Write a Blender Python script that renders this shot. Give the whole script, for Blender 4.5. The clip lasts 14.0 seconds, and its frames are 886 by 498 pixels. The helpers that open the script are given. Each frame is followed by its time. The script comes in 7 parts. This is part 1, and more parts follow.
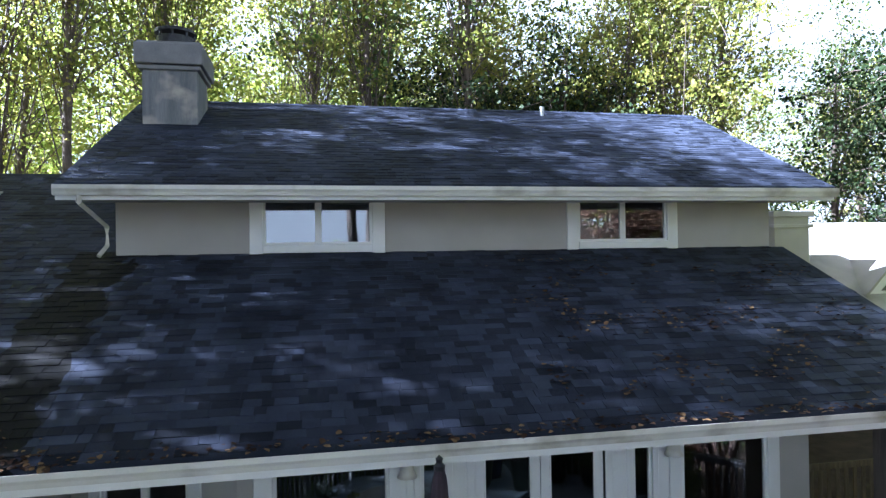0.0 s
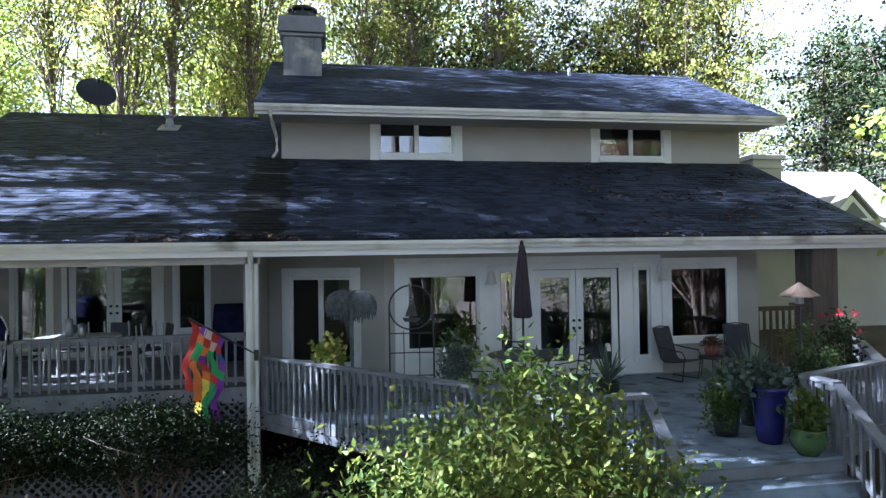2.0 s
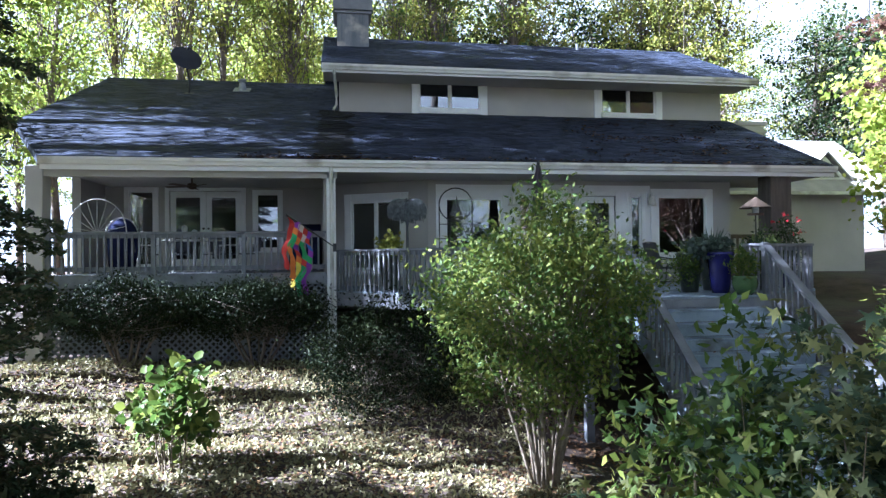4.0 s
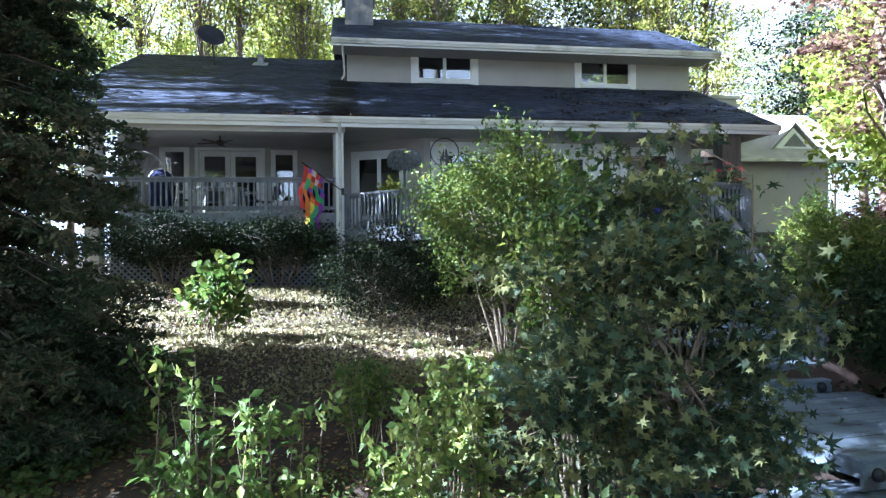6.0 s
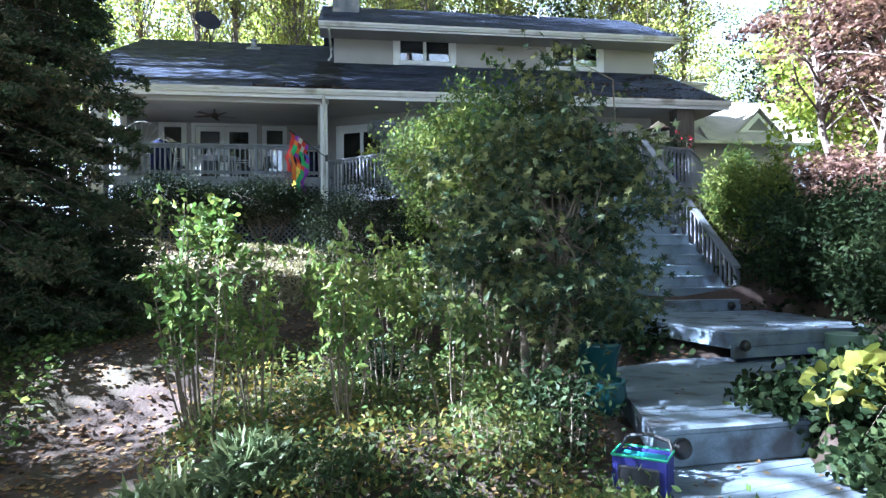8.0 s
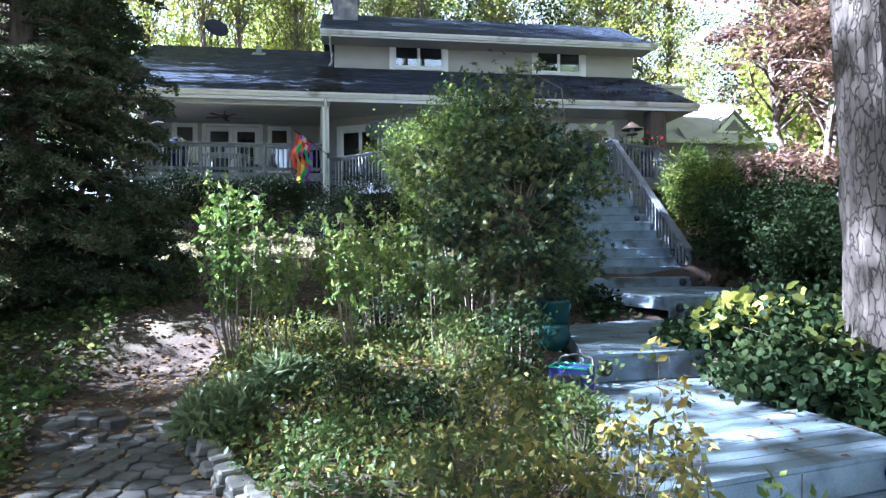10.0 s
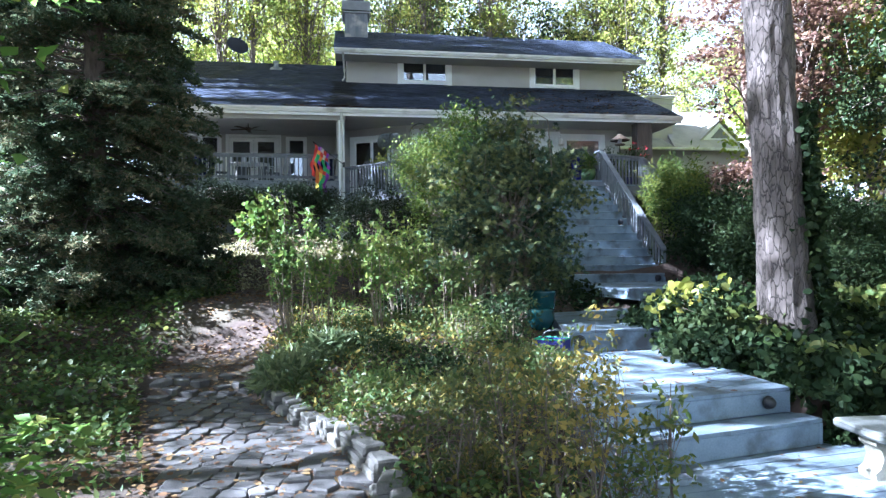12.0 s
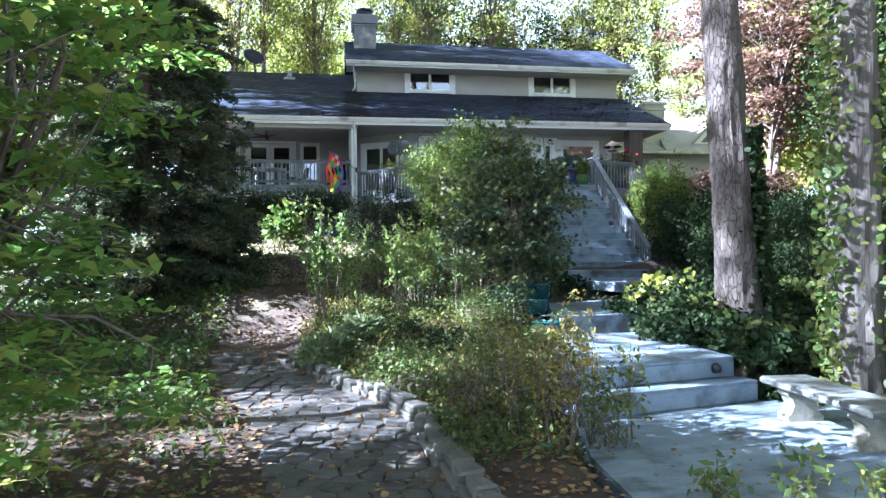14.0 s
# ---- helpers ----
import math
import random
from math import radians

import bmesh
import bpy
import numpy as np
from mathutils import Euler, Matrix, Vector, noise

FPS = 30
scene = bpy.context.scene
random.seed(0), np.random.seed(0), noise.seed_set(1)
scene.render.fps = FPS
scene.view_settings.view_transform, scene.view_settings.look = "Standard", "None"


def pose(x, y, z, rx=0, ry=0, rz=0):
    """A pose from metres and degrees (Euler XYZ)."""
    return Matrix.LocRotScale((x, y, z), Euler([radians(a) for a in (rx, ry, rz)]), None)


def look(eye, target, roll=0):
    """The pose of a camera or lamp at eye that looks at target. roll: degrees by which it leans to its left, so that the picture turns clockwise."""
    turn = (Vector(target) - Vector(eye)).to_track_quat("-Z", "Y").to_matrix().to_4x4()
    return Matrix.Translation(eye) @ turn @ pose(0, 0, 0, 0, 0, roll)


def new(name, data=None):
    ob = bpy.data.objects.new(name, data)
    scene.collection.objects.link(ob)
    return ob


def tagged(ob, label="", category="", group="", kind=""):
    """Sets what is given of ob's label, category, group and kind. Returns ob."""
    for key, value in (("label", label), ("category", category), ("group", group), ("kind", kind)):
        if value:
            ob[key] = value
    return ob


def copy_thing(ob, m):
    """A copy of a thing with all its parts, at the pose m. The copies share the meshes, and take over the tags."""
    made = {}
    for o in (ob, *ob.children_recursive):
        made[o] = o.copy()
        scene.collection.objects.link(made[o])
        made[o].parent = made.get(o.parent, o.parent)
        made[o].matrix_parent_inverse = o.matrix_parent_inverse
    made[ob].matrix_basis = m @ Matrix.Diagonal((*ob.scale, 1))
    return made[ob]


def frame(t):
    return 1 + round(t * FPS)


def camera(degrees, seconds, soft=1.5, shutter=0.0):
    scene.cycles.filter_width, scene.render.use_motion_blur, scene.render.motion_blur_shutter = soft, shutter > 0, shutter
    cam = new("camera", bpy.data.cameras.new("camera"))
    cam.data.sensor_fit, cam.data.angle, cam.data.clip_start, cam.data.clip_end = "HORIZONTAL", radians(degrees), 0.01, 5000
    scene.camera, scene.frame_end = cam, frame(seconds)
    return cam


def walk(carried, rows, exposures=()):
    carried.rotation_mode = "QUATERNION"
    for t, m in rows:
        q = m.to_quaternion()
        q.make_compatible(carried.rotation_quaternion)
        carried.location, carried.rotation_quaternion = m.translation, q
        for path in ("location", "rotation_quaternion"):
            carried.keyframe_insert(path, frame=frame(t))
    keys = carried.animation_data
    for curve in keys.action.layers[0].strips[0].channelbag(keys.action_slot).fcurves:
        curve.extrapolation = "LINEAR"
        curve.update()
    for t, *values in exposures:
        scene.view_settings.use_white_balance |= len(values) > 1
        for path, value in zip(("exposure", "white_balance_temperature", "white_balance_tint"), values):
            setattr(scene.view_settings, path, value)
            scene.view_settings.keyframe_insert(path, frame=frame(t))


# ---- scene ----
# ---- camera ----
cam = camera(69.4, 14.0, soft=1.4)
PATH = [
    (0, (0.373, 0.233, 4.881), (0.698, 1.881, 4.894), -0.9),
    (0.5, (-0.294, -0.917, 4.043), (0.039, 0.729, 4.09), -0.9),
    (1, (-0.864, -1.997, 3.522), (-0.539, -0.349, 3.562), -1),
    (1.5, (-1.302, -3.106, 3.09), (-0.998, -1.454, 3.114), -0.8),
    (2, (-1.745, -4.077, 2.575), (-1.449, -2.423, 2.595), -0.9),
    (2.5, (-2.181, -4.986, 2.071), (-1.885, -3.332, 2.09), -0.8),
    (3, (-2.517, -5.811, 1.565), (-2.226, -4.156, 1.585), -0.7),
    (5.5, (-3.032, -9.05, -0.225), (-2.78, -7.389, -0.217), -0.7),
    (6, (-2.893, -9.654, -0.566), (-2.642, -7.993, -0.565), -0.6),
    (6.5, (-2.728, -10.004, -0.964), (-2.485, -8.341, -0.952), -0.4),
    (7, (-2.649, -10.48, -1.264), (-2.402, -8.818, -1.253), -0.5),
    (7.5, (-2.569, -10.896, -1.552), (-2.316, -9.235, -1.538), -0.4),
    (8, (-2.488, -11.28, -1.779), (-2.232, -9.619, -1.767), -0.5),
    (8.5, (-2.459, -11.663, -1.968), (-2.195, -10.004, -1.955), -0.4),
    (11, (-2.784, -13.968, -2.158), (-2.523, -12.309, -2.143), -0.6),
    (11.5, (-2.905, -14.463, -2.162), (-2.645, -12.803, -2.147), -0.6),
    (12, (-3.027, -14.944, -2.173), (-2.767, -13.284, -2.156), -0.6),
    (12.5, (-3.148, -15.408, -2.167), (-2.889, -13.748, -2.152), -0.7),
    (13, (-3.27, -15.859, -2.196), (-3.013, -14.199, -2.178), -0.6),
    (13.5, (-3.384, -16.262, -2.209), (-3.126, -14.603, -2.191), -0.7),
    (14, (-3.491, -16.61, -2.199), (-3.231, -14.951, -2.184), -0.7),
]
walk(cam, [(t, look(eye, target, roll)) for t, eye, target, roll in PATH], [(0, 3.55, 5000, 16), (3.0, 3.5, 4950, 16), (5.5, 3.75, 4850, 14), (7.5, 4.0, 4800, 12), (11.0, 4.0, 4800, 12), (14.0, 4.1, 4850, 12)])

# ---- world, sun ----
SUN_AZ, SUN_EL = -90.0, 34.0      # azimuth from +y towards +x, elevation
scene.view_settings.use_white_balance = True
scene.view_settings.white_balance_temperature = 5150
world = bpy.data.worlds.new("sky")
scene.world = world
world.use_nodes = True
wn = world.node_tree.nodes
bg = wn["Background"]
sky = wn.new("ShaderNodeTexSky")
sky.sky_type = "NISHITA"
sky.sun_disc = False
sky.sun_elevation, sky.sun_rotation = radians(SUN_EL), radians(SUN_AZ)
sky.dust_density, sky.air_density = 10.0, 1.6
haze = wn.new("ShaderNodeHueSaturation")
haze.inputs["Saturation"].default_value = 0.4
world.node_tree.links.new(sky.outputs[0], haze.inputs["Color"])
world.node_tree.links.new(haze.outputs[0], bg.inputs[0])
bg.inputs[1].default_value = 0.0068
sun = new("sun", bpy.data.lights.new("sun", "SUN"))
sun.data.energy, sun.data.angle, sun.data.color = 5.0, radians(0.53), (1.0, 0.95, 0.88)
sdir = Vector((math.sin(radians(SUN_AZ)) * math.cos(radians(SUN_EL)), math.cos(radians(SUN_AZ)) * math.cos(radians(SUN_EL)), math.sin(radians(SUN_EL))))
sun.matrix_world = look(sdir * 60, (0, 0, 0))


# ---- materials ----
def mat(name, c1, c2, scale=3.0, rough=0.8, bump=0.15, metal=0.0, fine=40.0, vary=0.0, stretch=(1, 1, 1), spec=0.5, dirt=None):
    """Two-scale noise between two colours, a fine bump, and a change from piece to piece."""
    m = bpy.data.materials.new(name)
    m.use_nodes = True
    n, l = m.node_tree.nodes, m.node_tree.links
    b = n["Principled BSDF"]
    geo = n.new("ShaderNodeNewGeometry")
    mp = n.new("ShaderNodeMapping")
    mp.inputs["Scale"].default_value = stretch
    l.new(geo.outputs["Position"], mp.inputs[0])
    big = n.new("ShaderNodeTexNoise")
    big.inputs["Scale"].default_value, big.inputs["Detail"].default_value = scale, 5
    sm = n.new("ShaderNodeTexNoise")
    sm.inputs["Scale"].default_value, sm.inputs["Detail"].default_value = fine, 3
    l.new(mp.outputs[0], big.inputs["Vector"])
    l.new(mp.outputs[0], sm.inputs["Vector"])
    ad = n.new("ShaderNodeMath")
    ad.operation = "MULTIPLY_ADD"
    ad.inputs[1].default_value = 0.45
    l.new(sm.outputs[0], ad.inputs[0])
    l.new(big.outputs[0], ad.inputs[2])
    rp = n.new("ShaderNodeMapRange")
    rp.inputs[1].default_value, rp.inputs[2].default_value = 0.5, 0.95
    l.new(ad.outputs[0], rp.inputs[0])
    mx = n.new("ShaderNodeMix")
    mx.data_type = "RGBA"
    mx.inputs[6].default_value, mx.inputs[7].default_value = (*c1, 1), (*c2, 1)
    l.new(rp.outputs[0], mx.inputs[0])
    col = mx.outputs[2]
    if dirt:
        dn = n.new("ShaderNodeTexNoise")
        dn.inputs["Scale"].default_value, dn.inputs["Detail"].default_value = dirt[1], 6
        l.new(geo.outputs["Position"], dn.inputs["Vector"])
        dr = n.new("ShaderNodeMapRange")
        dr.inputs[1].default_value, dr.inputs[2].default_value = 0.52, 0.68
        l.new(dn.outputs[0], dr.inputs[0])
        dm = n.new("ShaderNodeMix")
        dm.data_type = "RGBA"
        l.new(dr.outputs[0], dm.inputs[0])
        l.new(col, dm.inputs[6])
        dm.inputs[7].default_value = (*dirt[0], 1)
        col = dm.outputs[2]
    if vary:
        oi = n.new("ShaderNodeObjectInfo")
        ri = n.new("ShaderNodeMath")
        ri.operation = "ADD"
        l.new(oi.outputs["Random"], ri.inputs[0])
        l.new(geo.outputs["Random Per Island"], ri.inputs[1])
        fr = n.new("ShaderNodeMath")
        fr.operation = "FRACT"
        l.new(ri.outputs[0], fr.inputs[0])
        mr = n.new("ShaderNodeMapRange")
        mr.inputs[3].default_value, mr.inputs[4].default_value = 1 - vary, 1 + vary
        l.new(fr.outputs[0], mr.inputs[0])
        hs = n.new("ShaderNodeHueSaturation")
        l.new(mr.outputs[0], hs.inputs["Value"])
        l.new(col, hs.inputs["Color"])
        col = hs.outputs[0]
    l.new(col, b.inputs["Base Color"])
    b.inputs["Roughness"].default_value, b.inputs["Metallic"].default_value = rough, metal
    b.inputs["Specular IOR Level"].default_value = spec
    if bump:
        bp = n.new("ShaderNodeBump")
        bp.inputs["Strength"].default_value, bp.inputs["Distance"].default_value = bump, 0.02
        l.new(ad.outputs[0], bp.inputs["Height"])
        l.new(bp.outputs[0], b.inputs["Normal"])
    return m


def leaf_mat(name, cols, through_light=0.35, rough=0.5, spec=0.4):
    """Leaves: colour by leaf and by patch, part of the light goes through."""
    m = bpy.data.materials.new(name)
    m.use_nodes = True
    n, l = m.node_tree.nodes, m.node_tree.links
    b = n["Principled BSDF"]
    geo = n.new("ShaderNodeNewGeometry")
    oi = n.new("ShaderNodeObjectInfo")
    ns = n.new("ShaderNodeTexNoise")
    ns.inputs["Scale"].default_value = 0.7
    l.new(geo.outputs["Position"], ns.inputs["Vector"])
    a = n.new("ShaderNodeMath")
    a.operation = "MULTIPLY_ADD"
    a.inputs[1].default_value = 0.55
    l.new(geo.outputs["Random Per Island"], a.inputs[0])
    s = n.new("ShaderNodeMath")
    s.operation = "MULTIPLY_ADD"
    s.inputs[1].default_value, s.inputs[2].default_value = 0.9, -0.25
    l.new(ns.outputs[0], s.inputs[0])
    l.new(s.outputs[0], a.inputs[2])
    o = n.new("ShaderNodeMath")
    o.operation = "MULTIPLY_ADD"
    o.inputs[1].default_value = 0.2
    l.new(oi.outputs["Random"], o.inputs[0])
    l.new(a.outputs[0], o.inputs[2])
    rp = n.new("ShaderNodeValToRGB")
    el = rp.color_ramp.elements
    for i, c in enumerate(cols):
        e = el[i] if i < 2 else el.new(1.0)
        e.position, e.color = 0.12 + 0.8 * i / (len(cols) - 1), (*c, 1)
    l.new(o.outputs[0], rp.inputs[0])
    l.new(rp.outputs[0], b.inputs["Base Color"])
    b.inputs["Roughness"].default_value, b.inputs["Specular IOR Level"].default_value = rough, spec
    t = n.new("ShaderNodeBsdfTranslucent")
    l.new(rp.outputs[0], t.inputs[0])
    x = n.new("ShaderNodeMixShader")
    x.inputs[0].default_value = through_light
    l.new(b.outputs[0], x.inputs[1])
    l.new(t.outputs[0], x.inputs[2])
    l.new(x.outputs[0], n["Material Output"].inputs[0])
    return m


def glass_mat(name, tint=(0.9, 0.95, 0.95)):
    """Clear pane: mirror by Fresnel over a see-through body."""
    m = bpy.data.materials.new(name)
    m.use_nodes = True
    n, l = m.node_tree.nodes, m.node_tree.links
    n.remove(n["Principled BSDF"])
    f = n.new("ShaderNodeFresnel")
    f.inputs[0].default_value = 2.2
    g = n.new("ShaderNodeBsdfGlossy")
    g.inputs["Roughness"].default_value = 0.01
    t = n.new("ShaderNodeBsdfTransparent")
    t.inputs[0].default_value = (*tint, 1)
    x = n.new("ShaderNodeMixShader")
    l.new(f.outputs[0], x.inputs[0])
    l.new(t.outputs[0], x.inputs[1])
    l.new(g.outputs[0], x.inputs[2])
    l.new(x.outputs[0], n["Material Output"].inputs[0])
    return m


SHINGLE = mat("asphalt_shingle", (0.0145, 0.018, 0.03), (0.043, 0.052, 0.08), 1.2, 0.6, 0.5, fine=120, vary=0.55, spec=0.14)
# long water stain under the spout on the lower roof
sn, sl = SHINGLE.node_tree.nodes, SHINGLE.node_tree.links
sb = sn["Principled BSDF"]
sgeo = sn.new("ShaderNodeNewGeometry")
sxyz = sn.new("ShaderNodeSeparateXYZ")
sl.new(sgeo.outputs["Position"], sxyz.inputs[0])
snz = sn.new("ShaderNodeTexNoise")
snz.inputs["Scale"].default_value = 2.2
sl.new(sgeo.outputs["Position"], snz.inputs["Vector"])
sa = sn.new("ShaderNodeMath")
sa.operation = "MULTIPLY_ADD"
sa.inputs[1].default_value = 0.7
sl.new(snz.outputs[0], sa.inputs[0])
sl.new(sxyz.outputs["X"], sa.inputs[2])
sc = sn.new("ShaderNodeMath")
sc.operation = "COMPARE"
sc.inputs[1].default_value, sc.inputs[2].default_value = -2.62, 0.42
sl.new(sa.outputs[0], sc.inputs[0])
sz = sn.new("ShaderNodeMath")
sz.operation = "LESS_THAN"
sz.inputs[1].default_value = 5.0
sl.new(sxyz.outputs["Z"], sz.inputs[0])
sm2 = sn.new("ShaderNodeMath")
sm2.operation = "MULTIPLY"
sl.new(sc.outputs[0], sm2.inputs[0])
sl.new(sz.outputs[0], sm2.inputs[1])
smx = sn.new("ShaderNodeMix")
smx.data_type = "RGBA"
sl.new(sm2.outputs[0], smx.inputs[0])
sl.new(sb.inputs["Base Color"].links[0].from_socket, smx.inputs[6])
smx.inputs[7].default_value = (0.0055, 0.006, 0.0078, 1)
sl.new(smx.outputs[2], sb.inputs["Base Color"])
# Sun glare on the wing's roofs, put into a pale base colour
LITSHINGLE = mat("sunlit_pale_shingle", (0.3, 0.29, 0.27), (0.46, 0.44, 0.41), 1.5, 0.7, 0.4, fine=90)
STUCCO = mat("beige_stucco", (0.375, 0.36, 0.335), (0.45, 0.435, 0.405), 1.0, 0.9, 0.3, fine=150)
TRIM = mat("white_trim_paint", (0.74, 0.75, 0.74), (0.82, 0.83, 0.82), 2.0, 0.5, 0.05, fine=60)
GUTTER = mat("white_gutter_metal", (0.62, 0.62, 0.58), (0.72, 0.71, 0.66), 1.5, 0.4, 0.03, dirt=((0.35, 0.33, 0.28), 1.3))
RAILPAINT = mat("grey_painted_rail", (0.12, 0.128, 0.148), (0.21, 0.22, 0.245), 4.0, 0.7, 0.2, fine=70, vary=0.08)
DECKPAINT = mat("blue_grey_deck_boards", (0.13, 0.168, 0.215), (0.25, 0.305, 0.37), 2.2, 0.65, 0.25, fine=60, vary=0.1, dirt=((0.07, 0.075, 0.08), 2.5))
CHIMNEY = mat("weathered_chimney_metal", (0.11, 0.118, 0.135), (0.24, 0.245, 0.25), 2.5, 0.6, 0.1, fine=30, stretch=(3, 3, 0.25), dirt=((0.42, 0.38, 0.33), 1.8))
DARKMETAL = mat("dark_metal", (0.02, 0.02, 0.022), (0.05, 0.05, 0.05), 4, 0.45, 0.05, metal=0.6)
IRON = mat("black_iron", (0.015, 0.015, 0.017), (0.03, 0.03, 0.03), 6, 0.5, 0.1)
BLACKPLASTIC = mat("dark_plastic", (0.012, 0.013, 0.016), (0.03, 0.03, 0.035), 6, 0.4, 0.03)
BARK = mat("grey_brown_bark", (0.06, 0.045, 0.035), (0.2, 0.16, 0.13), 6, 0.95, 1.0, fine=30, stretch=(1, 1, 0.25))
PINEBARK = mat("pine_bark_plates", (0.066, 0.052, 0.046), (0.16, 0.132, 0.117), 7, 0.95, 0.6, fine=26, stretch=(1, 1, 0.35))
pn, pl = PINEBARK.node_tree.nodes, PINEBARK.node_tree.links
pb = pn["Principled BSDF"]
pgeo = pn.new("ShaderNodeNewGeometry")
pmap = pn.new("ShaderNodeMapping")
pmap.inputs["Scale"].default_value = (17, 17, 5.0)
pl.new(pgeo.outputs["Position"], pmap.inputs[0])
pwob = pn.new("ShaderNodeTexNoise")
pwob.inputs["Scale"].default_value = 1.4
pl.new(pmap.outputs[0], pwob.inputs["Vector"])
padd = pn.new("ShaderNodeMixRGB")
padd.blend_type = "ADD"
padd.inputs[0].default_value = 1.5
pl.new(pmap.outputs[0], padd.inputs[1])
pl.new(pwob.outputs[1], padd.inputs[2])
pvor = pn.new("ShaderNodeTexVoronoi")
pvor.feature = "DISTANCE_TO_EDGE"
pvor.inputs["Scale"].default_value = 1.0
pl.new(padd.outputs[0], pvor.inputs["Vector"])
prng = pn.new("ShaderNodeMapRange")
prng.inputs[1].default_value, prng.inputs[2].default_value = 0.0, 0.07
pl.new(pvor.outputs[0], prng.inputs[0])
pmix = pn.new("ShaderNodeMix")
pmix.data_type = "RGBA"
pmix.inputs[6].default_value = (0.04, 0.031, 0.027, 1)
pl.new(prng.outputs[0], pmix.inputs[0])
pl.new(pb.inputs["Base Color"].links[0].from_socket, pmix.inputs[7])
pl.new(pmix.outputs[2], pb.inputs["Base Color"])
pbmp = pn.new("ShaderNodeBump")
pbmp.inputs["Strength"].default_value, pbmp.inputs["Distance"].default_value = 0.8, 0.03
pl.new(prng.outputs[0], pbmp.inputs["Height"])
pl.new(pb.inputs["Normal"].links[0].from_socket, pbmp.inputs["Normal"])
pl.new(pbmp.outputs[0], pb.inputs["Normal"])
PALEBARK = mat("pale_stringy_bark", (0.045, 0.038, 0.034), (0.15, 0.13, 0.115), 9, 0.95, 1.0, fine=34, stretch=(1, 1, 0.08))
TWIG = mat("pale_stems", (0.11, 0.085, 0.06), (0.24, 0.195, 0.14), 9, 0.9, 0.4)
GROUND = mat("leaf_littered_soil", (0.03, 0.02, 0.0155), (0.082, 0.056, 0.043), 2.4, 0.95, 1.0, fine=26, dirt=((0.07, 0.062, 0.036), 0.5))
COBBLE = mat("worn_path_stone", (0.056, 0.053, 0.053), (0.108, 0.1, 0.096), 5, 0.85, 0.6, fine=50, vary=0.2)
EDGESTONE = mat("retaining_wall_block", (0.085, 0.08, 0.073), (0.18, 0.168, 0.148), 5, 0.9, 0.7, fine=60, vary=0.15)
CONCRETE = mat("cast_concrete", (0.085, 0.083, 0.077), (0.17, 0.163, 0.148), 4, 0.9, 0.5, fine=70)
GLASS = glass_mat("window_glass")
# Near-black colour that puts the gloom of rooms and hollows into the surface
SHADEDARK = mat("shade_dark_fill", (0.016, 0.015, 0.014), (0.03, 0.028, 0.026), 1, 0.9, 0)

LEAF_YELLOW = leaf_mat("yellow_green_leaves", [(0.13, 0.2, 0.03), (0.27, 0.34, 0.06), (0.48, 0.47, 0.11)], 0.6)
LEAF_MID = leaf_mat("mid_green_leaves", [(0.04, 0.072, 0.018), (0.085, 0.132, 0.034), (0.21, 0.215, 0.056)], 0.4)
LEAF_GLOSS = leaf_mat("glossy_hedge_leaves", [(0.0055, 0.0105, 0.0042), (0.0105, 0.018, 0.0068), (0.027, 0.035, 0.012)], 0.1, 0.55, 0.09)
LEAF_DARK = leaf_mat("dark_green_leaves", [(0.0096, 0.02, 0.0078), (0.0216, 0.038, 0.014), (0.0504, 0.068, 0.0234)], 0.25, 0.6, 0.16)
LEAF_SHRUB = leaf_mat("willow_green_leaves", [(0.031, 0.062, 0.0125), (0.073, 0.12, 0.0235), (0.225, 0.245, 0.05)], 0.45, 0.55, 0.25)
LEAF_MAPLE = leaf_mat("dusky_maple_leaves", [(0.02, 0.038, 0.025), (0.052, 0.08, 0.045), (0.21, 0.21, 0.075)], 0.25, 0.6, 0.15)
LEAF_RUST = leaf_mat("rust_maple_leaves", [(0.045, 0.024, 0.022), (0.1, 0.054, 0.044), (0.21, 0.13, 0.08)], 0.4)
LEAF_GOLD = leaf_mat("yellowing_vine_leaves", [(0.16, 0.21, 0.04), (0.32, 0.335, 0.065), (0.47, 0.42, 0.085)], 0.45)
LEAF_SAGE = leaf_mat("grey_green_leaves", [(0.035, 0.055, 0.04), (0.07, 0.1, 0.075), (0.14, 0.18, 0.135)], 0.2)
LEAF_AUTUMN = leaf_mat("olive_to_yellow_leaves", [(0.043, 0.066, 0.019), (0.108, 0.122, 0.031), (0.43, 0.31, 0.068)], 0.35)
LEAF_FALLEN = leaf_mat("fallen_dry_leaves", [(0.07, 0.035, 0.02), (0.18, 0.10, 0.05), (0.36, 0.26, 0.12)], 0.1, 0.8, 0.2)
LEAF_DECAY = leaf_mat("old_brown_roof_leaves", [(0.02, 0.013, 0.01), (0.05, 0.03, 0.022), (0.3, 0.2, 0.1)], 0.1, 0.9, 0.1)
LEAF_LIT = leaf_mat("light_green_forest_leaves", [(0.096, 0.13, 0.0273), (0.216, 0.25, 0.0507), (0.432, 0.38, 0.0858)], 0.55)
LEAF_NEEDLE = leaf_mat("conifer_needles", [(0.042, 0.07, 0.038), (0.1, 0.135, 0.07), (0.28, 0.23, 0.13)], 0.3, 0.7, 0.2)
LEAF_GRASS = leaf_mat("grass_blades", [(0.05, 0.078, 0.032), (0.105, 0.14, 0.06), (0.22, 0.25, 0.11)], 0.3)
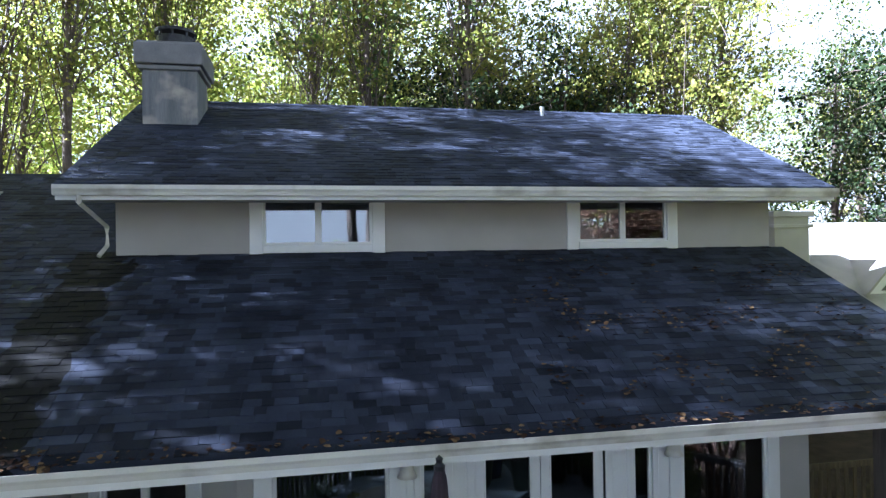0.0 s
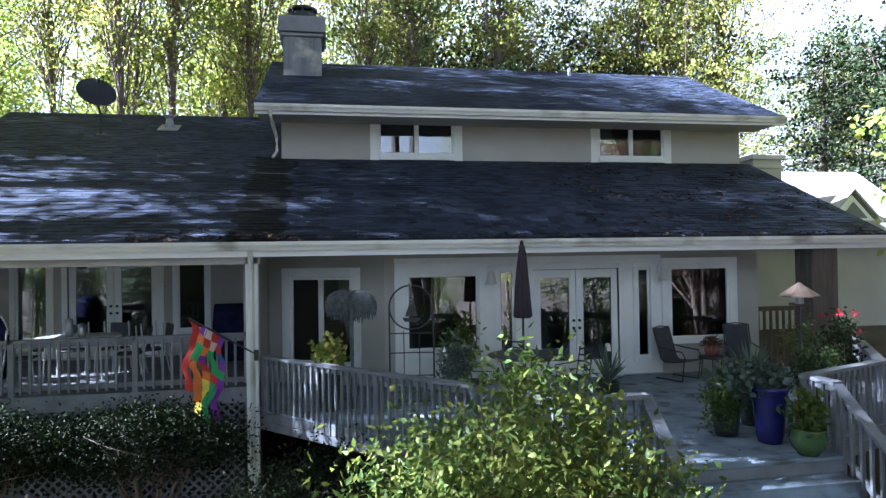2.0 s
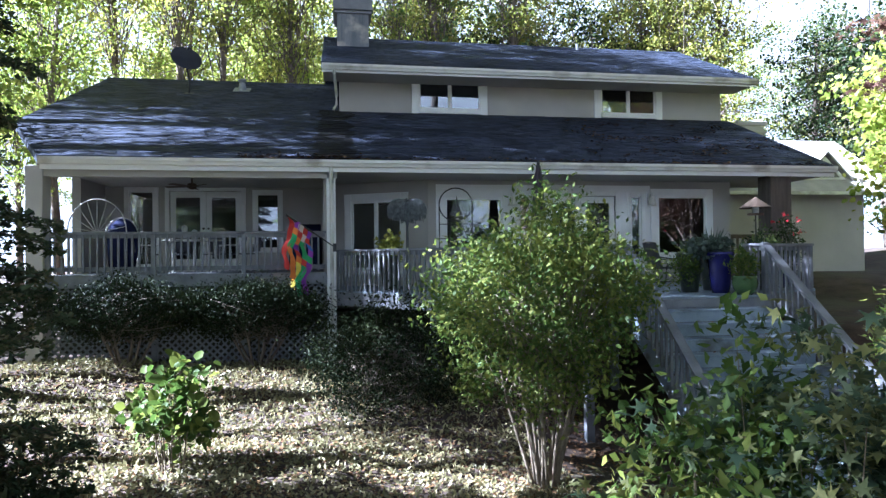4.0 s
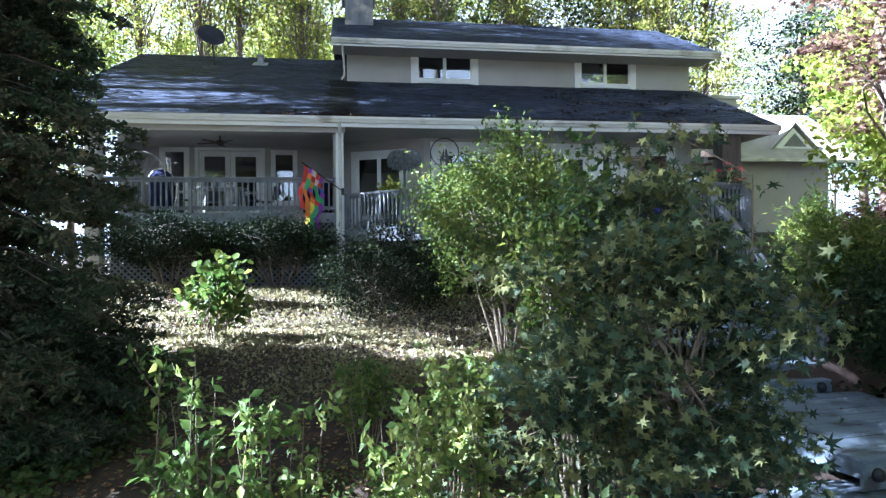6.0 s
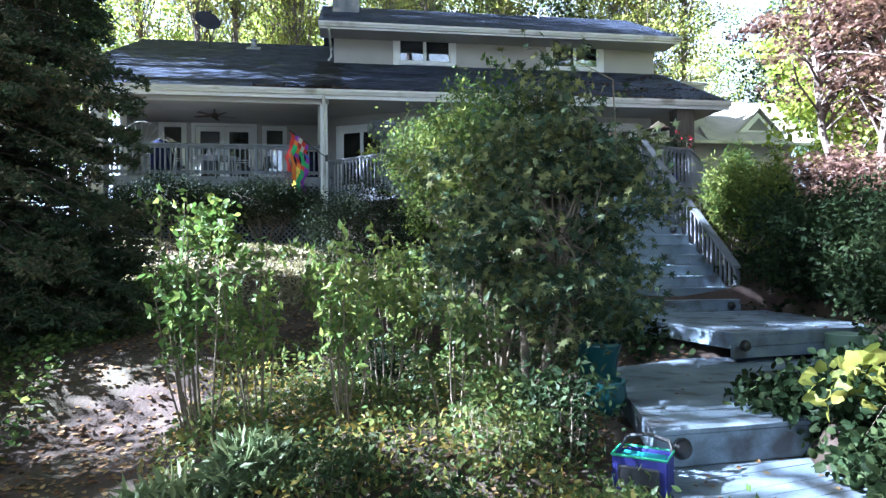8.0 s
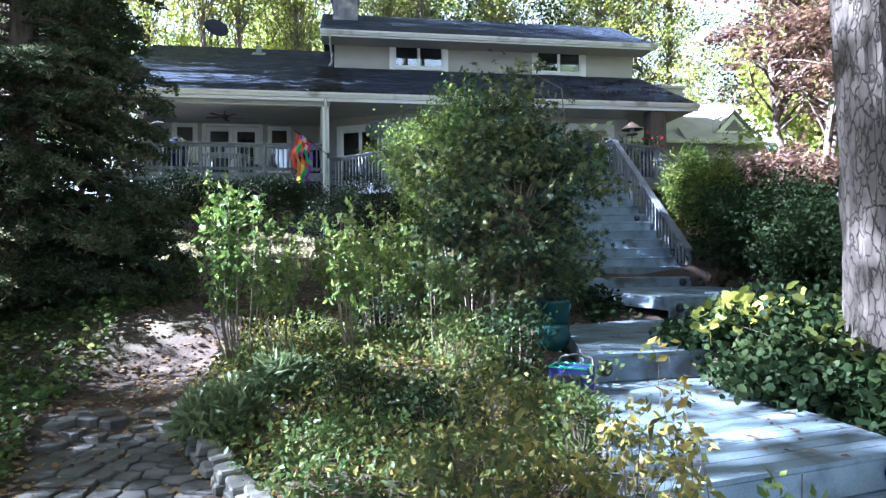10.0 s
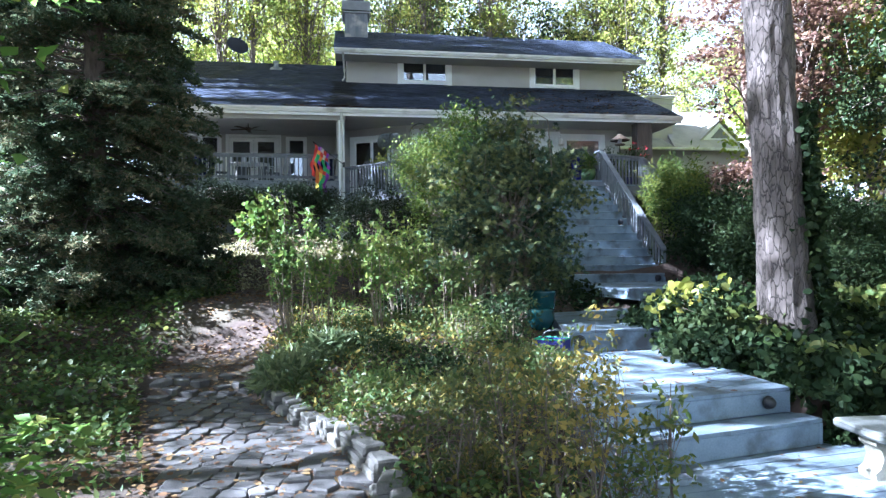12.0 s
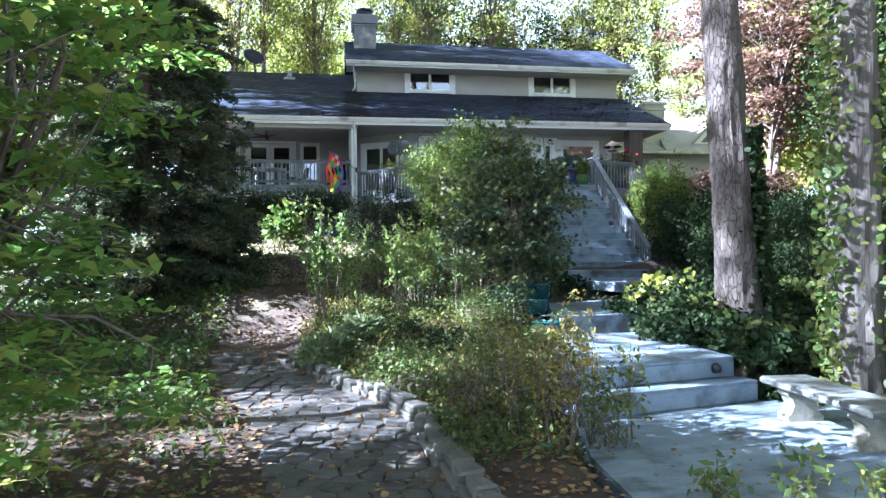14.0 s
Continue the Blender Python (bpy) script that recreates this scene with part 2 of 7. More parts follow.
LEAF_LAWN = leaf_mat("thin_dry_grass", [(0.11, 0.115, 0.05), (0.22, 0.205, 0.1), (0.38, 0.34, 0.19)], 0.3)
LEAF_FRESH = leaf_mat("fresh_green_leaves", [(0.0488, 0.095, 0.0216), (0.122, 0.19, 0.0432), (0.293, 0.32, 0.072)], 0.4)
LEAF_SAPLING = leaf_mat("bright_green_leaves", [(0.085, 0.18, 0.036), (0.185, 0.31, 0.065), (0.43, 0.43, 0.1)], 0.55)


# ---- mesh tools ----
class Mesh:
    """Collects boxes, tubes and faces into one mesh."""

    def __init__(self):
        self.v, self.f = [], []

    def face(self, *pts):
        i = len(self.v)
        self.v += [tuple(p) for p in pts]
        self.f.append(tuple(range(i, i + len(pts))))
        return self

    def box(self, x0, x1, y0, y1, z0, z1, m=None, cut=0.0):
        """A box, with its long edges cut off by cut where that is given."""
        if cut:
            c = min(cut, (x1 - x0) * 0.4, (y1 - y0) * 0.4, (z1 - z0) * 0.4)
            bm = bmesh.new()
            r = bmesh.ops.create_cube(bm, size=1.0)
            for q in bm.verts:
                q.co = Vector(((x0 + x1) / 2 + q.co.x * (x1 - x0), (y0 + y1) / 2 + q.co.y * (y1 - y0), (z0 + z1) / 2 + q.co.z * (z1 - z0)))
            bmesh.ops.bevel(bm, geom=bm.edges[:], offset=c, segments=1, affect="EDGES", profile=0.5)
            i = len(self.v)
            bm.verts.index_update()
            self.v += [tuple(m @ q.co) if m else tuple(q.co) for q in bm.verts]
            self.f += [tuple(i + q.index for q in g.verts) for g in bm.faces]
            bm.free()
            return self
        p = [(x, y, z) for x in (x0, x1) for y in (y0, y1) for z in (z0, z1)]
        if m:
            p = [tuple(m @ Vector(q)) for q in p]
        i = len(self.v)
        self.v += p
        self.f += [(i + a, i + b, i + c, i + d) for a, b, c, d in ((0, 1, 3, 2), (4, 6, 7, 5), (0, 4, 5, 1), (2, 3, 7, 6), (0, 2, 6, 4), (1, 5, 7, 3))]
        return self

    def tube(self, pts, radii, n=8, caps=True):
        pts = [Vector(p) for p in pts]
        if not hasattr(radii, "__len__"):
            radii = [radii] * len(pts)
        up = Vector((0.03, 0.05, 1)) if abs((pts[-1] - pts[0]).normalized().z) < 0.9 else Vector((1, 0.03, 0.02))
        base = len(self.v)
        for k, p in enumerate(pts):
            d = (pts[min(k + 1, len(pts) - 1)] - pts[max(k - 1, 0)]).normalized()
            a = d.cross(up).normalized()
            b = d.cross(a).normalized()
            for j in range(n):
                t = 2 * math.pi * j / n
                self.v.append(tuple(p + (a * math.cos(t) + b * math.sin(t)) * radii[k]))
        for k in range(len(pts) - 1):
            for j in range(n):
                a, b = base + k * n + j, base + k * n + (j + 1) % n
                self.f.append((a, b, b + n, a + n))
        if caps:
            self.f.append(tuple(base + j for j in reversed(range(n))))
            e = base + (len(pts) - 1) * n
            self.f.append(tuple(e + j for j in range(n)))
        return self

    def lathe(self, prof, n=20, at=(0, 0, 0), m=None):
        """Turns a list of (radius, height) about z."""
        base = len(self.v)
        for r, z in prof:
            for j in range(n):
                t = 2 * math.pi * j / n
                p = Vector((at[0] + r * math.cos(t), at[1] + r * math.sin(t), at[2] + z))
                self.v.append(tuple(m @ p if m else p))
        for k in range(len(prof) - 1):
            for j in range(n):
                a, b = base + k * n + j, base + k * n + (j + 1) % n
                self.f.append((a, b, b + n, a + n))
        return self

    def prism(self, poly, z0, z1, m=None):
        """A flat polygon of (x, y), counter-clockwise, given a height."""
        n, i = len(poly), len(self.v)
        p = [(x, y, z0) for x, y in poly] + [(x, y, z1) for x, y in poly]
        self.v += [tuple(m @ Vector(q)) for q in p] if m else p
        self.f.append(tuple(i + k for k in reversed(range(n))))
        self.f.append(tuple(i + n + k for k in range(n)))
        self.f += [(i + k, i + (k + 1) % n, i + n + (k + 1) % n, i + n + k) for k in range(n)]
        return self

    def data(self, name):
        d = bpy.data.meshes.new(name)
        d.from_pydata(self.v, [], self.f)
        d.validate()
        d.update()
        return d


def part(name, shape, material, parent=None, label="", kind="", smooth=False):
    """One mesh object, under a thing or a part; shape is a Mesh or ready mesh data."""
    d = shape if isinstance(shape, bpy.types.Mesh) else shape.data(name)
    if not d.materials:
        d.materials.append(material)
    if smooth:
        d.polygons.foreach_set("use_smooth", [True] * len(d.polygons))
    ob = new(name, d)
    if parent:
        ob.parent = parent
    return tagged(ob, label, kind=kind)


def thing(name, label, category, at=None, group="", kind=""):
    ob = new(name)
    ob.empty_display_size = 0.1
    if at is not None:
        ob.matrix_world = at if isinstance(at, Matrix) else Matrix.Translation(at)
    return tagged(ob, label, category, group, kind)


def scatter(pts, base, faces, sizes, rng, flat=0.0, facing=None):
    """A mesh of many small shapes: base (k x 3) copied to each point with a random turn. flat 1: lying flat."""
    n, k = len(pts), len(base)
    yaw = rng.uniform(0, 2 * math.pi, n)
    tilt = np.arccos(np.clip(rng.uniform(-1, 1, n), -1, 1)) * (1 - flat) + rng.normal(0, 0.25, n) * flat
    rol = rng.uniform(0, 2 * math.pi, n)
    cy, sy, ct, st, cr, sr = np.cos(yaw), np.sin(yaw), np.cos(tilt), np.sin(tilt), np.cos(rol), np.sin(rol)
    z0 = np.zeros(n)
    o1 = np.ones(n)
    rz = np.stack([np.stack([cy, -sy, z0], 1), np.stack([sy, cy, z0], 1), np.stack([z0, z0, o1], 1)], 1)
    rx = np.stack([np.stack([o1, z0, z0], 1), np.stack([z0, ct, -st], 1), np.stack([z0, st, ct], 1)], 1)
    r2 = np.stack([np.stack([cr, -sr, z0], 1), np.stack([sr, cr, z0], 1), np.stack([z0, z0, o1], 1)], 1)
    rot = rz @ rx @ r2
    v = np.einsum("nij,kj->nki", rot, np.asarray(base)) * np.asarray(sizes).reshape(-1, 1, 1) + np.asarray(pts)[:, None, :]
    return raw_mesh(v.reshape(-1, 3), faces, n, k)


def raw_mesh(v, faces, n, k):
    d = bpy.data.meshes.new("leaves")
    lens = [len(f) for f in faces]
    flat_idx = np.concatenate([np.asarray(f) for f in faces])
    loops = (flat_idx[None, :] + (np.arange(n) * k)[:, None]).reshape(-1)
    tot = np.tile(lens, n)
    start = np.concatenate([[0], np.cumsum(tot)[:-1]])
    d.vertices.add(len(v))
    d.vertices.foreach_set("co", np.ascontiguousarray(v, dtype=np.float32).reshape(-1))
    d.loops.add(len(loops))
    d.loops.foreach_set("vertex_index", loops.astype(np.int32))
    d.polygons.add(len(tot))
    d.polygons.foreach_set("loop_start", start.astype(np.int32))
    d.polygons.foreach_set("loop_total", tot.astype(np.int32))
    d.update(calc_edges=True)
    return d


# leaf outlines: length along y, about one unit long
LEAF = ([(0, 0, 0), (0.24, 0.4, 0.06), (0, 1, -0.04), (-0.24, 0.4, 0.06)], [(0, 1, 2), (0, 2, 3)])
BROAD = ([(0, 0, 0), (0.4, 0.3, 0.08), (0.3, 0.75, 0.04), (0, 1, -0.05), (-0.3, 0.75, 0.04), (-0.4, 0.3, 0.08)], [(0, 1, 2, 3), (0, 3, 4, 5)])
NARROW = ([(0, 0, 0), (0.11, 0.45, 0.03), (0, 1, -0.08), (-0.11, 0.45, 0.03)], [(0, 1, 2), (0, 2, 3)])
SPRIG = ([(0, 0, 0), (0.1, 0.5, 0.02), (0, 1, -0.1), (-0.1, 0.5, 0.02), (0.45, 0.5, 0.05), (0.38, 0.25, 0), (-0.45, 0.55, 0.05), (-0.38, 0.3, 0), (0.3, 0.85, -0.02), (-0.3, 0.9, -0.02)], [(0, 1, 2, 3), (1, 4, 5), (3, 6, 7), (1, 8, 2), (3, 9, 2)])
STAR = ([(0, 0, 0), (0.13, 0.22, 0.02), (0.5, 0.1, -0.03), (0.2, 0.38, 0.03), (0.45, 0.72, -0.05), (0.12, 0.52, 0.03), (0, 1, -0.08), (-0.12, 0.52, 0.03), (-0.45, 0.72, -0.05), (-0.2, 0.38, 0.03), (-0.5, 0.1, -0.03), (-0.13, 0.22, 0.02)],
        [(0, 1, 3, 5, 7, 9, 11), (1, 2, 3), (3, 4, 5), (5, 6, 7), (7, 8, 9), (9, 10, 11)])


def clumps(rng, n, centre, radii, hollow=0.45, skew=0.0):
    """Random clump centres in an uneven egg shape, more of them towards its skin."""
    d = rng.normal(size=(n, 3))
    d /= np.linalg.norm(d, axis=1)[:, None]
    r = hollow + (1 - hollow) * rng.uniform(0, 1, n) ** 0.6
    wob = 1 + 0.22 * np.sin(d[:, 0] * 5 + 1.3) * np.cos(d[:, 1] * 4 + 0.7) + 0.15 * np.sin(d[:, 2] * 7)
    p = d * (r * wob)[:, None] * np.asarray(radii)
    p[:, :2] *= (1 - skew * p[:, 2:3] / radii[2])
    return p + np.asarray(centre)


def branch(m, a, b, r0, r1, rng, sag=0.15, n=5, steps=4):
    a, b = Vector(a), Vector(b)
    ln = (b - a).length
    bend = Vector(rng.normal(0, 0.12, 3)) * ln
    pts = [a.lerp(b, k / steps) + bend * math.sin(math.pi * k / steps) + Vector((0, 0, sag * ln * math.sin(math.pi * k / steps))) for k in range(steps + 1)]
    m.tube(pts, [r0 + (r1 - r0) * k / steps for k in range(steps + 1)], n, caps=False)


def plant(name, label, category, at, stems, crown_c, crown_r, n_clump, per, spread, shape, size, leaf, bark, seed, stem_r=0.03, hollow=0.4, skew=0.0, flat=0.0, group="", limb_share=0.6, limb=0.35, crown_name="crown", stem_name="trunk", fork=0.35):
    """A tree or shrub: tapered stems, limbs that reach the clumps, and a crown of single leaves."""
    rng = np.random.default_rng(seed)
    ob = thing(name, label, category, at, group)
    cl = clumps(rng, n_clump, crown_c, crown_r, hollow, skew)
    m, twigs = Mesh(), Mesh()
    tops = []
    for i in range(stems):
        t = 2 * math.pi * (i + rng.uniform(0, 0.6)) / max(stems, 1)
        o = 0.0 if stems == 1 else rng.uniform(0.05, 0.16)
        foot = Vector((o * math.cos(t), o * math.sin(t), -0.15))
        top = Vector(crown_c) + (Vector((0, 0, crown_r[2] * 0.5)) if stems == 1 else Vector((crown_r[0] * 0.5 * math.cos(t), crown_r[1] * 0.5 * math.sin(t), rng.uniform(-0.3, 0.5) * crown_r[2])))
        mid = foot.lerp(top, 0.5) + Vector(rng.normal(0, 0.03, 3)) * (top - foot).length
        pts = [foot, foot.lerp(mid, 0.5), mid, mid.lerp(top, 0.5), top]
        m.tube(pts, [stem_r * q for q in (1.15, 0.95, 0.8, 0.55, 0.25)], 9 if stem_r > 0.08 else 6)
        if stems <= 3:
            part(stem_name, m, bark, ob, smooth=True)
            m = Mesh()
        tops.append(pts)
    for c in cl[: int(n_clump * limb_share)]:
        pts = tops[rng.integers(len(tops))]
        s = pts[2].lerp(pts[4], rng.uniform(0, 0.9)) if rng.uniform() > fork else pts[1].lerp(pts[3], rng.uniform(0.2, 1))
        if s.z > c[2] + 0.3 * crown_r[2]:
            s = pts[2]
        branch(twigs, s, c, stem_r * limb, stem_r * 0.08, rng, 0.08, 4, 3)
    if stems > 3:
        part("stemwork", m, bark, ob, kind="stuff", smooth=True)
    part("branchwork", twigs, bark, ob, kind="stuff", smooth=True)
    p = np.repeat(cl, per, axis=0) + rng.normal(0, 1, (n_clump * per, 3)) * np.asarray(spread)
    part(crown_name, scatter(p, shape[0], shape[1], size * rng.uniform(0.6, 1.3, len(p)), rng, flat), leaf, ob)
    return ob


# ---- ground ----
HEIGHTS = [(-8.2, 7.3, -1.36), (-5, 7.3, -1.52), (-1.5, 6.5, -1.8), (-7.0, 4.4, -1.85), (-8.5, 1.5, -2.5), (-4.7, 2.2, -2.15), (-1.5, 0, -2.5), (-5, -2, -2.95),
           (-5.2, -5.2, -3.8), (-4.7, -6.6, -4.04), (-4.1, -8, -4.08), (-3.5, -11.5, -4.1), (-3.3, -5.4, -3.42), (-1.9, -5.2, -3.3), (-2.1, -8, -3.78), (-1.7, -10.5, -4.05),
           (1, -4.5, -3.35), (3.4, 1, -2.6), (5.8, 1.5, -1.9), (6.5, -2.5, -2.6), (3.2, -6.5, -3.1), (3, -9.5, -3.6), (9, 7, -0.8),
           (-9.5, -3, -3.2), (-8, -9.5, -4.0), (-3.5, -17, -4.4), (4, -14, -4.2), (-12, 14, -1.2), (14, 16, 0.0), (0, 30, 0.5), (30, 20, 1.0), (0, -45, -7)]


# plan outlines of the low board decks, with the height of their tops
LOWDECKS = [((1.9, 5.05, -3.6, -0.5), -2.85), ((0.5, 4.4, -5.4, -3.0), -3.25), ((0.0, 1.6, -6.4, -4.2), -3.25), ((-0.2, 1.5, -8.0, -5.9), -3.56), ((-1.0, 1.65, -9.85, -7.4), -3.6), ((-1.4, 3.4, -13.5, -9.2), -4.08)]


def gz(x, y):
    """Ground height, kept below the decks."""
    s = w = 0.0
    for a, b, c in HEIGHTS:
        k = 1.0 / ((x - a) ** 2 + (y - b) ** 2 + 0.25) ** 2.2
        s, w = s + k * c, w + k
    z = s / w + 0.04 * noise.noise((x * 1.3, y * 1.3, 0)) + 0.015 * noise.noise((x * 4.1, y * 4.1, 3))
    for (x0, x1, y0, y1), top in LOWDECKS:
        if x0 < x < x1 and y0 < y < y1:
            z = min(z, top - 0.25)
    return z


def build_ground():
    near = [-14 + 0.25 * i for i in range(113)]
    xs = [-1500, -500, -150, -70, -45, -32, -24, -18] + near + [17, 20, 25, 32, 45, 70, 150, 500, 1500]
    ys = [-1500, -400, -120, -60, -40, -28, -22] + [-19 + 0.25 * i for i in range(121)] + [13, 16, 20, 25, 32, 42, 60, 100, 250, 700, 1500]
    v = [(x, y, gz(max(-60, min(60, x)), max(-60, min(60, y)))) for y in ys for x in xs]
    nx = len(xs)
    f = [(j * nx + i, j * nx + i + 1, (j + 1) * nx + i + 1, (j + 1) * nx + i) for j in range(len(ys) - 1) for i in range(nx - 1)]
    m = Mesh()
    m.v, m.f = v, f
    ob = part("ground", m, GROUND, None, "sloping garden soil strewn with dry leaves", "structure", True)
    return tagged(ob, category="ground")


ground = build_ground()

# bright hazy sky low behind the woods
HAZE = bpy.data.materials.new("white_sky_haze")
HAZE.use_nodes = True
hn = HAZE.node_tree.nodes
he = hn.new("ShaderNodeEmission")
he.inputs[0].default_value, he.inputs[1].default_value = (0.93, 0.97, 1.0, 1), 0.18
HAZE.node_tree.links.new(he.outputs[0], hn["Material Output"].inputs[0])
m = Mesh()
for i in range(73):
    a = radians(5 * i)
    for z in (-25, 40, 110, 190):
        m.v.append((420 * math.sin(a), 420 * math.cos(a), z))
m.f = [(i * 4 + k, i * 4 + 4 + k, i * 4 + 5 + k, i * 4 + 1 + k) for i in range(72) for k in range(3)]
backdrop = part("backdrop", m, HAZE, None, "bright white hazy sky all round the woods", "structure")
tagged(backdrop, category="sky")


# ---- house ----
FRONT, BACKWALL = 8.69, 11.36        # front wall of the lower floor; porch and upper wall
EAVE_Y, EAVE_Z, PITCH = 7.02, 2.90, 0.466
UEAVE_Y, UEAVE_Z, UPITCH = 10.24, 5.98, 0.479
RIDGE_Y = 15.12
PORCH_Z = 0.42

house = thing("house", "two-storey beige stucco house with dark shingle roofs and white trim", "house", (0, 0, 0))


def wall_with_openings(m, x0, x1, z0, z1, y0, y1, holes, mx=None):
    """A wall along x from y0 to y1, one closed body, with holes (xa, xb, za, zb) right through."""
    xs = sorted({x0, x1, *[h[0] for h in holes], *[h[1] for h in holes]})
    zs = sorted({z0, z1, *[h[2] for h in holes], *[h[3] for h in holes]})
    base, nz = len(m.v), len(zs)
    for y in (y0, y1):
        for x in xs:
            for z in zs:
                p = Vector((x, y, z))
                m.v.append(tuple(mx @ p if mx else p))
    back = len(xs) * nz

    def solid(i, k):
        if not (0 <= i < len(xs) - 1 and 0 <= k < nz - 1):
            return False
        cx, cz = (xs[i] + xs[i + 1]) / 2, (zs[k] + zs[k + 1]) / 2
        return not any(h[0] < cx < h[1] and h[2] < cz < h[3] for h in holes)

    def vid(i, k):
        return base + i * nz + k

    for i in range(len(xs) - 1):
        for k in range(nz - 1):
            if not solid(i, k):
                continue
            a, b, c, d = vid(i, k), vid(i + 1, k), vid(i + 1, k + 1), vid(i, k + 1)
            m.f += [(a, b, c, d), (d + back, c + back, b + back, a + back)]
            for (p, q), (u, w) in (((i, k - 1), (a, b)), ((i + 1, k), (b, c)), ((i, k + 1), (c, d)), ((i - 1, k), (d, a))):
                if not solid(p, q):
                    m.f.append((u, u + back, w + back, w))


def window(name, x0, x1, z0, z1, y, mx=None, panes=1, trim=0.2, sill=True, sash=0.045, label=""):
    """Trim, sash bars and glass in an opening of a wall whose face is at y."""
    fr = Mesh()
    o = y - 0.03
    fr.box(x0 - trim, x0, o, y + 0.02, z0 - trim, z1 + trim, mx, 0.008)
    fr.box(x1, x1 + trim, o, y + 0.02, z0 - trim, z1 + trim, mx, 0.008)
    fr.box(x0, x1, o, y + 0.02, z1, z1 + trim, mx, 0.008)
    fr.box(x0, x1, o - (0.03 if sill else 0), y + 0.02, z0 - trim * (0.6 if sill else 1), z0, mx, 0.008)
    w = part(name, fr, TRIM, house, label)
    s = Mesh()
    s.box(x0, x0 + sash, y + 0.0, y + 0.06, z0, z1, mx)
    s.box(x1 - sash, x1, y + 0.0, y + 0.06, z0, z1, mx)
    s.box(x0 + sash, x1 - sash, y + 0.0, y + 0.06, z1 - sash, z1, mx)
    s.box(x0 + sash, x1 - sash, y + 0.0, y + 0.06, z0, z0 + sash, mx)
    step = (x1 - x0) / panes
    for i in range(1, panes):
        c = x0 + i * step
        s.box(c - 0.055, c + 0.055, y + 0.003, y + 0.057, z0 + sash, z1 - sash, mx)
    part("sash", s, TRIM, w)
    for i in range(panes):
        g = Mesh()
        a, b = x0 + i * step + 0.02, x0 + (i + 1) * step - 0.02
        g.box(a, b, y + 0.03, y + 0.036, z0 + 0.02, z1 - 0.02, mx)
        p = part("pane", g, GLASS, w)
        p.visible_shadow = False
    return w


# openings: picture window, sidelights, french doors, right window
LOW = [(-0.22, 1.26, 0.69, 2.21), (1.69, 2.02, 0.36, 2.27), (2.43, 4.32, 0.05, 2.27), (4.74, 5.04, 0.36, 2.27), (5.51, 6.91, 0.73, 2.27)]
m = Mesh()
wall_with_openings(m, -0.66, 7.63, -0.6, 2.86, FRONT, FRONT + 0.18, LOW)
part("wall_front", m, STUCCO, house, "beige stucco wall behind the terrace")
m = Mesh()
wall_with_openings(m, -0.46, 5.3, 0.02, 2.55, FRONT - 0.016, FRONT - 0.002, LOW[:4])
part("wall_panel", m, TRIM, house, "white painted panels round the doors")
# slanting wall between porch and terrace
SA, SB = Vector((-3.0, 9.92, 0)), Vector((-0.66, 8.69, 0))
SL = (SB - SA).length
SLANT = Matrix.Translation(SA) @ Matrix.Rotation(math.atan2(SB.y - SA.y, SB.x - SA.x), 4, "Z")
m = Mesh()
wall_with_openings(m, 0, SL, -0.6, 2.86, 0, 0.18, [(0.52, 1.92, 0.42, 2.18)], SLANT)
part("wall_slanting", m, STUCCO, house)
window("window", 0.52, 1.92, 0.42, 2.18, 0, SLANT, 2, 0.2, label="white two-pane window in the slanting wall")
# porch back wall
PORCH = [(-8.5, -7.85, PORCH_Z + 0.15, 2.62), (-7.45, -5.55, PORCH_Z + 0.02, 2.62), (-5.15, -4.52, 1.0, 2.56)]
m = Mesh()
wall_with_openings(m, -9.3, -3.05, -0.6, 3.0, BACKWALL, BACKWALL + 0.18, PORCH)
part("wall_porch", m, STUCCO, house)
# side walls, upper storey, back
for b6 in ((-3.22, -3.02, 7.55, BACKWALL, -0.6, 2.8), (-9.3, -9.1, 9.7, BACKWALL - 0.003, -0.6, 2.85), (7.45, 7.63, FRONT + 0.18, 19.0, -0.6, 2.9), (-9.3, -9.12, BACKWALL + 0.18, 19.0, -1.6, 2.9), (-9.3, 9.12, 19.0, 19.18, -1.2, 2.9),
           (-2.8, -2.62, BACKWALL + 0.18, 18.8, 2.9, 6.45), (8.94, 9.12, BACKWALL + 0.18, 18.8, 2.9, 6.45), (-2.8, 9.12, 18.82, 19.0, 2.9, 6.45)):
    part("wall", Mesh().box(*b6), STUCCO, house)
UP = [(-0.51, 1.32, 5.07, 5.88), (5.12, 6.91, 5.07, 5.88)]
m = Mesh()
wall_with_openings(m, -2.8, 9.12, 4.3, 6.45, BACKWALL, BACKWALL + 0.18, UP)
part("wall_upper", m, STUCCO, house, "beige stucco wall of the upper storey")
# floors and ceilings inside, closing the rooms; their near-black colour is painted-in shade
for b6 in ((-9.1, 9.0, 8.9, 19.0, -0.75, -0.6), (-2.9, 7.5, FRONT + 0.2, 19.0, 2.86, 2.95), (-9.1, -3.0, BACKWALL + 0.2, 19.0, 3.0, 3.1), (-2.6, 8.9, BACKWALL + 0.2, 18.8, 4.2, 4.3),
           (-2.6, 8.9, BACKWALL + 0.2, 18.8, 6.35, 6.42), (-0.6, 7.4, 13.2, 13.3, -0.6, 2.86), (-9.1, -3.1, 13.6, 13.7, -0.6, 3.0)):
    part("room_lining", Mesh().box(*b6), SHADEDARK, house)

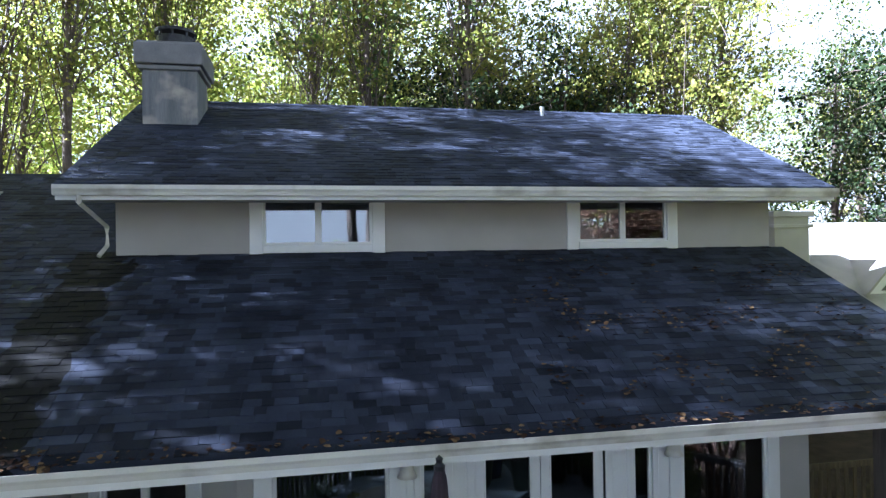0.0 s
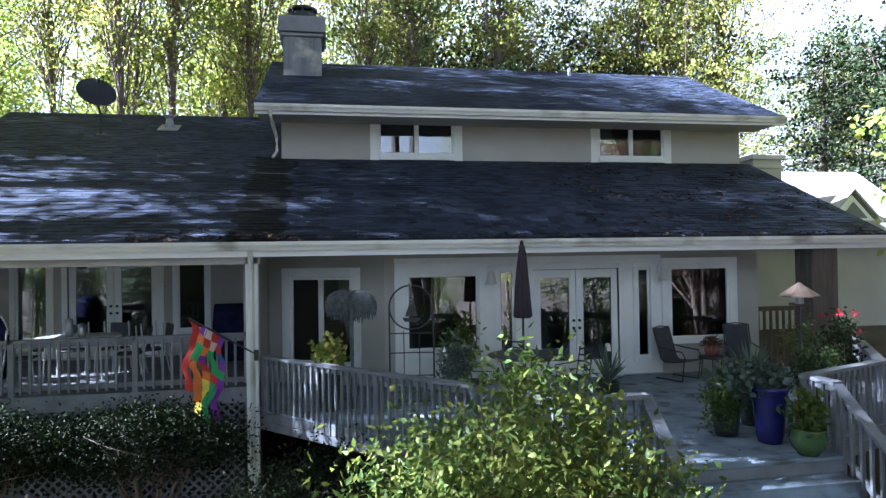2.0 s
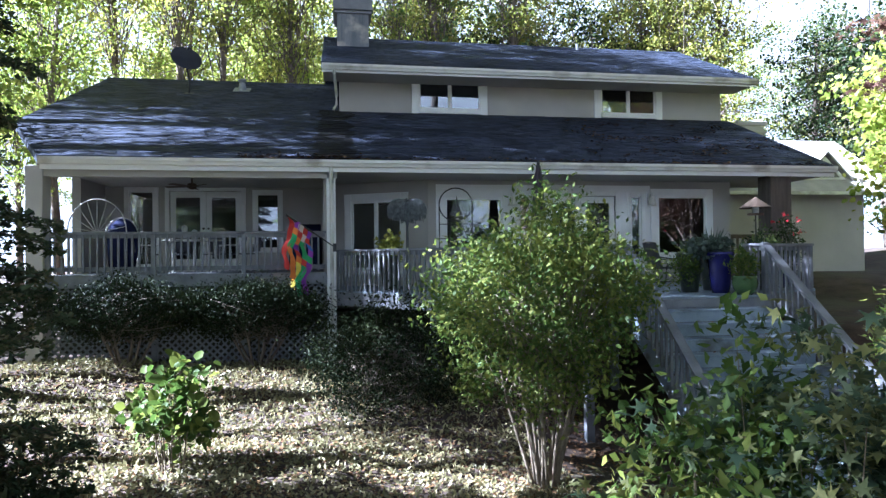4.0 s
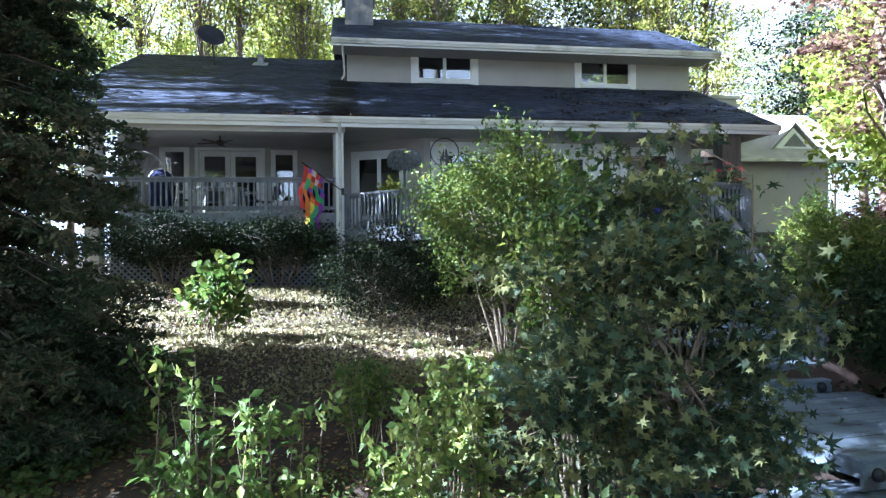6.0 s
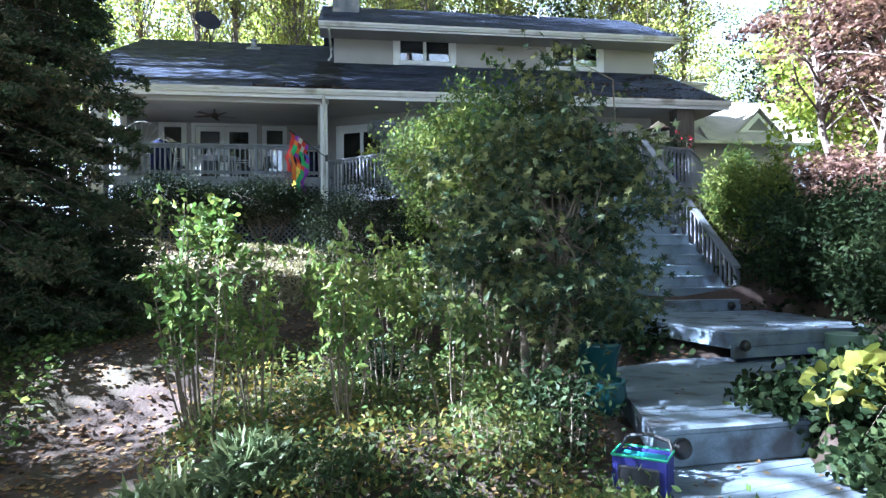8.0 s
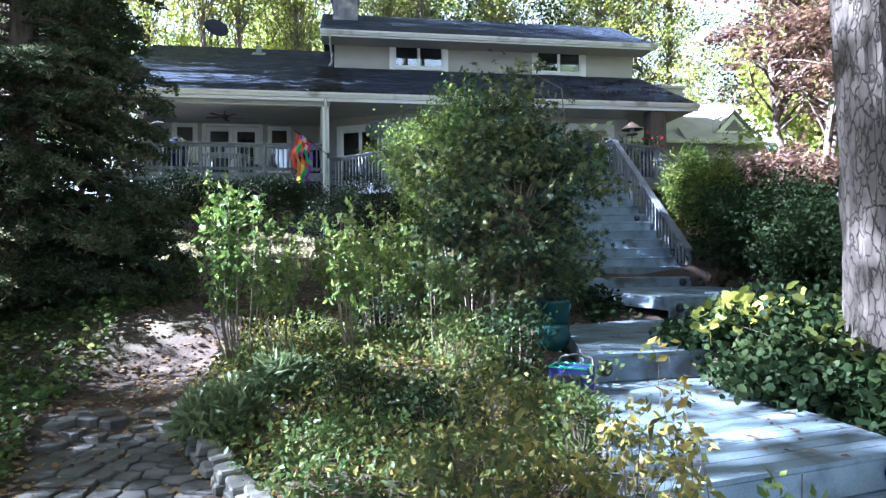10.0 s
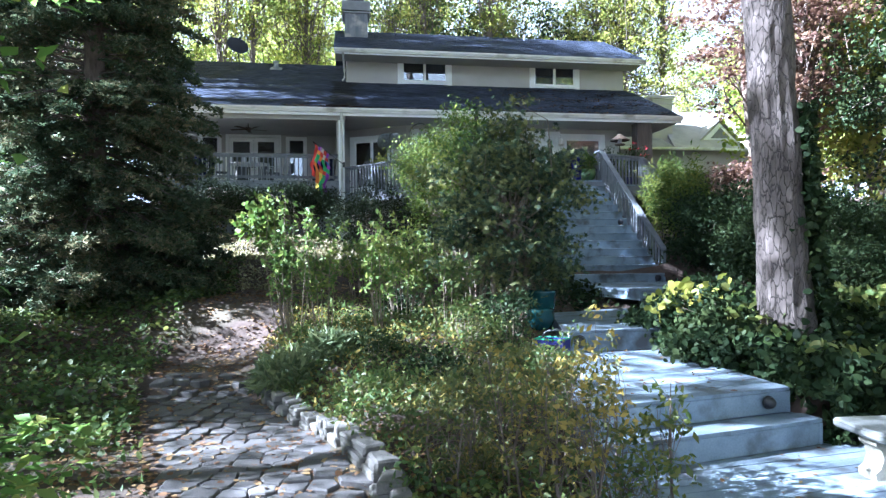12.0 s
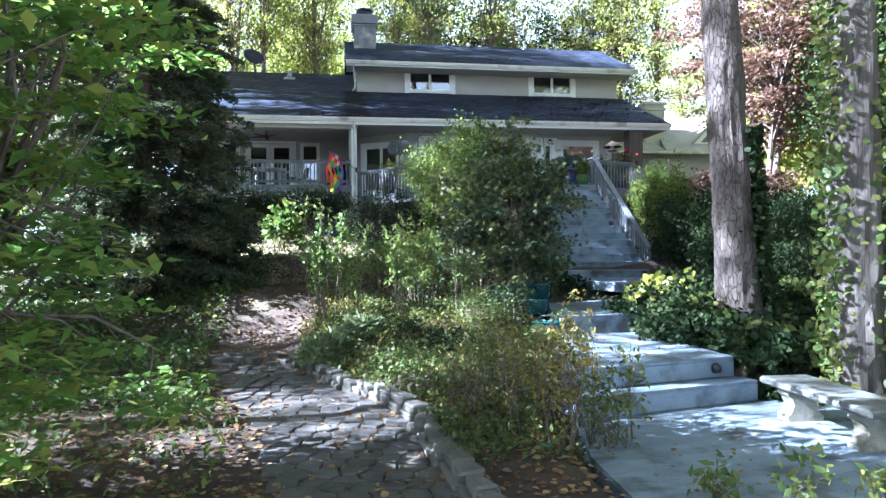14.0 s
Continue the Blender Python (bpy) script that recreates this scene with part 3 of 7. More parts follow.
window("window", *LOW[0], FRONT, None, 1, 0.24, label="large white picture window")
window("window", *LOW[1], FRONT, None, 1, 0.1, False)
window("window", *LOW[3], FRONT, None, 1, 0.1, False)
window("window", *LOW[4], FRONT, None, 1, 0.2)
window("window", *UP[0], BACKWALL, None, 2, 0.22, label="two-pane upper window in wide white trim")
window("window", *UP[1], BACKWALL, None, 2, 0.22, label="two-pane upper window in wide white trim")
window("window", *PORCH[0], BACKWALL, None, 1, 0.12, False)
window("window", *PORCH[2], BACKWALL, None, 1, 0.1, False)


def french_doors(x0, x1, z0, z1, y, label):
    d = Mesh()
    d.box(x0 - 0.12, x0, y - 0.03, y + 0.1, z0, z1 + 0.14, None, 0.008)
    d.box(x1, x1 + 0.12, y - 0.03, y + 0.1, z0, z1 + 0.14, None, 0.008)
    d.box(x0, x1, y - 0.03, y + 0.1, z1, z1 + 0.14, None, 0.008)
    d.box(x0 - 0.05, x1 + 0.05, y - 0.08, y + 0.1, z0 - 0.05, z0, None, 0.006)
    door = part("door", d, TRIM, house, label)
    mid = (x0 + x1) / 2
    for a, b, hand in ((x0 + 0.01, mid - 0.006, 1), (mid + 0.006, x1 - 0.01, -1)):
        lf = Mesh()
        st, top, bot = 0.13, 0.16, 0.28
        lf.box(a, a + st, y + 0.03, y + 0.075, z0 + 0.01, z1 - 0.01, None, 0.005)
        lf.box(b - st, b, y + 0.03, y + 0.075, z0 + 0.01, z1 - 0.01, None, 0.005)
        lf.box(a + st, b - st, y + 0.032, y + 0.073, z1 - top, z1 - 0.01)
        lf.box(a + st, b - st, y + 0.032, y + 0.073, z0 + 0.01, z0 + bot)
        for u in (a + st, b - st - 0.02):
            lf.box(u, u + 0.02, y + 0.022, y + 0.03, z0 + bot, z1 - top)
        for u in (z0 + bot, z1 - top - 0.02):
            lf.box(a + st + 0.02, b - st - 0.02, y + 0.022, y + 0.03, u, u + 0.02)
        part("door_leaf", lf, TRIM, door)
        g = Mesh().box(a + st - 0.01, b - st + 0.01, y + 0.05, y + 0.056, z0 + bot - 0.01, z1 - top + 0.01)
        p = part("pane", g, GLASS, door)
        p.visible_shadow = False
        hx = b - 0.06 if hand > 0 else a + 0.06
        for hname, hz in (("door_handle", z0 + 0.98), ("deadbolt", z0 + 1.14)):
            h = Mesh().lathe([(0.0, 0), (0.028, 0), (0.03, 0.01), (0.012, 0.02), (0.014, 0.04), (0.026, 0.05), (0.0, 0.065)], 12, m=Matrix.Translation((hx, y + 0.03, hz)) @ Matrix.Rotation(radians(90), 4, "X"))
            part(hname, h, DARKMETAL, door, "dark round " + hname.replace("_", " "))
    return door


french_doors(*LOW[2], FRONT, "pair of white glazed french doors")
french_doors(*PORCH[1], BACKWALL, "pair of white glazed porch doors")


def roof_slope(name, poly, y0, z0, pitch, under=0.16, label=""):
    """A sloping slab over the plan outline poly."""
    mm = Mesh()
    n, i = len(poly), 0
    top = [(x, y, z0 + (y - y0) * pitch) for x, y in poly]
    bot = [(x, y, z - under) for x, y, z in top]
    mm.v = top + bot
    mm.f = [tuple(range(n)), tuple(reversed(range(n, 2 * n)))] + [(k, k + n, (k + 1) % n + n, (k + 1) % n) for k in range(n)]
    return part(name, mm, SHINGLE, house, label)


ROOF_L = [(-8.95, EAVE_Y), (9.42, EAVE_Y), (9.42, BACKWALL), (-2.86, BACKWALL), (-2.86, RIDGE_Y), (-10.25, RIDGE_Y), (-10.55, 9.6)]
roof_low = roof_slope("roof", ROOF_L, EAVE_Y, EAVE_Z, PITCH, label="blue-black shingle roof over porch and terrace")
ROOF_U = [(-3.3, UEAVE_Y), (9.62, UEAVE_Y), (9.95, RIDGE_Y), (-3.3, RIDGE_Y)]
roof_up = roof_slope("roof", ROOF_U, UEAVE_Y, UEAVE_Z, UPITCH, label="blue-black shingle roof of the upper storey")
RZ = EAVE_Z + (RIDGE_Y - EAVE_Y) * PITCH
URZ = UEAVE_Z + (RIDGE_Y - UEAVE_Y) * UPITCH
roof_slope("roof", [(-10.25, RIDGE_Y), (-2.86, RIDGE_Y), (-2.86, 20.0), (-10.25, 20.0)], RIDGE_Y, RZ, -PITCH)
roof_slope("roof", [(-3.3, RIDGE_Y), (9.95, RIDGE_Y), (9.7, 20.0), (-3.3, 20.0)], RIDGE_Y, URZ, -UPITCH)
# gable ends of the upper roof
for gx in (-2.8, 8.94):
    m = Mesh()
    m.v = [(gx + dx, y, z) for dx in (0, 0.18) for y, z in ((BACKWALL + 0.2, 6.3), (RIDGE_Y, URZ - 0.2), (18.9, 6.3))]
    m.f = [(0, 1, 2), (5, 4, 3), (0, 3, 4, 1), (1, 4, 5, 2), (2, 5, 3, 0)]
    part("gable_wall", m, STUCCO, house)


def gutter(x0, x1, y, z, label):
    """A folded metal gutter with lip, under the roof's edge."""
    g = Mesh()
    prof = [(0.0, -0.15), (-0.085, -0.15), (-0.1, -0.1), (-0.125, -0.06), (-0.125, 0.0), (-0.115, 0.0), (-0.113, -0.055), (-0.09, -0.095), (-0.078, -0.14), (0.0, -0.14)]
    k = len(prof)
    for x in (x0, x1):
        g.v += [(x, y + a, z + b) for a, b in prof]
    g.f = [(j, (j + 1) % k, k + (j + 1) % k, k + j) for j in range(k)] + [tuple(range(k)), tuple(reversed(range(k, 2 * k)))]
    for x in (x0, x1 - 0.004):
        g.box(x, x + 0.004, y - 0.12, y, z - 0.145, z - 0.003)
    return part("gutter", g, GUTTER, house, label)


gutter(-8.9, 9.4, EAVE_Y - 0.0, EAVE_Z - 0.03, "long white gutter with dirt streaks")
gutter(-3.28, 9.6, UEAVE_Y, UEAVE_Z - 0.03, "white gutter below the upper roof")
part("fascia", Mesh().box(-8.9, 9.4, EAVE_Y + 0.002, EAVE_Y + 0.03, EAVE_Z - 0.28, EAVE_Z - 0.035), TRIM, house)
part("fascia", Mesh().box(-3.28, 9.6, UEAVE_Y + 0.002, UEAVE_Y + 0.03, UEAVE_Z - 0.24, UEAVE_Z - 0.035), TRIM, house)
# soffits and porch ceiling
part("soffit", Mesh().box(-3.0, 9.35, EAVE_Y + 0.03, FRONT + 1.3, 2.66, 2.70), STUCCO, house)
part("porch_ceiling", Mesh().box(-9.0, -3.0, EAVE_Y + 0.03, BACKWALL, 2.72, 2.76), STUCCO, house)
part("soffit", Mesh().box(-3.25, 9.55, UEAVE_Y + 0.03, BACKWALL, 5.79, 5.82), STUCCO, house)
# header beam over the porch
m = Mesh().box(-9.2, -2.9, 7.2, 7.42, 2.5, 2.72)
part("beam", m, STUCCO, house)
# porch corner pier, middle post, right column
part("pier", Mesh().box(-9.24, -8.9, 7.15, 7.55, -1.7, 2.72, None, 0.01), STUCCO, house)
part("post", Mesh().box(-3.14, -2.94, 7.2, 7.4, -1.9, 2.66, None, 0.012), TRIM, house, "white square porch post")
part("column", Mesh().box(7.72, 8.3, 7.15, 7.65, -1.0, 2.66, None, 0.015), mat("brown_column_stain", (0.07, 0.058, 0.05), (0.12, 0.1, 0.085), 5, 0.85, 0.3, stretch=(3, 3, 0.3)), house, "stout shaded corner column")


def downspout(pts, label="white metal downspout"):
    d = Mesh().tube(pts, 0.042, 4)
    return part("downspout", d, GUTTER, house, label)


downspout([(-3.03, 6.98, 2.74), (-3.03, 6.98, 2.55), (-3.03, 7.15, 2.35), (-3.03, 7.15, -1.2)])
downspout([(-2.95, UEAVE_Y - 0.05, 5.82), (-2.95, UEAVE_Y - 0.05, 5.7), (-2.9, 11.25, 5.4), (-2.9, 11.27, 5.1), (-2.98, 11.1, 4.93)])

# chimney on the left of the upper ridge
m = Mesh()
m.box(-2.86, -1.86, 13.3, 14.5, 7.2, 8.62, None, 0.01)
ch = part("chimney", m, CHIMNEY, house, "weathered grey chimney with rust streaks and a metal cap")
m = Mesh()
m.box(-2.93, -1.79, 13.23, 14.57, 8.5, 8.58, None, 0.01)
m.box(-2.98, -1.74, 13.18, 14.62, 8.6, 9.0, None, 0.015)
m.box(-2.94, -1.78, 13.22, 14.58, 9.0, 9.04, None, 0.01)
part("chimney_cap", m, mat("grey_cap_metal", (0.14, 0.14, 0.15), (0.22, 0.22, 0.22), 3, 0.5, 0.05), ch)
m = Mesh()
m.lathe([(0.36, 9.03), (0.36, 9.3), (0.3, 9.3)], 18, (-2.36, 13.9, 0))
m.lathe([(0.0, 9.5), (0.4, 9.44), (0.4, 9.38), (0.0, 9.38)], 18, (-2.36, 13.9, 0))
for a in range(8):
    t = a * math.pi / 4
    m.tube([(-2.36 + 0.35 * math.cos(t), 13.9 + 0.35 * math.sin(t), 9.28), (-2.36 + 0.35 * math.cos(t), 13.9 + 0.35 * math.sin(t), 9.4)], 0.03, 4)
part("flue", m, DARKMETAL, ch)


# ---- terrace, stairs and platforms ----
def inside(poly, x, y):
    c = False
    for (xa, ya), (xb, yb) in zip(poly, poly[1:] + poly[:1]):
        if (ya > y) != (yb > y) and x < (xb - xa) * (y - ya) / (yb - ya) + xa:
            c = not c
    return c


def clip_strip(poly, y0, y1):
    """The part of a polygon between two heights in y."""
    for sgn, lim in ((1, y0), (-1, -y1)):
        out = []
        for (xa, ya), (xb, yb) in zip(poly, poly[1:] + poly[:1]):
            da, db = sgn * ya - lim, sgn * yb - lim
            if da >= 0:
                out.append((xa, ya))
            if (da >= 0) != (db >= 0):
                t = da / (da - db)
                out.append((xa + t * (xb - xa), ya + t * (yb - ya)))
        poly = out
        if len(poly) < 3:
            return []
    return poly


def boards(owner, poly, z, width=0.14, gap=0.006, turn=0.0, thick=0.035, material=None):
    """Deck boards laid over an outline, each a piece of its own."""
    c, s = math.cos(turn), math.sin(turn)
    q = [(x * c + y * s, -x * s + y * c) for x, y in poly]
    lo, hi = min(p[1] for p in q), max(p[1] for p in q)
    y, k = lo, 0
    rng = random.Random(len(poly) * 7 + int(z * 100))
    while y < hi - 0.02:
        st = clip_strip(q, y + gap / 2, min(y + width, hi) - gap / 2)
        if st:
            st = [(a * c - b * s, a * s + b * c) for a, b in st]
            part("board", Mesh().prism(st, z - thick, z + rng.uniform(-0.002, 0.002)), material or DECKPAINT, owner)
        y += width


def skirt(owner, poly, z1, drops, thick=0.04, material=None, name="fascia"):
    """Fascia boards under an outline's edges; drops: depth for each edge, or 0."""
    for (a, b), d in zip(zip(poly, poly[1:] + poly[:1]), drops):
        if d:
            va, vb = Vector((*a, 0)), Vector((*b, 0))
            u = (vb - va).normalized()
            mx = Matrix.Translation(va) @ Matrix.Rotation(math.atan2(u.y, u.x), 4, "Z")
            n = max(1, round(d / 0.19))
            m = Mesh()
            for i in range(n):
                m.box(-0.01, (vb - va).length + 0.01, 0.002, thick, z1 - d * (i + 1) / n + 0.004, z1 - d * i / n - 0.004, mx, 0.004)
            part(name, m, material or DECKPAINT, owner)


def railing(owner, a, b, za, zb, height=0.91, gap=0.135, drop=0.0, posts=(1, 1), low=0.1):
    """A rail from a to b (x, y) over floor heights za, zb: cap, rails, balusters and posts."""
    va, vb = Vector((*a, za)), Vector((*b, zb))
    ln = (vb - va).to_2d().length
    u = (vb - va) / ln
    ang = math.atan2(u.y, u.x)
    slope = (zb - za) / ln

    def bar(z0, z1, w, name, ext=0.0):
        m = Mesh()
        mx = Matrix.Translation(va) @ Matrix.Rotation(ang, 4, "Z")
        p = [(x, y, z + slope * x) for x in (-ext, ln + ext) for y in (-w / 2, w / 2) for z in (z0, z1)]
        i = len(m.v)
        m.v += [tuple(mx @ Vector(q)) for q in p]
        m.f += [(i + e, i + f, i + g, i + h) for e, f, g, h in ((0, 1, 3, 2), (4, 6, 7, 5), (0, 4, 5, 1), (2, 3, 7, 6), (0, 2, 6, 4), (1, 5, 7, 3))]
        part(name, m, RAILPAINT, owner)

    bar(height - 0.045, height, 0.15, "rail_cap", 0.03)
    bar(height - 0.13, height - 0.047, 0.04, "top_rail")
    bar(low - 0.02, low + 0.07, 0.04, "bottom_rail")
    mx = Matrix.Rotation(ang, 4, "Z")
    base = Mesh().box(-0.019, 0.019, -0.019, 0.019, low - 0.06 - drop, height - 0.06).data("baluster")
    base.materials.append(RAILPAINT)
    n = int(ln / gap)
    for i in range(1, n):
        p = va + u * (ln * i / n)
        o = part("baluster", base, RAILPAINT, owner)
        o.matrix_world = Matrix.Translation(p - mx.to_3x3() @ Vector((0, 0.038, 0))) @ mx
    pb = Mesh().box(-0.045, 0.045, -0.045, 0.045, -0.35, height - 0.046, None, 0.006).data("rail_post")
    pb.materials.append(RAILPAINT)
    for k, e in enumerate((va, vb)):
        if posts[k]:
            o = part("rail_post", pb, RAILPAINT, owner)
            o.matrix_world = Matrix.Translation(e) @ mx


terrace = thing("terrace", "raised terrace of blue-grey painted boards before the house", "deck", (0, 0, 0))
TERRACE = [(-2.95, 7.35), (1.09, 2.95), (4.6, 2.95), (4.66, 3.5), (6.5, 4.22), (8.4, 6.8), (8.4, 8.66), (-0.62, 8.66), (-2.95, 9.85)]
boards(terrace, TERRACE, 0.0)
skirt(terrace, TERRACE, -0.04, [0.3, 0.3, 0.3, 0.3, 0.3, 0, 0, 0, 0], material=RAILPAINT)
railing(terrace, (-2.86, 7.36), (-1.07, 5.34), 0, 0, low=-0.12)
railing(terrace, (-1.07, 5.34), (0.1, 4.03), 0, 0, low=-0.12)
railing(terrace, (0.1, 4.03), (1.06, 3.0), 0, 0, low=-0.12)
railing(terrace, (1.06, 3.0), (1.93, 3.0), 0, 0, low=-0.12, posts=(0, 1))
railing(terrace, (4.57, 3.6), (4.6, 3.1), 0, 0, low=-0.05, posts=(0, 0))
railing(terrace, (4.57, 3.6), (6.45, 4.3), 0, 0, low=-0.05)
railing(terrace, (6.45, 4.3), (8.3, 6.75), 0, 0, low=-0.05)
for x, y in ((-1, 5.6), (1.3, 3.2), (4.3, 3.2), (6.3, 4.6), (2.8, 5.5), (0.3, 7.5), (8, 7)):
    part("footing_post", Mesh().box(x - 0.07, x + 0.07, y - 0.07, y + 0.07, gz(x, y) - 0.3, -0.06), RAILPAINT, terrace)

porch = thing("porch", "covered porch floor with painted rail and lattice skirt", "porch", (0, 0, 0))
PORCHP = [(-9.0, 7.22), (-3.02, 7.22), (-3.02, BACKWALL), (-9.0, BACKWALL)]
boards(porch, PORCHP, PORCH_Z, material=RAILPAINT)
skirt(porch, PORCHP, PORCH_Z - 0.03, [0.24, 0, 0, 0], material=RAILPAINT)
railing(porch, (-8.85, 7.28), (-6.78, 7.28), PORCH_Z, PORCH_Z)
railing(porch, (-6.78, 7.28), (-4.92, 7.28), PORCH_Z, PORCH_Z, posts=(0, 1))
railing(porch, (-4.92, 7.28), (-3.18, 7.28), PORCH_Z, PORCH_Z, posts=(0, 0))


def lattice(owner, x0, x1, z0, z1, y, step=0.11):
    for sgn in (1, -1):
        k = x0 - (z1 - z0)
        while k < x1 + (z1 - z0):
            pts = []
            for z in (z0, z1):
                pts.append((k + (z - z0) if sgn > 0 else k + (z1 - z), z))
            (xa, za), (xb, zb) = pts
            if xa > xb:
                (xa, za), (xb, zb) = (xb, zb), (xa, za)
            if xb > x0 and xa < x1:
                if xa < x0:
                    za += (zb - za) * (x0 - xa) / (xb - xa)
                    xa = x0
                if xb > x1:
                    zb += (za - zb) * (xb - x1) / (xb - xa)
                    xb = x1
                if xb - xa > 0.03:
                    yy = y if sgn > 0 else y + 0.009
                    w = 0.022
                    n = Vector((-(zb - za), 0, xb - xa)).normalized() * w
                    m = Mesh()
                    a, b = Vector((xa, yy, za)), Vector((xb, yy, zb))
                    d = Vector((0, 0.008, 0))
                    c = [a - n, b - n, b + n, a + n]
                    m.v = [tuple(q) for q in c + [q + d for q in c]]
                    m.f = [(0, 1, 2, 3), (7, 6, 5, 4), (0, 4, 5, 1), (1, 5, 6, 2), (2, 6, 7, 3), (3, 7, 4, 0)]
                    part("slat", m, RAILPAINT, owner)
            k += step * 1.414


lat = thing("lattice_screen", "grey diagonal lattice closing the space under the porch", "lattice", (0, 0, 0))
for x0, x1 in ((-8.8, -6.85), (-6.72, -4.98), (-4.86, -3.2)):
    lattice(lat, x0, x1, -1.75, 0.16, 7.3)
for x in (-6.78, -4.92):
    part("lattice_post", Mesh().box(x - 0.06, x + 0.06, 7.28, 7.38, -1.9, 0.17), RAILPAINT, lat)
# added near-black sheet: the shade under the porch painted as a surface
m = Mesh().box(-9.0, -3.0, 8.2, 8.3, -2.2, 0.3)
part("backing_wall", m, SHADEDARK, lat, "near-black sheet standing for the shade behind the lattice")

# stairs: fourteen risers down to the landing
STEPS, RISE, RUN = 14, 2.85 / 14, 0.284
SX0, SX1, STAIR_Y = 2.04, 4.52, 2.97
stairs = thing("stairs", "wide blue-grey painted wooden garden stairs", "stairs", (0, 0, 0))
for i in range(1, STEPS):
    y1, z = STAIR_Y - (i - 1) * RUN, -i * RISE
    part("tread", Mesh().box(SX0, SX1, y1 - RUN - 0.025, y1 - RUN / 2 - 0.01, z - 0.038, z, None, 0.005).box(SX0, SX1, y1 - RUN / 2 - 0.004, y1 - 0.002, z - 0.038, z, None, 0.005), DECKPAINT, stairs)
for i in range(STEPS):
    y1, z = STAIR_Y - i * RUN, -i * RISE
    part("riser", Mesh().box(SX0, SX1, y1, y1 + 0.02, z - RISE + 0.004, z - 0.04), DECKPAINT, stairs)
LAND_Z = -STEPS * RISE
for x in (SX0 - 0.04, SX1):
    m = Mesh()
    p = [(STAIR_Y + 0.3, -0.05), (STAIR_Y + 0.3, -0.45), (STAIR_Y - STEPS * RUN + 0.3, LAND_Z - 0.25), (STAIR_Y - STEPS * RUN + 0.3, LAND_Z + 0.1)]
    i = len(m.v)
    m.v += [(x + d, y, z) for d in (0, 0.04) for y, z in p]
    m.f += [(i, i + 1, i + 2, i + 3), (i + 7, i + 6, i + 5, i + 4)] + [(i + k, i + 4 + k, i + 4 + (k + 1) % 4, i + (k + 1) % 4) for k in range(4)]
    part("stringer", m, DECKPAINT, stairs)
YB = STAIR_Y - (STEPS - 1) * RUN
railing(stairs, (4.6, 3.1), (4.67, -0.41), -0.03, -2.96, 0.93, 0.14, low=0.12)
railing(stairs, (1.96, 3.0), (1.98, -0.41), -0.08, -2.96, 0.93, 0.14, low=0.12)

landing = thing("landing", "grey-blue board landing at the foot of the stairs", "deck", (0, 0, 0))
LANDP = [(2.5, -3.62), (5.0, -3.3), (5.0, YB), (1.95, YB)]
boards(landing, LANDP, LAND_Z, turn=0.11)
skirt(landing, LANDP, LAND_Z - 0.036, [0.3, 0.2, 0, 0.18])

walkway = thing("walkway", "low blue-grey board walkway between landing and platform", "deck", (0, 0, 0))
WALKP = [(0.0, -6.38), (1.5, -6.28), (3.7, -5.1), (4.4, -3.1), (2.1, -3.1), (0.75, -3.6)]
boards(walkway, WALKP, -3.25, turn=0.05)
skirt(walkway, WALKP, -3.286, [0.27, 0.2, 0.2, 0, 0, 0.2])

platform = thing("platform", "broad blue-grey board platform with one step", "deck", (0, 0, 0))
PLATP = [(-0.98, -9.47), (1.5, -8.98), (1.42, -5.95), (0.0, -6.16), (-0.15, -7.0)]
boards(platform, PLATP, -3.56, turn=0.196)
skirt(platform, PLATP, -3.596, [0.22, 0.22, 0, 0, 0.22])
STEPP = [(-0.9, -9.78), (1.63, -9.27), (1.6, -8.8), (-0.98, -9.3)]
boards(platform, STEPP, -3.82, turn=0.196)
skirt(platform, STEPP, -3.856, [0.22, 0.22, 0, 0.22])

patio = thing("patio", "lowest terrace of blue-grey painted boards", "deck", (0, 0, 0))
PATP = [(-1.4, -13.4), (3.4, -13.0), (2.2, -9.0), (-0.9, -9.6), (-1.25, -11.0)]
boards(patio, PATP, -4.08, turn=0.12)
skirt(patio, PATP, -4.116, [0.2, 0.2, 0, 0.2, 0.2])


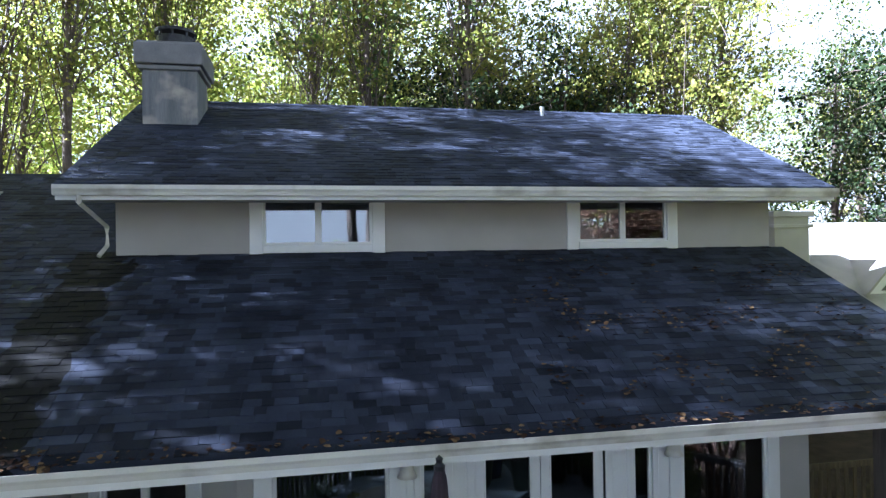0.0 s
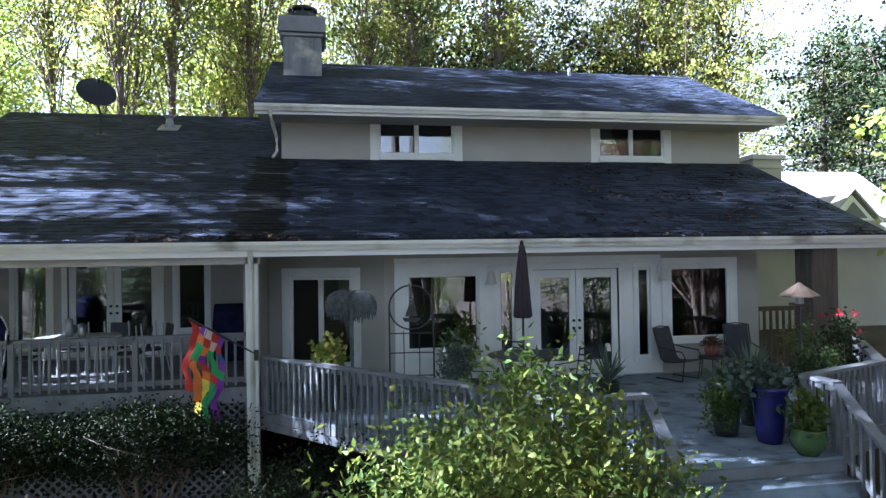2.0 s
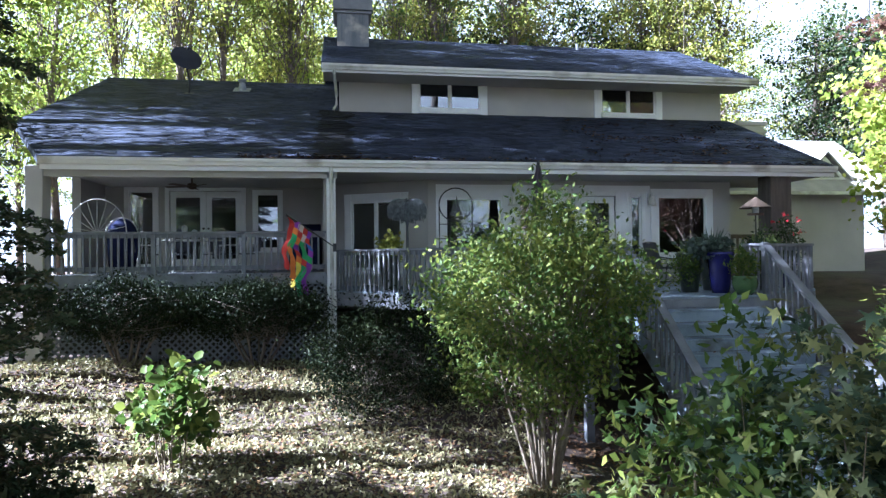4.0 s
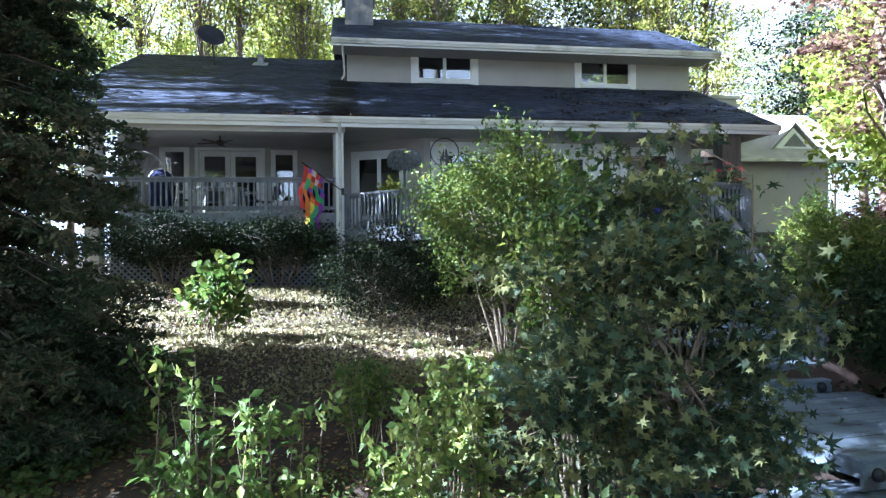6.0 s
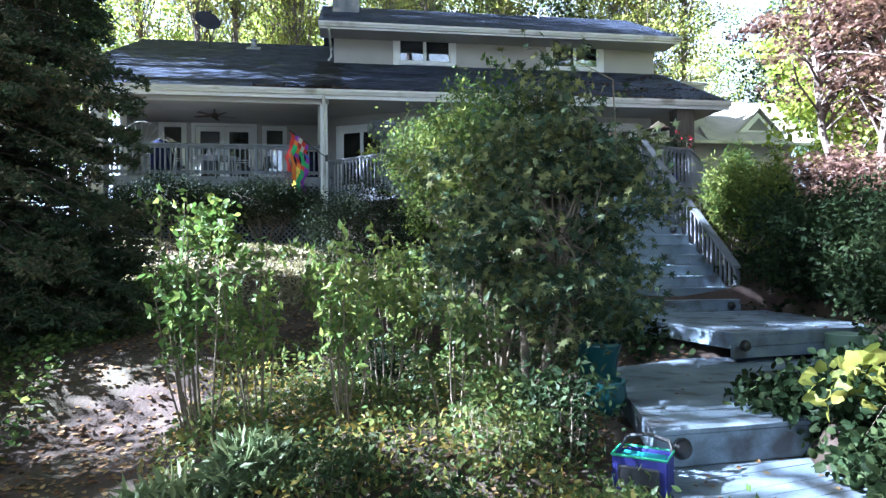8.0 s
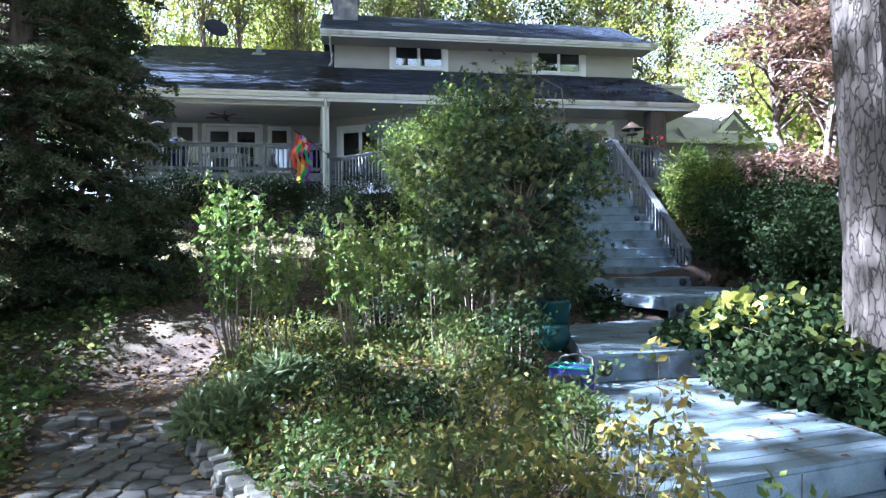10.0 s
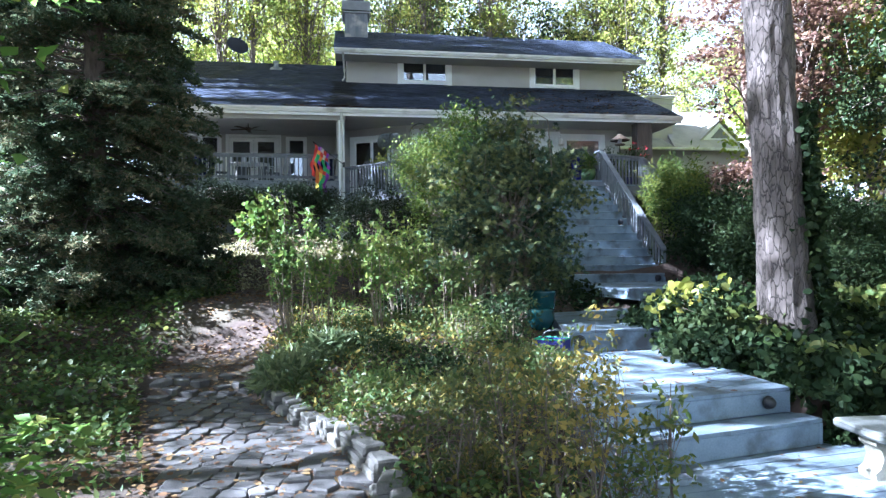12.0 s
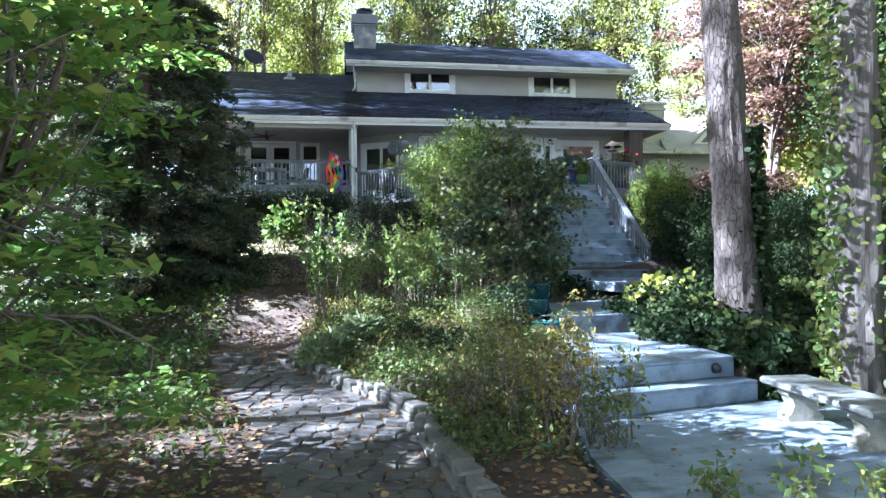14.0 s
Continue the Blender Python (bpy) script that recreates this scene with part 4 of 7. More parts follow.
# ---- far trees ----
def forest():
    rng = random.Random(5)
    protos = []
    kinds = ((LEAF_YELLOW, 21, 4.4, 0.2), (LEAF_YELLOW, 25, 4.0, 0.25), (LEAF_LIT, 23, 4.8, 0.2), (LEAF_MID, 19, 4.6, 0.1), (LEAF_DARK, 16, 4.2, 0.02), (LEAF_YELLOW, 24, 3.8, 0.25), (LEAF_LIT, 27, 3.4, 0.45))
    # dense high crown, added out of view to block sun on roof and terrace
    kinds += ((LEAF_MID, 25, 4.6, 0.55),)
    labels = ["tall slender tree with sunlit yellow-green leaves", "tall thin tree with yellowing leaves", "tall broadleaf tree with mid-green leaves", "broadleaf tree with green autumn leaves", "dense dark green evergreen tree", "thin airy tree with gaps between yellow-green leaves", "tall straight forest tree with a bare lower trunk", "unseen tree added to cast shade, dense crown high up"]
    for i, (leaf, h, cr, base) in enumerate(kinds):
        t = plant("tree", labels[i], "tree", (0, 0, -400), 1, (0, 0, h * (0.5 + base / 2)), (cr, cr, h * (0.5 - base / 2)), (250, 250, 260, 260, 270, 120, 150, 150)[i], (42, 42, 42, 42, 42, 42, 42, 62)[i], (0.45, 0.45, 0.24) if i < 7 else (0.33, 0.33, 0.2), BROAD, 0.17, leaf, BARK, 40 + i, 0.22, 0.1, 0.2, limb_share=0.4, limb=0.16, group="woods round the house")
        protos.append(t)
    used = [False] * 8

    def put(k, x, y, s=1.0):
        z = gz(max(-60, min(60, x)), max(-60, min(60, y))) - 0.2
        mx = Matrix.Translation((x, y, z)) @ Matrix.Rotation(rng.uniform(0, 6.28), 4, "Z") @ Matrix.Scale(s, 4)
        if not used[k]:
            used[k] = True
            protos[k].matrix_world = mx
        else:
            copy_thing(protos[k], mx)

    # behind the house, left to right
    for x, y, k, s in [(-26, 27, 5, 0.95), (-22, 24, 5, 0.85), (-19, 31, 1, 1.0), (-15.5, 25, 5, 0.9), (-12.5, 33, 5, 1.0), (-10, 27, 5, 0.85), (-7, 37, 1, 1.0), (-4.5, 29, 5, 0.9), (-1, 39, 0, 1.0),
                       (1, 30, 5, 0.9), (4, 36, 1, 0.9), (6.5, 29, 4, 1.0), (10, 36, 3, 1.1), (12, 29, 4, 1.1), (15.5, 34, 4, 1.2), (17, 27, 2, 0.9), (29, 31, 3, 0.9), (33, 25, 4, 0.9), (26, 21, 4, 0.85), (30, 15, 3, 0.75),
                       (23, 12, 2, 0.55), (26, 6, 2, 0.6), (-30, 36, 1, 1.0), (37, 38, 2, 1.0), (-16, 43, 0, 1.1), (-3, 47, 0, 1.1), (9, 47, 0, 1.1), (-24, 40, 0, 1.0),
                       (3.5, 43, 4, 1.3), (-9, 44, 0, 1.1), (15, 43, 4, 1.3), (31, 45, 2, 1.1),
                       (-10.3, 24, 6, 0.9), (-8.2, 25.5, 6, 1.0), (-5.2, 26, 6, 0.85), (0.35, 28, 6, 0.9), (2.5, 28.5, 6, 1.0), (7.2, 28, 6, 1.1), (15, 28, 6, 0.9), (16.9, 28.5, 6, 1.0), (20.5, 29, 6, 1.0), (-14, 27, 6, 1.0),
                       (3, 31.5, 3, 1.1), (8.5, 31, 2, 1.0), (13.5, 30, 2, 0.95), (-6.5, 31, 0, 1.0), (27.5, 24, 4, 1.1), (29.5, 19.5, 3, 1.0)]:
        put(k, x, y, s)
    # to the left, between house and sun: mostly unseen trees added to cast shade
    for x, y, k, s in [(-18, 9.8, 7, 1.03), (-18, 13.8, 7, 1.03), (-13.8, -4.6, 4, 0.46), (-13.5, 8.7, 4, 0.6), (-13.5, -6.8, 3, 0.4), (-13.8, -9.2, 5, 0.36), (-18, -12.2, 5, 0.7), (-10.8, 3.0, 7, 0.62), (-11.5, 5.6, 7, 0.62), (-12.2, 5.6, 7, 0.5), (-10.6, 3.2, 7, 0.42), (-13.5, 4.0, 7, 0.75), (-15.5, 9.5, 6, 1.1), (-15.5, 13, 6, 0.85), (-16, 16.8, 0, 1.0), (-20.5, 7.5, 6, 1.25), (-24, 14, 1, 0.95), (-19.5, 12.2, 5, 0.95), (-19.5, 15, 1, 0.95), (-21, 20, 0, 1.0), (-26, 18, 5, 1.0),
                       (-17, -5, 6, 0.95), (-21, -2, 6, 1.0), (-18, -5, 5, 0.7), (-24, -9, 6, 1.2), (-27, -10, 5, 0.75), (-23, -7, 5, 0.85),
                       (-27, 6, 4, 0.55), (-28, 1.5, 4, 0.5), (-27, -3.5, 4, 0.5), (-30, 11, 4, 0.6), (-29, -9, 4, 0.55)]:
        put(k, x, y, s)
    # beside and behind the camera, mostly unseen: added to dim skylight and fill reflections
    for x, y, k, s in [(15, 1, 3, 0.95), (18, -6, 2, 1.0), (12.5, -11, 3, 1.0), (-23, -16, 1, 0.7), (-12, -20, 2, 0.9), (13, -26, 2, 1.0), (22, -18, 0, 1.0), (-27, -22, 2, 1.0), (10, -5, 4, 0.62), (11.5, -1.5, 4, 0.6), (10, -17, 2, 0.95), (15, -4, 2, 1.0), (6, -25, 3, 0.6),
                       (-40, -38, 2, 0.9), (-30, -44, 3, 1.0), (-20, -40, 2, 1.0), (16, -40, 2, 1.0), (25, -44, 3, 1.0), (35, -38, 2, 1.0), (44, -26, 3, 1.0), (-44, -20, 3, 1.0), (40, -8, 2, 1.0), (3, -46, 5, 0.6), (-7, -46, 5, 0.65), (10, -48, 5, 0.62)]:
        put(k, x, y, s)


forest()


def on_ground(x, y):
    return (x, y, gz(x, y))


# ---- shrubs and trees of the garden ----
plant("shrub", "tall airy shrub with willow-like yellow-green leaves", "shrub", on_ground(-0.05, 1.5), 14, (0, 0, 2.55), (1.5, 1.25, 1.3), 250, 80, (0.16, 0.16, 0.2), LEAF, 0.09, LEAF_SHRUB, TWIG, 3, 0.026, 0.4, limb_share=0.7, skew=-0.06)
plant("hedge", "clipped dark glossy hedge along the porch", "hedge", (-7.2, 6.85, -1.5), 9, (0, 0, 1.2), (1.75, 0.45, 0.52), 230, 80, (0.18, 0.12, 0.13), LEAF, 0.065, LEAF_GLOSS, BARK, 4, 0.03, 0.5, group="hedges before the porch")
plant("hedge", "clipped dark glossy hedge along the porch", "hedge", (-4.6, 6.85, -1.5), 9, (0, 0, 1.18), (1.6, 0.45, 0.5), 220, 80, (0.18, 0.12, 0.13), LEAF, 0.065, LEAF_GLOSS, BARK, 14, 0.03, 0.5, group="hedges before the porch")
plant("hedge", "dark glossy rounded hedge below the terrace", "hedge", (-1.95, 4.6, -2.2), 6, (0, 0, 1.05), (1.55, 1.2, 1.1), 230, 80, (0.2, 0.2, 0.16), LEAF, 0.065, LEAF_GLOSS, BARK, 5, 0.03, 0.5, group="hedges before the porch")
plant("japanese_maple", "small spreading maple with dusky star-shaped leaves", "tree", on_ground(-0.45, -4.5), 3, (0.2, 0.05, 1.95), (1.2, 1.15, 1.65), 190, 66, (0.19, 0.19, 0.06), STAR, 0.11, LEAF_MAPLE, TWIG, 6, 0.05, 0.3, skew=0.2, flat=0.45, fork=0.15)
plant("leafy_shrub", "upright shrub with yellow-green shoots against the maple", "shrub", on_ground(-0.75, -3.9), 9, (0, 0, 2.5), (0.6, 0.6, 1.05), 76, 46, (0.08, 0.08, 0.16), LEAF, 0.09, LEAF_SHRUB, TWIG, 26, 0.022, 0.25)


def conifer(at, height, width, seed):
    """Flat drooping boughs all the way up, each fringed with many short needle sprays."""
    rng = np.random.default_rng(seed)
    ob = thing("conifer", "big dark conifer with dense drooping boughs", "tree", at)
    tr, bough, pts = Mesh(), Mesh(), []
    tr.tube([(0, 0, -0.2), (0.05, 0, height * 0.4), (0, 0.04, height)], [0.24, 0.17, 0.02], 9)
    for k in range(880):
        h = 0.35 + (height - 0.5) * rng.uniform() ** 2.1
        ln = width * (1 - h / height) ** 0.6 * rng.uniform(0.72, 1.1) + 0.12
        a = rng.uniform(0, 2 * math.pi)
        d = np.array([math.cos(a), math.sin(a), 0])
        tip = d * ln + np.array([0, 0, h - ln * rng.uniform(0.02, 0.32)])
        base = np.array([0, 0, h])
        bough.tube([tuple(base), tuple(base + (tip - base) * 0.5 + np.array([0, 0, 0.1 * ln])), tuple(tip)], [0.026, 0.015, 0.004], 4, caps=False)
        n = int(36 + 84 * ln)
        s = rng.uniform(0.25, 1.03, n) ** 0.75
        side = np.cross(d, [0, 0, 1])
        w = rng.normal(0, 0.2, n) * (1.15 - s) * ln * 0.6 + rng.normal(0, 0.05, n)
        q = base + (tip - base) * s[:, None] + side * w[:, None] + np.array([0, 0, 1]) * (0.2 * ln * (s - s ** 2) - np.abs(rng.normal(0, 0.05, n)))[:, None]
        pts.append(q)
    part("trunk", tr, BARK, ob, smooth=True)
    part("boughwork", bough, BARK, ob, kind="stuff", smooth=True)
    p = np.concatenate(pts)
    part("foliage", scatter(p, *SPRIG, 0.13 * rng.uniform(0.6, 1.3, len(p)), rng, 0.6), LEAF_NEEDLE, ob)
    return ob


conifer(on_ground(-8.1, -0.8), 20.0, 2.5, 7)

# slender upright shrubs of the bed, pale bare stems below
def upright(x, y, h, w, n, seed, leaf):
    """Straight pale stems from one foot, each leafy along its upper part."""
    rng = np.random.default_rng(seed)
    ob = thing("upright_shrub", "slender green shrub on pale bare stems", "shrub", on_ground(x, y), "slender shrubs of the bed")
    stems, side, pts = Mesh(), Mesh(), []
    for k in range(n):
        a, r = rng.uniform(0, 6.28), w * math.sqrt(rng.uniform())
        ln = h * rng.uniform(0.6, 1.05)
        foot = np.array([0.35 * r * math.cos(a), 0.35 * r * math.sin(a), -0.1])
        top = np.array([r * math.cos(a), r * math.sin(a), ln])
        bend = rng.normal(0, 0.04, 3) * h
        f = lambda t: foot + (top - foot) * t + bend * math.sin(math.pi * t)
        stems.tube([tuple(f(t)) for t in (0, 0.3, 0.6, 1.0)], [0.011, 0.009, 0.007, 0.002], 5, caps=False)
        for j in range(rng.integers(5, 10)):
            t = rng.uniform(0.38, 0.92)
            p = f(t)
            q = p + np.array([rng.normal(0, 0.1), rng.normal(0, 0.1), rng.uniform(0.1, 0.28)])
            side.tube([tuple(p), tuple(q)], [0.004, 0.0015], 3, caps=False)
            pts += [p + (q - p) * rng.uniform(0.15, 1.05) + rng.normal(0, 0.016, 3) for _ in range(rng.integers(6, 15))]
        pts += [f(rng.uniform(0.55, 1.02)) + rng.normal(0, 0.022, 3) for _ in range(16)]
    part("stemwork", stems, TWIG, ob, kind="stuff", smooth=True)
    part("branchwork", side, TWIG, ob, kind="stuff")
    p = np.array(pts)
    part("crown", scatter(p, *LEAF, 0.095 * rng.uniform(0.55, 1.3, len(p)), rng, 0.25), leaf, ob)


for i, (x, y, h, w, n, leaf) in enumerate([(-3.75, -5.25, 2.2, 0.42, 13, LEAF_FRESH), (-3.3, -5.0, 1.85, 0.35, 8, LEAF_FRESH), (-2.45, -5.35, 1.75, 0.35, 9, LEAF_FRESH), (-2.1, -4.7, 1.95, 0.35, 9, LEAF_FRESH), (-1.75, -2.9, 1.6, 0.6, 22, LEAF_FRESH), (-2.7, -2.2, 1.2, 0.5, 12, LEAF_FRESH), (-1.5, -5.6, 1.3, 0.4, 9, LEAF_MID)]):
    upright(x, y, h, w, n, 60 + i, leaf)


def mound(x, y, r, h, n, ln, leaf, seed):
    """A rounded tuft of fine arching blades."""
    rng = np.random.default_rng(seed)
    ob = thing("grass_mound", "rounded tuft of fine grey-green grass beside the path", "grass", on_ground(x, y))
    d = rng.normal(size=(n, 3))
    d[:, 2] = np.abs(d[:, 2])
    d /= np.linalg.norm(d, axis=1)[:, None]
    p = d * np.array([r, r, h]) * rng.uniform(0.55, 1.0, n)[:, None]
    part("tuft", scatter(p, *NARROW, ln * rng.uniform(0.6, 1.2, n), rng, 0.1), leaf, ob)
    part("tuft_core", scatter(p[: n // 4] * 0.6, *NARROW, 0.1 * np.ones(n // 4), rng, 0.1), LEAF_DARK, ob, "dark dense inner tuft")


mound(-3.75, -6.45, 0.42, 0.4, 2400, 0.2, LEAF_GRASS, 78)
mound(-3.2, -6.2, 0.34, 0.32, 1400, 0.18, LEAF_GRASS, 79)
# low mounded shrubs of the bed
for i, (x, y, r, h, leaf, sz) in enumerate([(-2.55, -6.5, 0.45, 0.3, LEAF_DARK, 0.075), (-2.75, -7.6, 0.4, 0.28, LEAF_MID, 0.06), (-1.75, -7.1, 0.45, 0.32, LEAF_DARK, 0.075), (-1.9, -8.6, 0.4, 0.36, LEAF_AUTUMN, 0.055), (-1.3, -6.3, 0.45, 0.5, LEAF_MID, 0.07),
                                            (-2.0, -9.9, 0.34, 0.34, LEAF_AUTUMN, 0.05), (-0.75, -6.3, 0.4, 0.7, LEAF_DARK, 0.08), (-0.8, -7.4, 0.36, 0.4, LEAF_MID, 0.07), (-2.1, -4.0, 0.45, 0.45, LEAF_DARK, 0.075), (-0.3, -3.1, 0.6, 0.7, LEAF_DARK, 0.08), (0.9, -2.6, 0.6, 0.7, LEAF_DARK, 0.08)]):
    plant("low_shrub", "low twiggy shrub in the raised bed", "shrub", on_ground(x, y), 14, (0, 0, h * 0.6), (r, r, h * 0.6), 46, 17, (0.08, 0.08, 0.06), LEAF, sz, leaf, TWIG, 80 + i, 0.008, 0.15, group="low shrubs of the bed")
# yellowing twiggy shrubs towards the platform
for i, (x, y, h) in enumerate([(-1.0, -9.9, 1.6), (-1.5, -10.9, 1.15), (-0.8, -8.5, 0.85), (-1.7, -10.2, 1.25), (-1.15, -7.5, 0.6), (-1.0, -10.7, 1.0), (-2.15, -9.9, 0.95), (-1.75, -9.2, 0.9)]):
    plant("yellowing_shrub", "thin twiggy shrub with small yellowing leaves", "shrub", on_ground(x, y), 6, (0, 0, h * 0.6), (0.42, 0.38, h * 0.45), 46, 14, (0.045, 0.045, 0.035), LEAF, 0.062, (LEAF_AUTUMN, LEAF_AUTUMN, LEAF_MID)[i % 3], BARK, 100 + i, 0.011, 0.15, group="yellowing shrubs by the platform", limb_share=1.0)
# leafy sapling overhanging the path from the left
plant("sapling", "young broadleaf tree with large bright green leaves", "tree", on_ground(-6.75, -11.6), 2, (0, 0, 3.1), (1.9, 1.6, 3.2), 340, 56, (0.2, 0.2, 0.035), LEAF, 0.15, LEAF_SAPLING, BARK, 11, 0.06, 0.2, skew=0.2, flat=0.72, limb_share=0.95)
# broad-leaved bush on the lawn
plant("lawn_bush", "small bush with big drooping leaves on the lawn", "shrub", on_ground(-5.15, 2.1), 9, (0, 0, 0.9), (0.52, 0.5, 0.75), 50, 9, (0.12, 0.12, 0.12), BROAD, 0.15, LEAF_SHRUB, TWIG, 12, 0.014, 0.3, flat=0.3)
# tall reeds right of the stairs
for i, (x, y) in enumerate([(5.3, 0.7), (6.0, 1.3), (5.6, -0.2)]):
    plant("bamboo", "clump of tall thin bamboo with narrow leaves", "bamboo", on_ground(x, y), 16, (0, 0, 1.25), (0.5, 0.45, 0.9), 110, 40, (0.09, 0.09, 0.16), NARROW, 0.15, LEAF_SHRUB, TWIG, 120 + i, 0.012, 0.1, group="bamboo beside the stairs")
# dark mound of shrubs right of the landing
for i, (x, y, r, h) in enumerate([(5.5, -2.0, 1.15, 1.9), (6.8, -3.2, 1.3, 1.5), (5.2, -3.6, 0.8, 1.1), (8.0, -1.2, 1.4, 1.7), (7.8, -5.4, 1.3, 1.7), (5.2, -5.8, 0.9, 0.9)]):
    plant("dark_shrub", "dense dark green shrub beside the landing", "shrub", on_ground(x, y), 8, (0, 0, h * 0.52), (r, r, h * 0.52), 200, 62, (0.17, 0.17, 0.14), LEAF, 0.1, LEAF_DARK, BARK, 140 + i, 0.025, 0.45, group="dark shrubs beside the landing")
plant("vine", "sprawling vine with broad yellow leaves", "vine", (1.72, -6.85, gz(1.72, -6.85)), 7, (0, 0, 0.4), (0.66, 0.3, 0.2), 38, 4, (0.1, 0.06, 0.06), BROAD, 0.14, LEAF_GOLD, TWIG, 160, 0.008, 0.3, flat=0.35)
plant("shrub", "leafy green shrub before the yellow vine", "shrub", on_ground(1.95, -6.75), 9, (0, 0, 0.25), (0.7, 0.75, 0.3), 190, 24, (0.1, 0.1, 0.06), BROAD, 0.08, LEAF_DARK, TWIG, 161, 0.01, 0.2)
plant("shrub", "leafy green shrub overhanging the platform edge", "shrub", (1.52, -7.5, -3.6), 8, (0, 0, 0.3), (0.5, 0.75, 0.3), 150, 24, (0.1, 0.1, 0.06), BROAD, 0.085, LEAF_DARK, TWIG, 162, 0.01, 0.2)
plant("shrub", "dark ivy-like shrub beside the walkway edge", "shrub", (1.8, -5.85, -3.4), 8, (0, 0, 0.15), (0.55, 0.55, 0.3), 130, 24, (0.1, 0.1, 0.06), BROAD, 0.085, LEAF_DARK, TWIG, 163, 0.01, 0.2)
# rust-coloured tree beyond the terrace, and a sunny one behind it
plant("rust_maple", "spreading tree with rust-brown and pinkish leaves", "tree", on_ground(10.2, 2.7), 3, (0, 0, 5.9), (2.5, 2.4, 3.0), 190, 60, (0.34, 0.34, 0.08), STAR, 0.17, LEAF_RUST, BARK, 15, 0.11, 0.35, flat=0.6)
plant("rust_maple", "low spreading maple with drooping pink-brown leaves", "tree", on_ground(8.7, 1.8), 3, (0, 0, 1.7), (1.5, 1.6, 0.75), 110, 60, (0.26, 0.26, 0.1), STAR, 0.13, LEAF_RUST, BARK, 16, 0.06, 0.35, flat=0.6)
plant("sunny_tree", "broad tree with sunlit yellow-green leaves on the bank", "tree", on_ground(14.4, 3.6), 1, (0, 0, 5.2), (2.7, 2.6, 4.4), 210, 56, (0.4, 0.4, 0.25), BROAD, 0.19, LEAF_LIT, BARK, 18, 0.13, 0.3)
plant("sunny_tree", "tree with bright yellow-green sunlit leaves", "tree", on_ground(16.0, 9.5), 1, (0, 0, 5.6), (2.6, 2.6, 4.2), 200, 60, (0.4, 0.4, 0.25), BROAD, 0.2, LEAF_YELLOW, BARK, 17, 0.13, 0.3)


# rank shrubs along the far left of the lawn
for i, (x, y) in enumerate([(-14.5, 2.5), (-15.5, 6.5), (-13.8, 10.0), (-14, -1.5), (-17, 4.3)]):
    plant("boundary_shrub", "rank green shrub at the edge of the lawn", "shrub", on_ground(x, y), 7, (0, 0, 1.3), (1.9, 1.9, 1.3), 150, 40, (0.28, 0.28, 0.2), LEAF, 0.14, LEAF_MID, BARK, 300 + i, 0.03, 0.4, group="shrubs along the lawn")


def big_trunk(label, foot, top, r, seed, ivy_side, ivy_h, bark):
    """A tall tree of which mostly the trunk shows: bark plates, ivy, and a high crown."""
    rng = np.random.default_rng(seed)
    x, y = foot
    z = gz(x, y)
    ob = thing("pine", label, "tree", (x, y, z))
    m = Mesh()
    n, rows = 26, 150
    h = top[2]
    for k in range(rows + 1):
        t = k / rows
        c = Vector((top[0] * t, top[1] * t, -0.2 + h * t))
        rr = r * (1.0 + 0.25 * math.exp(-t * 28)) * (1 - 0.5 * t)
        for j in range(n):
            a = 2 * math.pi * j / n
            q = noise.noise((math.cos(a) * 5, math.sin(a) * 5, t * h * 1.7 + seed)) * 0.035 + noise.noise((math.cos(a) * 13, math.sin(a) * 13, t * h * 3.3)) * 0.02
            m.v.append((c.x + (rr + q) * math.cos(a), c.y + (rr + q) * math.sin(a), c.z))
    for k in range(rows):
        for j in range(n):
            a, b = k * n + j, k * n + (j + 1) % n
            m.f.append((a, b, b + n, a + n))
    part("trunk", m, bark, ob)
    cl = clumps(rng, 110, (top[0], top[1], h), (4.2, 4.2, 2.6), 0.1)
    lb = Mesh()
    for c in cl[:45]:
        branch(lb, (top[0] * 0.93, top[1] * 0.93, h * 0.9), c, 0.07, 0.015, rng, 0.05, 4, 3)
    part("limbs", lb, BARK, ob, kind="stuff")
    p = np.repeat(cl, 60, axis=0) + rng.normal(0, 0.4, (6600, 3))
    part("crown", scatter(p, *SPRIG, 0.3 * rng.uniform(0.6, 1.2, len(p)), rng), LEAF_MID, ob)
    k = 3200 if ivy_h > 3 else 1500
    a = ivy_side + rng.normal(0, 0.5, k)
    if ivy_h > 3:
        a = np.where(rng.uniform(0, 1, k) < 0.62, a, 3.3 + rng.normal(0, 0.3, k))
    hh = rng.uniform(0, 1, k) ** 1.1 * ivy_h
    t = hh / h
    rr = r * (1.02 + 0.25 * np.exp(-t * 28)) + 0.05 + rng.uniform(0, 0.09, k) + 0.25 * np.exp(-hh * 2.5) * rng.uniform(0, 1, k)
    p = np.stack([top[0] * t + rr * np.cos(a), top[1] * t + rr * np.sin(a), hh], 1)
    part("ivy", scatter(p, *BROAD, 0.1 * rng.uniform(0.5, 1.3, k), rng), LEAF_DARK if ivy_h < 3 else LEAF_MID, ob, "ivy climbing the bark")
    return ob


big_trunk("tall pine trunk with plated bark and ivy at its foot", (2.42, -7.75), (-1.0, 0.2, 23.0), 0.29, 21, -0.35, 2.9, PINEBARK)
big_trunk("tall ivy-covered trunk beside the bench", (2.72, -9.6), (0.62, 0.5, 23.0), 0.31, 22, -0.6, 8.0, PALEBARK)


